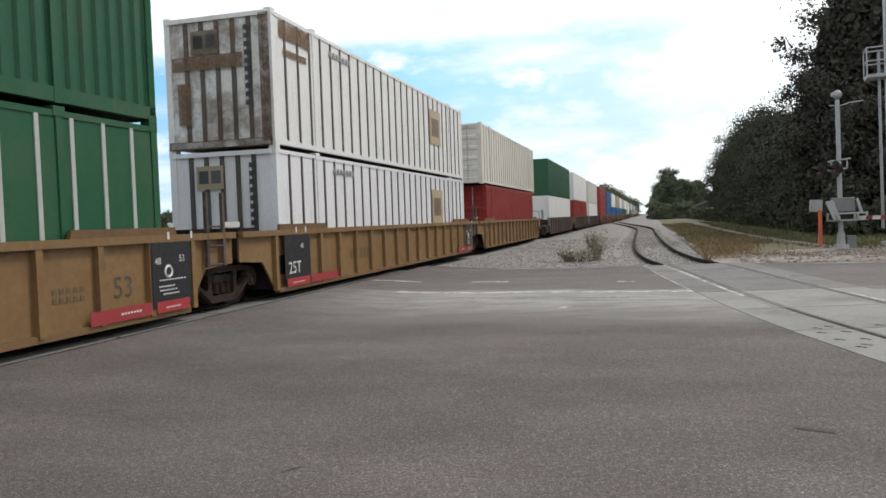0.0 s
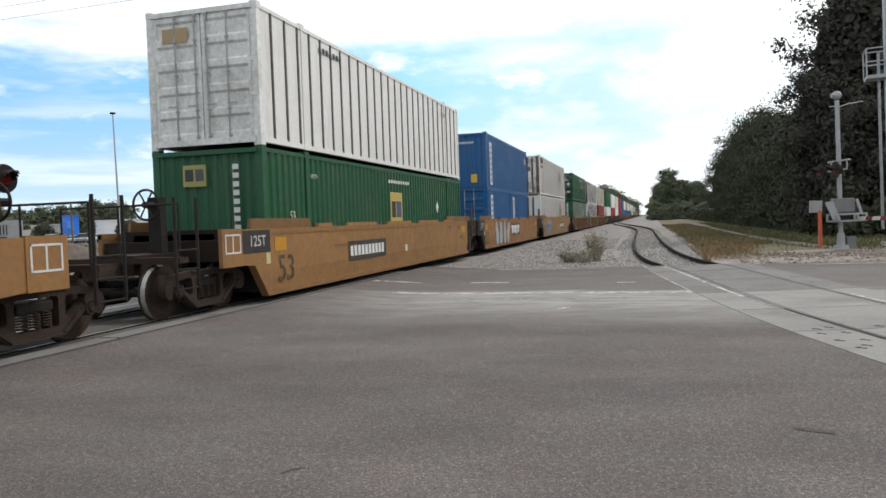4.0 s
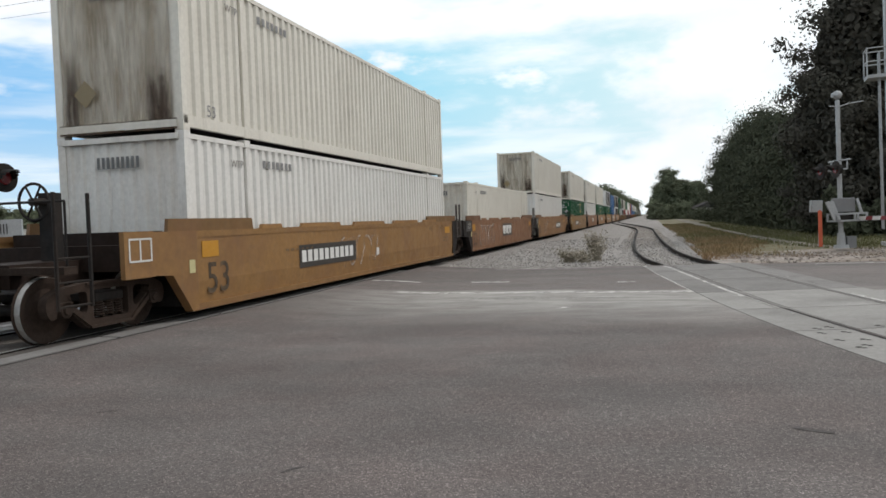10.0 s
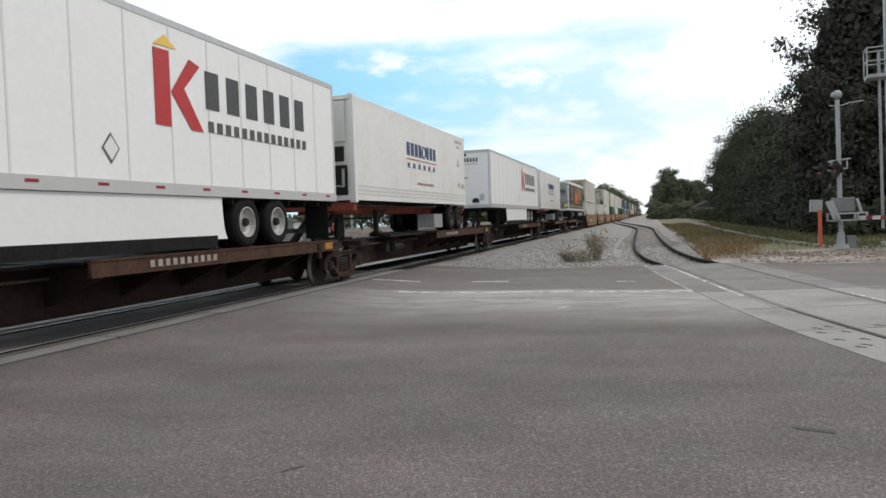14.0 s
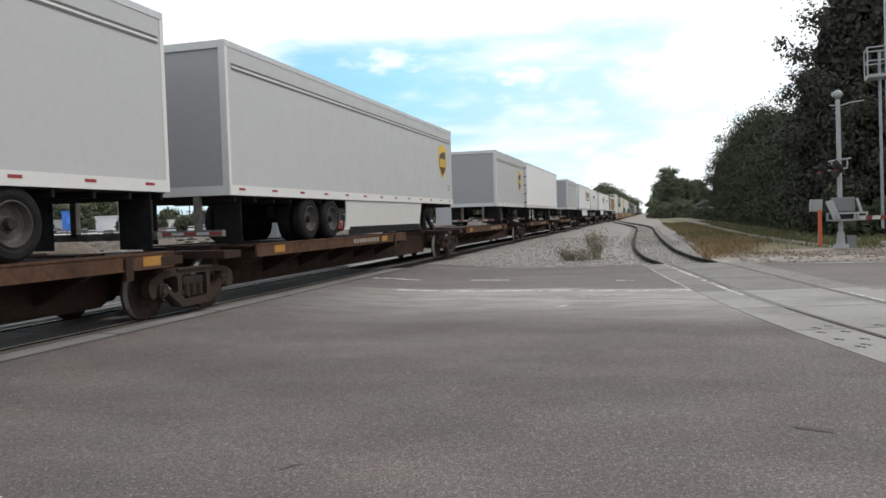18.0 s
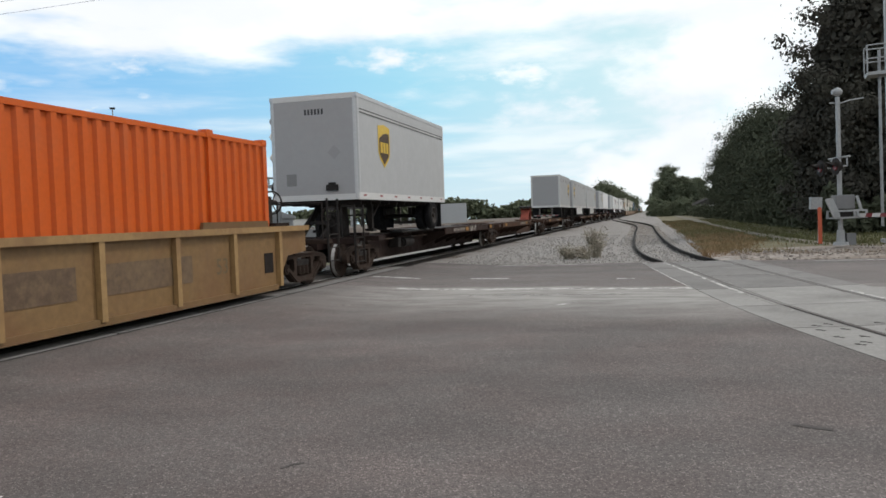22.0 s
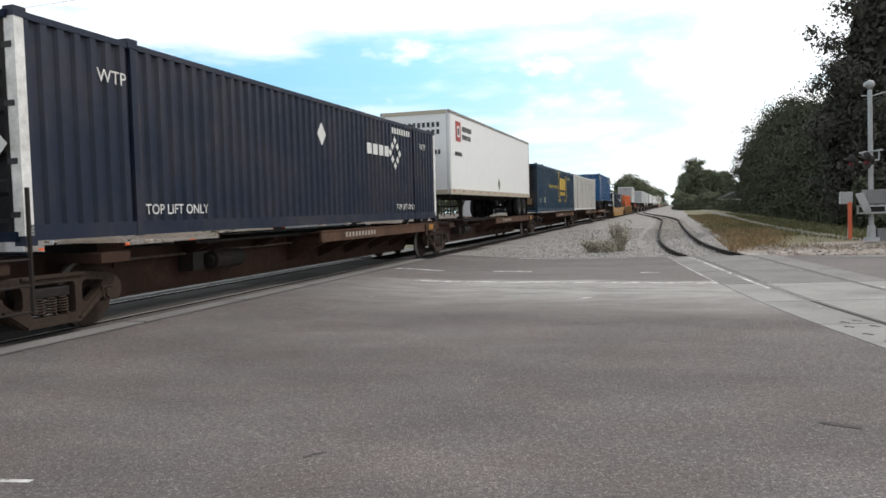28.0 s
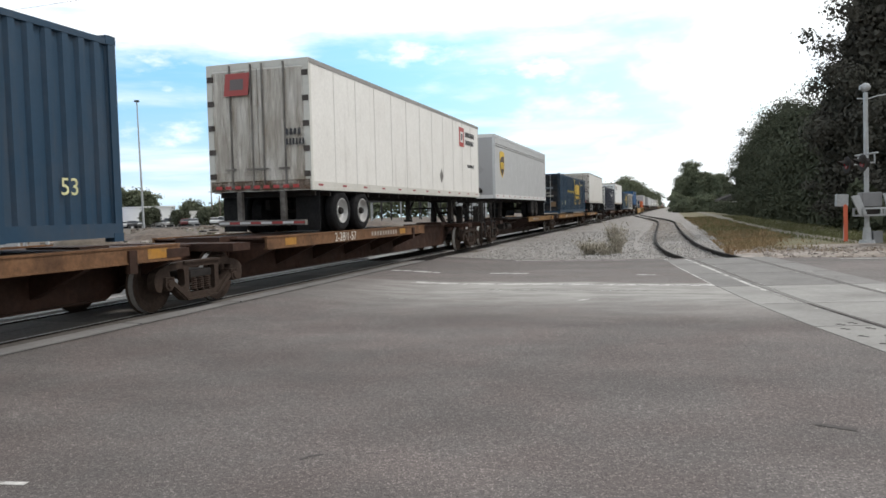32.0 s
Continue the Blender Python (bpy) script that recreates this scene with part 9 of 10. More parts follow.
def crossbuck(parent, z, facing, y):
    for k, a in enumerate((45, -45)):
        bm = bmesh.new()
        box(bm, -0.61, 0.61, -0.012, 0.012, -0.115, 0.115)
        blade = part("crossbuck", bm, WALL, parent, "white crossing blade", (0.62, 0.62, 0.6), at=pose(0, y - facing * 0.02 * k, z, 0, a, 0))
        bm = bmesh.new()
        for i in range(6):
            if 2 <= i <= 3:
                continue
            box(bm, -0.52 + i * 0.19, -0.40 + i * 0.19, *sorted((facing * 0.0125, facing * 0.015)), -0.06, 0.06)
        part("marking", bm, DECAL, blade, "black block letters on the blade", PRINT)


def mast(x, y, top, label, turn=0.0, buck=True, ground_z=-0.16, lamps_z=2.75, gate=False):
    m = thing("crossing_signal", label, "crossing signal", "signals at the crossing")
    h = top - ground_z
    bm = bmesh.new()
    rod(bm, (0, 0, 0), (0, 0, h - 0.3), 0.085, 0.075, 14)
    part("pole", bm, GALV, m, "silver-painted steel mast")
    bm = bmesh.new()
    rod(bm, (0, 0, 0), (0, 0, 0.12), 0.26, 0.24, 12)
    rod(bm, (0, 0, 0.12), (0, 0, 0.55), 0.15, 0.12, 12)
    part("base", bm, GALV, m, "cast mast base")
    bell(m, h - 0.12)
    zl = lamps_z - ground_z
    bm = bmesh.new()
    rod(bm, (-0.75, 0, zl + 0.33), (0.75, 0, zl + 0.33), 0.035, seg=8)
    for lx in (-0.55, 0.55):
        rod(bm, (lx, 0, zl + 0.33), (lx, 0, zl), 0.03, seg=8)
        rod(bm, (lx, -0.3, zl), (lx, 0.0 if gate else 0.3, zl), 0.03, seg=8)
    part("crossarm", bm, GALV, m)
    for lx in (-0.55, 0.55):
        lamp_head(m, lx, -0.38, zl, -1)
        if not gate:
            lamp_head(m, lx, 0.38, zl, 1)
    if buck:
        crossbuck(m, zl + 1.35, -1, -0.1)
    m.matrix_basis = pose(x, y, ground_z, 0, 0, turn)
    return m, h


far_mast, h = mast(-12.3, 22.9, 5.15, "silver crossing signal mast with crossbuck and flashers", 86)
near_mast, h = mast(-13.15, 11.58, 5.15, "silver crossing signal mast with red flashers", 86, False)

gate, h = mast(6.64, 29.2, 5.41, "silver crossing mast with a lowered gate arm", -76, False, -0.19, 2.62, True)
bm = bmesh.new()
for z in (0.96, 1.2):
    box(bm, -0.36, 0.78, -0.36, -0.30, z, z + 0.06)
    box(bm, -0.36, 0.78, 0.22, 0.28, z, z + 0.06)
for x in (-0.36, 0.3, 0.72):
    box(bm, x, x + 0.06, -0.36, -0.30, 1.02, 1.2)
    box(bm, x, x + 0.06, 0.22, 0.28, 1.02, 1.2)
box(bm, -0.36, 0.78, -0.30, 0.22, 0.955, 0.985)
slab(bm, [(-0.40, 0.98), (-0.18, 0.98), (-0.18, 1.08), (-0.42, 1.72), (-0.68, 1.68), (-0.66, 1.58)], -0.36, -0.30, "y")
slab(bm, [(0.52, 1.24), (0.62, 1.24), (0.46, 1.76), (0.38, 1.72)], -0.36, -0.30, "y")
FACING = pose(0, 0, 0, 0, 0, 90)
part("gate_bracket", bm, GALV, gate, "grey counterweight bracket of the gate", at=FACING)
bm = bmesh.new()
slab(bm, [(-0.24, 1.28), (0.44, 1.28), (0.44, 1.80), (-0.24, 1.80)], -0.20, 0.2, "y")
part("gate_machine", bevelled(bm, 0.03), WALL, gate, "dull grey gate mechanism box", (0.17, 0.17, 0.175), at=FACING)
# dark block added to draw the shade inside the hollow bracket
bm = bmesh.new()
box(bm, -0.24, 0.28, -0.28, -0.225, 1.0, 1.2)
part("gate_motor", bm, DARK, gate, "dark block for the shaded hollow of the bracket", at=FACING)
bm = bmesh.new()
box(bm, 0.3, 9.0, 0.5, 0.56, 0.99, 1.12)
arm = part("gate_arm", bm, WALL, gate, "lowered red and white gate arm", (0.6, 0.6, 0.58))
for k in range(9):
    bm = bmesh.new()
    slab(bm, [(0.7 + k * 0.9, 0.988), (1.1 + k * 0.9, 0.988), (1.18 + k * 0.9, 1.122), (0.78 + k * 0.9, 1.122)], 0.496, 0.564, "y")
    part("stripe", bm, DECAL, arm, "red band", (0.20, 0.03, 0.035))
bm = bmesh.new()
rod(bm, (0.0, 0, h - 0.55), (0.42, 0, h - 0.43), 0.024, seg=6)
rod(bm, (0.42, 0, h - 0.43), (0.92, 0, h - 0.37), 0.024, seg=6)
rod(bm, (0.0, 0, h - 0.52), (-0.28, 0, h - 0.5), 0.024, seg=6)
part("top_arm", bm, GALV, gate, "thin bracket arm below the bell", at=FACING)
bm = bmesh.new()
box(bm, 0.16, 0.48, -0.12, 0.16, 0.0, 0.42)
part("junction_box", bevelled(bm, 0.02), WALL, gate, "dull grey junction box at the foot", (0.16, 0.165, 0.17), at=FACING)

sign = thing("marker_post", "orange marker post with a small grey sign", "marker post")
bm = bmesh.new()
slab(bm, [(-0.07, 0), (0.07, 0), (0.07, 1.40), (0.0, 1.46), (-0.07, 1.40)], -0.02, 0.02, "y")
part("post", bm, DECAL, sign, "faded orange post", (0.55, 0.11, 0.05))
sign.matrix_basis = pose(6.52, 31.9, -0.25, 0, 0, 10)
box_sign = thing("relay_box", "small grey steel box on a thin post", "box")
bm = bmesh.new()
box(bm, -0.36, 0.06, -0.12, 0.12, 1.36, 1.84)
part("case", bevelled(bm, 0.02), GALV, box_sign)
bm = bmesh.new()
rod(bm, (0, 0, 0), (0, 0, 1.5), 0.04, seg=8)
part("post", bm, GALV, box_sign)
box_sign.matrix_basis = pose(6.53, 32.3, -0.25, 0, 3, 8)

# cantilever signal structure beside the road
can = thing("cantilever_tower", "grey steel cantilever tower with ladder and railed platform", "signal tower")
bm = bmesh.new()
box(bm, -0.22, 0.22, -0.22, 0.22, 0.1, 9.5)
part("column", bevelled(bm, 0.05, 2), GALV, can, "square grey steel column")
bm = bmesh.new()
box(bm, -0.45, 0.45, -0.45, 0.45, 0, 0.12)
part("base_plate", bm, GALV, can)
bm = bmesh.new()
for y in (-0.2, 0.2):
    rod(bm, (-0.42, y, 0.6), (-0.42, y, 7.1), 0.028, seg=6)
part("ladder_rails", bm, GALV, can)
for k in range(21):
    bm = bmesh.new()
    rod(bm, (-0.42, -0.2, 0.75 + 0.3 * k), (-0.42, 0.2, 0.75 + 0.3 * k), 0.018, seg=6)
    part("rung", bm, GALV, can)
bm = bmesh.new()
box(bm, -0.85, 9.0, -0.45, 0.45, 6.12, 6.24)
part("platform", bm, GALV, can, "steel grating platform")
bm = bmesh.new()
for y in (-0.45, 0.45):
    for z in (6.72, 7.2):
        rod(bm, (-0.85, y, z), (9.0, y, z), 0.025, seg=6)
for z in (6.72, 7.2):
    rod(bm, (-0.85, -0.45, z), (-0.85, 0.45, z), 0.025, seg=6)
part("railing", bm, GALV, can, "tubular hand rails")
for k in range(12):
    for y in (-0.45, 0.45):
        bm = bmesh.new()
        rod(bm, (-0.85 + 0.8 * k, y, 6.2), (-0.85 + 0.8 * k, y, 7.22), 0.028, seg=6)
        part("rail_post", bm, GALV, can)
bm = bmesh.new()
for z in (6.5, 7.6):
    box(bm, 0.2, 9.0, -0.1, 0.1, z, z + 0.18)
for k in range(8):
    slab(bm, [(0.3 + k * 1.08, 6.6), (0.42 + k * 1.08, 6.6), (1.4 + k * 1.08, 7.65), (1.28 + k * 1.08, 7.65)], -0.06, 0.06, "y")
part("truss", bm, GALV, can, "grey truss arm over the road")
can.matrix_basis = pose(8.75, 30.4, -0.2, 0, 0, -8)

# signal bungalow and cabinets by the far mast
bung = thing("signal_bungalow", "silver signal hut with a pitched metal roof", "hut")
bm = bmesh.new()
box(bm, -0.65, 0.65, -0.9, 0.9, 0.15, 2.1)
part("body", bevelled(bm, 0.02), GALV, bung)
bm = bmesh.new()
slab(bm, [(-0.75, 2.08), (0.75, 2.08), (0.75, 2.16), (0, 2.42), (-0.75, 2.16)], -1.0, 1.0, "y")
part("roof", bm, GALV, bung)
bm = bmesh.new()
box(bm, -0.35, 0.35, -0.93, -0.9, 0.25, 1.95)
part("door", bm, GALV, bung)
bm = bmesh.new()
box(bm, -0.7, 0.7, -0.95, 0.95, 0, 0.16)
part("footing", bm, PANEL, bung)
bung.matrix_basis = pose(-14.9, 27.5, -0.34, 0, 0, 28)
cab = thing("relay_cabinet", "small pale relay cabinet on legs", "cabinet")
bm = bmesh.new()
box(bm, -0.35, 0.35, -0.25, 0.25, 0.5, 1.6)
part("case", bevelled(bm, 0.02), GALV, cab)
bm = bmesh.new()
for x in (-0.28, 0.28):
    box(bm, x - 0.04, x + 0.04, -0.2, 0.2, 0, 0.52)
part("legs", bm, GALV, cab)
cab.matrix_basis = pose(-12.4, 25.6, -0.34, 0, 0, 20)

# grey equipment cases beyond the line, near the second mast
for x, y, w, h2, t in ((-27.5, 26.2, 1.08, 0.84, 40), (-24.6, 21.6, 1.5, 2.0, 40)):
    e = thing("equipment_case", "grey steel equipment case on a stand", "cabinet", "cases by the crossing")
    bm = bmesh.new()
    z0 = 2.0 if h2 < 1.8 else 0.2
    box(bm, -w / 2, w / 2, -0.3, 0.3, z0, z0 + h2)
    part("case", bevelled(bm, 0.03), GALV, e)
    bm = bmesh.new()
    for k in range(3):
        box(bm, -w / 2 + 0.25 + k * 0.12, -w / 2 + 0.29 + k * 0.12, -0.32, -0.3, z0 + 0.2, z0 + 0.65)
    part("vent", bm, DARK, e, "dark vent slots")
    bm = bmesh.new()
    for xx in (-w / 2 + 0.1, w / 2 - 0.1):
        box(bm, xx - 0.06, xx + 0.06, -0.25, 0.25, 0, z0 + 0.02)
    part("stand", bm, GALV, e)
    e.matrix_basis = pose(x, y, -0.36, 0, 0, t)


# ---- the lots beyond the line ----
def az_place(azimuth, dist):
    a = radians(azimuth)
    return dist * math.sin(a), dist * math.cos(a)


def lot_z(d):
    """The lots rise gently away from the line."""
    return -0.30 + 1.35 * ease(45, 112, d)


bm = bmesh.new()
sheet(bm, spaced([(-260, -60, 20), (-60, -15.5, 4)]), spaced([(28, 60, 4), (60, 230, 17)]),
      lambda x, y: lot_z(math.hypot(x, y)) * ease(-15.5, -24, x) - 0.3 * (1 - ease(-15.5, -24, x)) + 0.06 * noise.noise((x * 0.08, y * 0.08, 6)))
solid("bare_lot", bm, LOT, "bare dirt lot under construction", "dirt", kind="structure")
bm = bmesh.new()
sheet(bm, spaced([(-240, -60, 20)]), spaced([(95, 160, 11)]), lambda x, y: lot_z(math.hypot(x, y)) + 0.1)
solid("car_park", bm, LOT_ASPHALT, "asphalt car park before the shops", "car park", kind="structure")

for k, (az_, d, w, h2) in enumerate(((-43.2, 62, 3.2, 1.5), (-30.2, 48, 2.6, 0.7), (-38.5, 75, 4.5, 0.9), (-26.5, 60, 3.0, 0.8), (-22.5, 70, 4, 1.0))):
    x, y = az_place(az_, d)
    bm = bmesh.new()
    n = 14
    for r_, z in ((1.0, -0.3), (0.7, 0.35), (0.35, 0.8), (0.08, 1.0)):
        row = [bm.verts.new((math.cos(6.283 * i / n) * w * r_ * (1 + 0.2 * noise.noise((i * 0.9, r_, k))), math.sin(6.283 * i / n) * w * r_ * (1 + 0.2 * noise.noise((i * 0.7, r_, k + 9))), z * h2)) for i in range(n)]
        if r_ < 1.0:
            for i in range(n):
                bm.faces.new((prev[i], prev[(i + 1) % n], row[(i + 1) % n], row[i]))
        prev = row
    bm.faces.new(prev)
    ob = solid("dirt_mound", bm, LOT, "heap of pale brown dirt on the lot", "dirt heap", "dirt heaps on the lot")
    ob.matrix_basis = pose(x, y, lot_z(d))


def shop(az_, d, w, depth, h2, turn, colour, label, openings, sign_colour=None):
    x, y = az_place(az_, d)
    b = thing("shop", label, "building", "shops beyond the car park")
    bm = bmesh.new()
    box(bm, -w / 2, w / 2, 0, depth, 0, h2)
    part("wall", bm, WALL, b, colour=colour)
    bm = bmesh.new()
    box(bm, -w / 2 - 0.15, w / 2 + 0.15, -0.15, depth + 0.15, h2, h2 + 0.35)
    part("parapet", bm, WALL, b, colour=tuple(c * 0.85 for c in colour))
    for i in range(openings):
        xx = -w / 2 + w * (i + 0.5) / openings
        bm = bmesh.new()
        box(bm, xx - w / openings * 0.3, xx + w / openings * 0.3, -0.06, 0.02, 0.3, min(2.8, h2 * 0.55))
        win = part("window", bm, GLASS, b, "dark shop window")
        bm = bmesh.new()
        box(bm, xx - w / openings * 0.34, xx + w / openings * 0.34, -0.1, -0.02, min(2.8, h2 * 0.55), min(2.8, h2 * 0.55) + 0.2)
        part("frame", bm, BARE, win)
    if sign_colour:
        bm = bmesh.new()
        box(bm, -w * 0.2, w * 0.2, -0.3, 0, h2 * 0.65, h2 * 0.88)
        part("sign", bm, WALL, b, "plain coloured sign board", sign_colour)
    b.matrix_basis = pose(x, y, -0.3, 0, 0, turn)


shop(-39.2, 168, 11.0, 14, 5.6, 38, (0.78, 0.77, 0.74), "white flat-roofed shop beyond the car park", 5)
shop(-36.6, 172, 8.0, 14, 4.4, 36, (0.78, 0.77, 0.74), "low white shop beyond the car park", 3)
shop(-42.65, 160, 2.9, 12, 6.6, 42, (0.03, 0.20, 0.75), "bright blue shop front tower", 1, (0.08, 0.3, 0.8))
shop(-44.0, 175, 6.5, 12, 5.3, 43, (0.55, 0.52, 0.46), "beige shop beyond the car park", 2)
shop(-46.5, 190, 11.0, 12, 4.6, 45, (0.6, 0.58, 0.54), "pale shop beyond the car park", 3)
shop(-30.2, 118, 3.4, 5, 2.3, 30, (0.68, 0.67, 0.63), "low white site office", 2)
shop(-33.3, 210, 3.0, 6, 5.2, 33, (0.05, 0.14, 0.5), "small blue store tower", 1)
shop(-27.5, 230, 12.0, 8, 3.6, 27, (0.6, 0.6, 0.57), "long low white shed", 4)
shop(-32.0, 250, 14.0, 8, 3.8, 31, (0.58, 0.57, 0.54), "long pale metal shed behind the lot", 4)

# unfinished steel frame
fr = thing("steel_frame", "unfinished dark steel frame of a building", "building frame")
bm = bmesh.new()
box(bm, -8.2, 7.8, -0.2, 0.2, 3.75, 4.35)
part("roof_beam", bm, STEEL, fr)
bm = bmesh.new()
box(bm, -8.2, 7.8, 5.88, 6.12, 3.85, 4.35)
part("roof_beam", bm, STEEL, fr)
for k in range(12):
    x = -7.4 + 1.35 * k
    bm = bmesh.new()
    box(bm, x - 0.09, x + 0.09, 0, 6, 3.7, 3.9)
    part("joist", bm, STEEL, fr)
    for y in (0, 6):
        bm = bmesh.new()
        box(bm, x - 0.08, x + 0.08, y - 0.08, y + 0.08, 0, 3.9)
        part("column", bm, STEEL if k % 3 else GALV, fr)
bm = bmesh.new()
box(bm, 8.3, 12.6, 1.0, 1.2, 0.5, 3.9)
part("sheathing", bm, WALL, fr, "pale wall sheathing beside the frame", (0.42, 0.43, 0.44))
x, y = az_place(-20.9, 100)
fr.matrix_basis = pose(x, y, -0.3, 0, 0, 21)

# lamp mast and utility poles
lm = thing("lamp_mast", "tall thin parking lot light mast", "lamp post")
bm = bmesh.new()
rod(bm, (0, 0, 0), (0, 0, 21.5), 0.2, 0.09, 10)
part("pole", bm, GALV, lm)
bm = bmesh.new()
box(bm, -0.4, 0.4, -0.25, 0.25, 21.4, 21.65)
part("lamp", bm, DARK, lm, "dark flat lamp heads")
x, y = az_place(-39.5, 126)
lm.matrix_basis = pose(x, y, -0.3, 0, 0, 39)
for az_, d, h2 in ((-34.72, 170, 9.6), (-34.15, 190, 8.6), (-42.55, 120, 7.2), (-45.2, 300, 9)):
    x, y = az_place(az_, d)
    up_ = thing("utility_pole", "weathered wooden utility pole with crossarm", "utility pole", "poles beyond the lots")
    bm = bmesh.new()
    rod(bm, (0, 0, 0), (0, 0, h2), 0.17, 0.11, 8)
    part("pole", bm, WOOD, up_)
    bm = bmesh.new()
    box(bm, -0.6, 0.6, -0.06, 0.06, h2 - 0.9, h2 - 0.76)
    part("crossarm", bm, WOOD, up_)
    up_.matrix_basis = pose(x, y, -0.3, 0, 0, 30)

# overhead wires along the road, on poles out of view
for xx in (-48.0, 42.0):
    up_ = thing("utility_pole", "tall wooden utility pole carrying wires over the road", "utility pole", "poles along the road")
    bm = bmesh.new()
    rod(bm, (0, 0, 0), (0, 0, 11.8), 0.17, 0.11, 10)
    part("pole", bm, WOOD, up_)
    bm = bmesh.new()
    box(bm, -0.08, 0.08, -0.5, 0.5, 11.2, 11.36)
    part("crossarm", bm, WOOD, up_)
    up_.matrix_basis = pose(xx, 24.6, -0.33)
for z, y0, sag in ((11.32, 24.6, 0.14), (10.78, 24.6, 0.10)):
    cu = bpy.data.curves.new("overhead_wire", "CURVE")
    cu.dimensions, cu.bevel_depth, cu.bevel_resolution = "3D", 0.0065, 1
    sp = cu.splines.new("POLY")
    sp.points.add(24)
    for i in range(25):
        f_ = i / 24
        sp.points[i].co = (-48 + 90 * f_, y0, z - sag * 4 * f_ * (1 - f_), 1)
    tmp = new("overhead_wire", cu)
    me = bpy.data.meshes.new_from_object(tmp.evaluated_get(bpy.context.evaluated_depsgraph_get()))
    bpy.data.objects.remove(tmp)
    me.materials.clear()
    me.materials.append(DARK)
    tagged(new("overhead_wire", me), "thin dark overhead wire across the sky", "wire", "wires over the road")


# ---- parked cars, cones, site clutter ----
def parked_car(x, y, turn, colour, label, tall=False):
    c = thing("car", label, "car", "cars parked beyond the line")
    h2 = 1.75 if tall else 1.42
    bm = bmesh.new()
    slab(bm, [(-2.2, 0.35), (2.2, 0.35), (2.25, 0.75), (1.5, 0.95), (-2.0, 0.98), (-2.25, 0.8)], -0.88, 0.88, "y")
    part("body", bevelled(bm, 0.06), CARPAINT, c, colour=colour)
    bm = bmesh.new()
    slab(bm, [(-1.9, 0.95), (1.05, 0.93), (0.45, h2 - 0.06), (-1.35, h2 - 0.06)], -0.76, 0.76, "y")
    part("glasshouse", bm, GLASS, c, "dark car glass")
    bm = bmesh.new()
    slab(bm, [(-1.4, h2 - 0.08), (0.5, h2 - 0.08), (0.4, h2), (-1.3, h2)], -0.74, 0.74, "y")
    part("roof", bm, CARPAINT, c, colour=colour)
    for xx in (-1.4, 1.4):
        for yy in (-0.8, 0.8):
            bm = bmesh.new()
            rod(bm, (xx, yy - 0.11, 0.33), (xx, yy + 0.11, 0.33), 0.33, seg=14)
            w = part("wheel", bm, TYRE, c)
            bm = bmesh.new()
            rod(bm, (xx, yy - 0.115, 0.33), (xx, yy + 0.115, 0.33), 0.2, seg=10)
            part("rim", bm, BARE, w)
    c.matrix_basis = pose(x, y, lot_z(math.hypot(x, y)) + 0.1, 0, 0, turn)


rng = random.Random(21)
paints = [((0.6, 0.6, 0.58), "white"), ((0.30, 0.31, 0.32), "grey"), ((0.5, 0.5, 0.5), "silver"), ((0.55, 0.55, 0.55), "silver"), ((0.6, 0.6, 0.58), "white"), ((0.04, 0.04, 0.045), "black"), ((0.12, 0.03, 0.03), "dark red"), ((0.05, 0.07, 0.12), "dark blue"), ((0.22, 0.23, 0.24), "grey")]
for k in range(42):
    az_ = -47 + 15 * k / 41 + rng.uniform(-0.2, 0.2)
    d = 144 + 14 * rng.random() + (8 if k % 2 else 0)
    x, y = az_place(az_, d)
    col, nm = paints[rng.randrange(len(paints))]
    tall = rng.random() < 0.4
    parked_car(x, y, (40 if k % 9 == 4 else 128) + rng.uniform(-6, 6), col, nm + (" van" if tall else " car") + " parked in the lot beyond the line", tall)

for k, (az_, d) in enumerate(((-45.5, 40), (-44.3, 41), (-43.2, 40), (-42.7, 42), (-41.0, 44), (-36.5, 46), (-46.3, 41))):
    x, y = az_place(az_, d)
    cn = thing("traffic_barrel", "orange and white traffic drum on the dirt", "traffic drum", "drums along the works")
    bm = bmesh.new()
    rod(bm, (0, 0, 0), (0, 0, 0.75), 0.24, 0.18, 14)
    part("drum", bm, DECAL, cn, "orange plastic drum", (0.7, 0.13, 0.03))
    for z in (0.25, 0.5):
        bm = bmesh.new()
        rod(bm, (0, 0, z), (0, 0, z + 0.12), 0.235 - 0.03 * z / 0.5, 0.225 - 0.03 * z / 0.5, 14)
        part("band", bm, DECAL, cn, "white reflective band", (0.6, 0.6, 0.58))
    cn.matrix_basis = pose(x, y, lot_z(d))

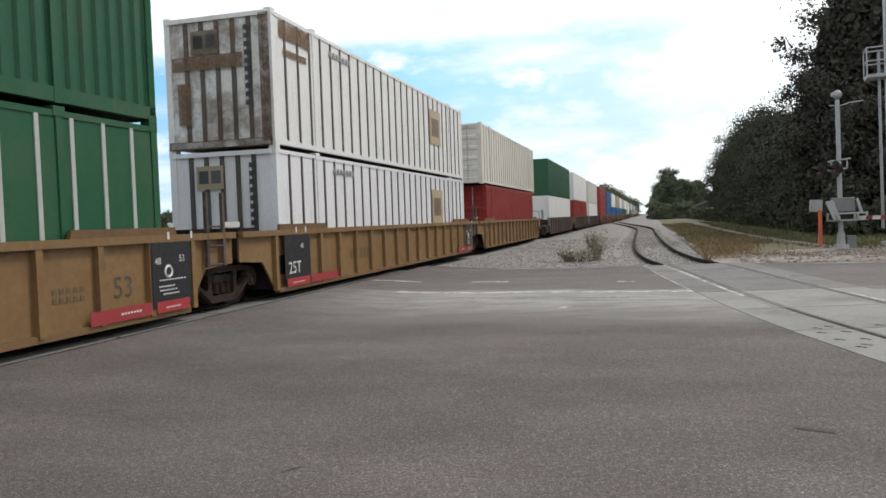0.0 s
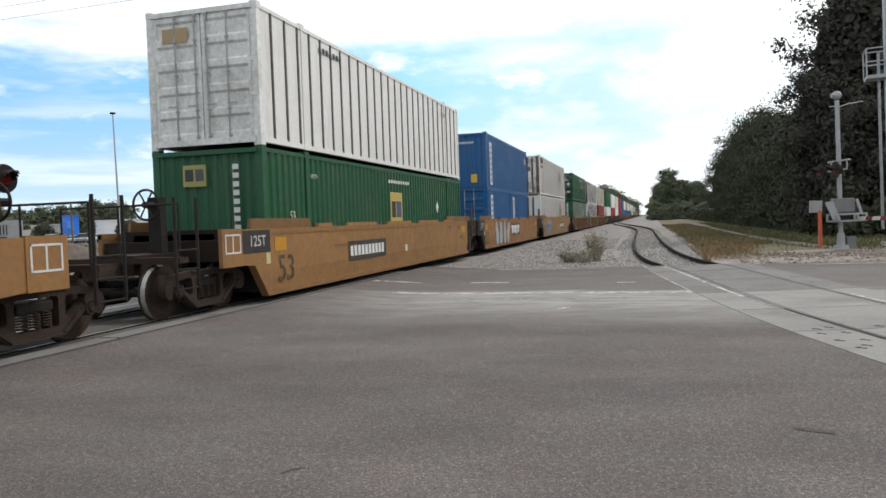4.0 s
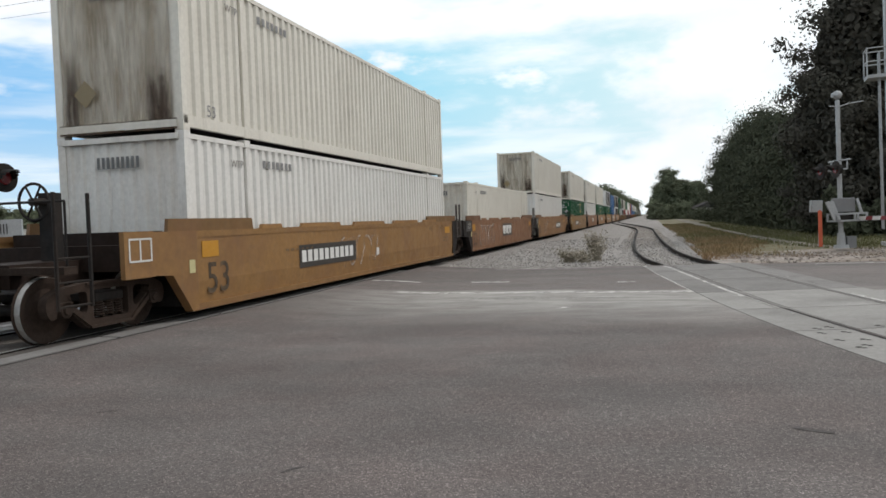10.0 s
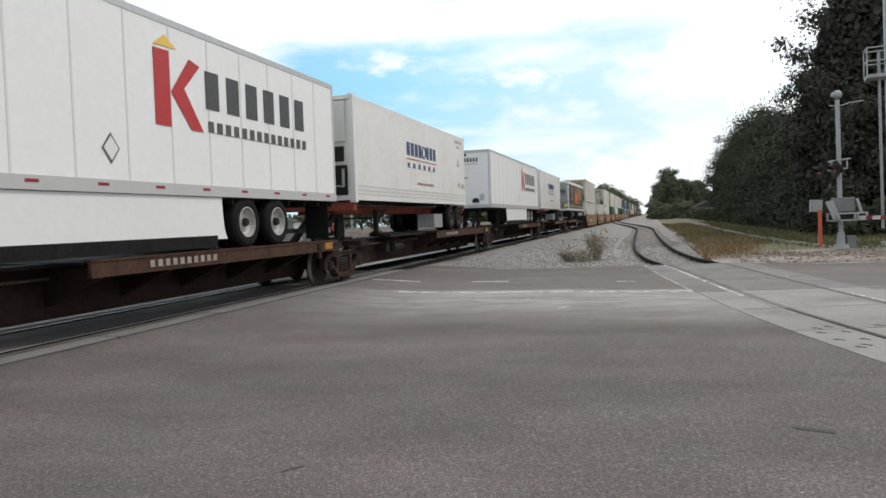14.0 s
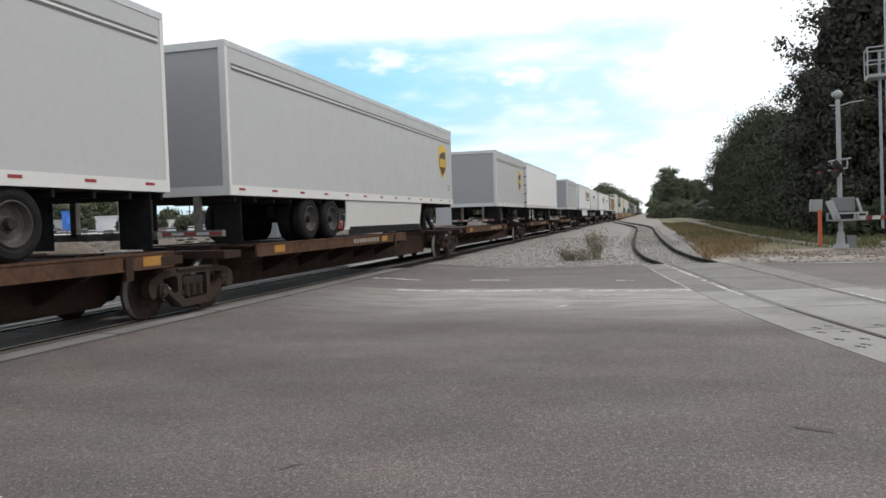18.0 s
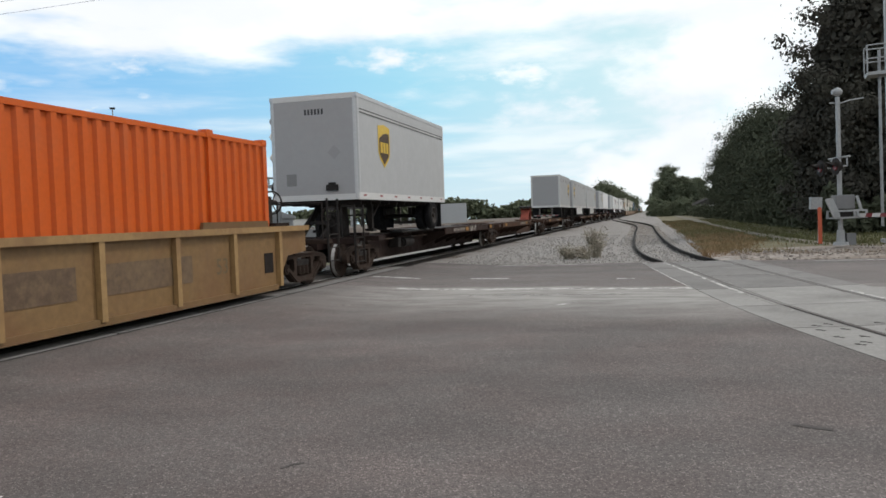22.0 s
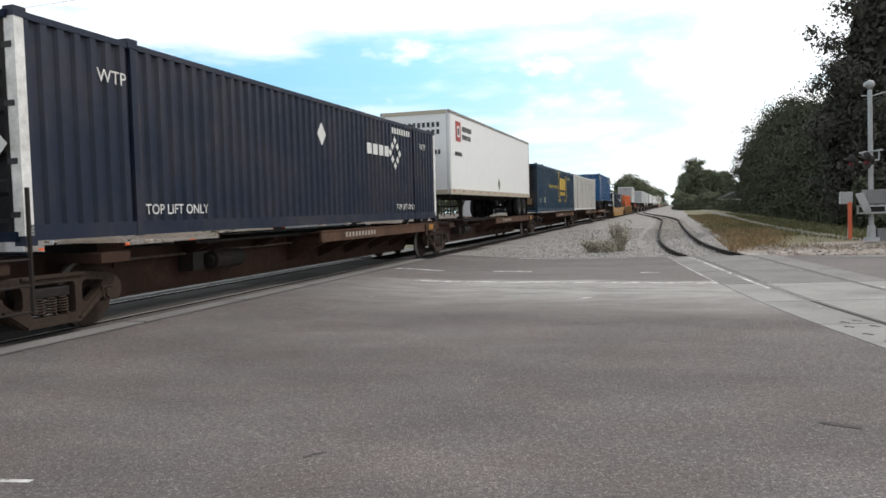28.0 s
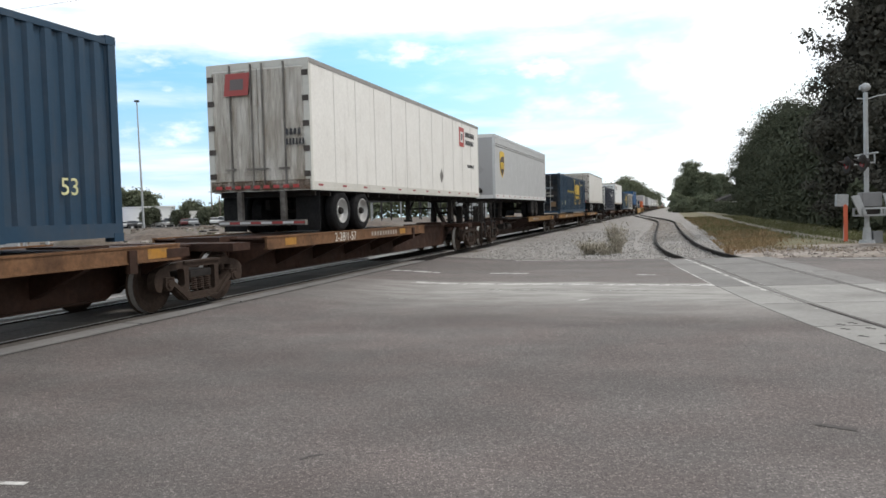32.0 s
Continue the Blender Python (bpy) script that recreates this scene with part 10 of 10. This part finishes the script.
for k, (az_, d, col, lab) in enumerate(((-29.6, 70, (0.30, 0.05, 0.03), "red compact loader at the building site"), (-30.6, 84, (0.45, 0.25, 0.03), "yellow compact loader at the building site"), (-24.0, 84, (0.28, 0.05, 0.04), "red site machine by the steel frame"))):
    x, y = az_place(az_, d)
    mc = thing("loader", lab, "loader", "machines at the building site")
    bm = bmesh.new()
    slab(bm, [(-1.2, 0.5), (1.0, 0.5), (1.0, 1.1), (0.2, 1.2), (-1.2, 1.3)], -0.6, 0.6, "y")
    part("body", bevelled(bm, 0.05), CARPAINT, mc, colour=col)
    bm = bmesh.new()
    slab(bm, [(-0.6, 1.2), (0.4, 1.2), (0.3, 2.1), (-0.5, 2.1)], -0.5, 0.5, "y")
    part("cab", bm, GLASS, mc, "dark glazed cab")
    bm = bmesh.new()
    slab(bm, [(-1.0, 1.3), (-0.8, 1.4), (1.6, 0.4), (1.4, 0.3)], -0.7, 0.7, "y")
    part("boom", bm, CARPAINT, mc, colour=col)
    bm = bmesh.new()
    slab(bm, [(1.4, 0.1), (2.1, 0.1), (1.9, 0.6), (1.5, 0.6)], -0.8, 0.8, "y")
    part("bucket", bm, CAST, mc)
    for xx in (-0.7, 0.7):
        for yy in (-0.7, 0.7):
            bm = bmesh.new()
            rod(bm, (xx, yy - 0.14, 0.4), (xx, yy + 0.14, 0.4), 0.4, seg=14)
            part("wheel", bm, TYRE, mc)
    mc.matrix_basis = pose(x, y, lot_z(d), 0, 0, 20 + 50 * k)

# low spoil, rubble and rough grass over the building site
rng = random.Random(83)
for label, mat, count, sizes in (("lumps of turned brown soil on the site", LOT, 420, (0.15, 0.55)), ("pale rubble and stones on the site", SAND, 260, (0.10, 0.32)), ("dark scrap and timber ends on the site", DARK, 90, (0.12, 0.40))):
    bm = bmesh.new()
    for k in range(count):
        d = 33 + 75 * rng.random() ** 1.4
        x, y = az_place(rng.uniform(-49, -27), d)
        if noise.noise((x * 0.06, y * 0.09, count)) < -0.05:
            continue
        r = rng.uniform(*sizes)
        vs = bmesh.ops.create_icosphere(bm, subdivisions=1, radius=r, matrix=pose(x, y, lot_z(d) + 0.08 * r, 0, 0, rng.uniform(0, 360)) @ Matrix.Diagonal((1.7, 1.1, 0.55, 1)))["verts"]
        for v in vs:
            v.co += Vector((rng.uniform(-1, 1), rng.uniform(-1, 1), rng.uniform(-0.6, 0.6))) * r * 0.22
    solid("rubble", bm, mat, label, "rubble", kind="stuff")
spots = []
for k in range(9000):
    d = 31 + 60 * rng.random() ** 1.5
    x, y = az_place(rng.uniform(-50, -25), d)
    if noise.noise((x * 0.05, y * 0.08, 31)) > 0.05:
        spots.append((x, y, lot_z(d) - 0.03, rng.uniform(0.7, 1.6)))
blades("grass", "rough olive grass over the building site", spots, 0.26, GREEN_GRASS, 84)

# trees dotted among the lots
for k, (az_, d, h2, w) in enumerate(((-41.6, 150, 5.2, 1.4), (-39.3, 150, 5.4, 1.4), (-38.75, 152, 5.6, 1.4), (-37.2, 150, 5.0, 1.5), (-36.7, 153, 5.0, 1.5), (-35.4, 150, 4.8, 1.5), (-34.9, 155, 4.8, 1.5), (-44.3, 150, 5.5, 2.4), (-33.2, 160, 4.6, 1.5))):
    x, y = az_place(az_, d)
    tree(x, y, h2, w, 130 + k, LEAF, 1800, 0.48, 0.17, "small round-crowned street tree by the car park", 12, 3, 0.4, 0.7)
for k, (az_, d, h2, w) in enumerate(((-41.9, 205, 11.5, 3.6), (-41.0, 210, 13.0, 4.0), (-40.1, 212, 12.4, 4.2), (-39.2, 205, 11.6, 3.6), (-43.2, 215, 12.0, 4.0), (-44.6, 215, 11.6, 4.0), (-45.8, 212, 11.0, 4.0), (-47.0, 215, 12, 4.2), (-36.2, 230, 9.5, 4.0), (-34.0, 240, 9.0, 4.5))):
    x, y = az_place(az_, d)
    tree(x, y, h2, w, 160 + k, LEAF_HAZED, 2800, 0.3, 0.32, "tall dark tree behind the shops", 14, 3, 0.34, 0.65)

# a pale house glimpsed behind the wood's edge
hs = thing("house", "pale house glimpsed under the trees", "house")
bm = bmesh.new()
box(bm, -4, 4, -3, 3, 0, 2.6)
part("wall", bm, WALL, hs, colour=(0.6, 0.6, 0.58))
bm = bmesh.new()
slab(bm, [(-4.4, 2.5), (4.4, 2.5), (0, 4.2)], -3.4, 3.4, "y")
part("roof", bm, STEEL, hs)
for xx in (-2.2, 0.2, 2.4):
    bm = bmesh.new()
    box(bm, xx - 0.4, xx + 0.4, -3.05, -2.98, 0.9, 1.9)
    part("window", bm, GLASS, hs)
hs.matrix_basis = pose(14.5, 196, -0.3, 0, 0, 10)


# ---- what moves ----
def motions():
    for ob, q, z in MOVING:
        a, b = (pose(TRACK_X, q + SPEED * t, 0, 0, BANK, 0) @ pose(0, 0, z) for t in (0.0, 32.0))
        walk(ob, [(0.0, a), (32.0, b)])


motions()
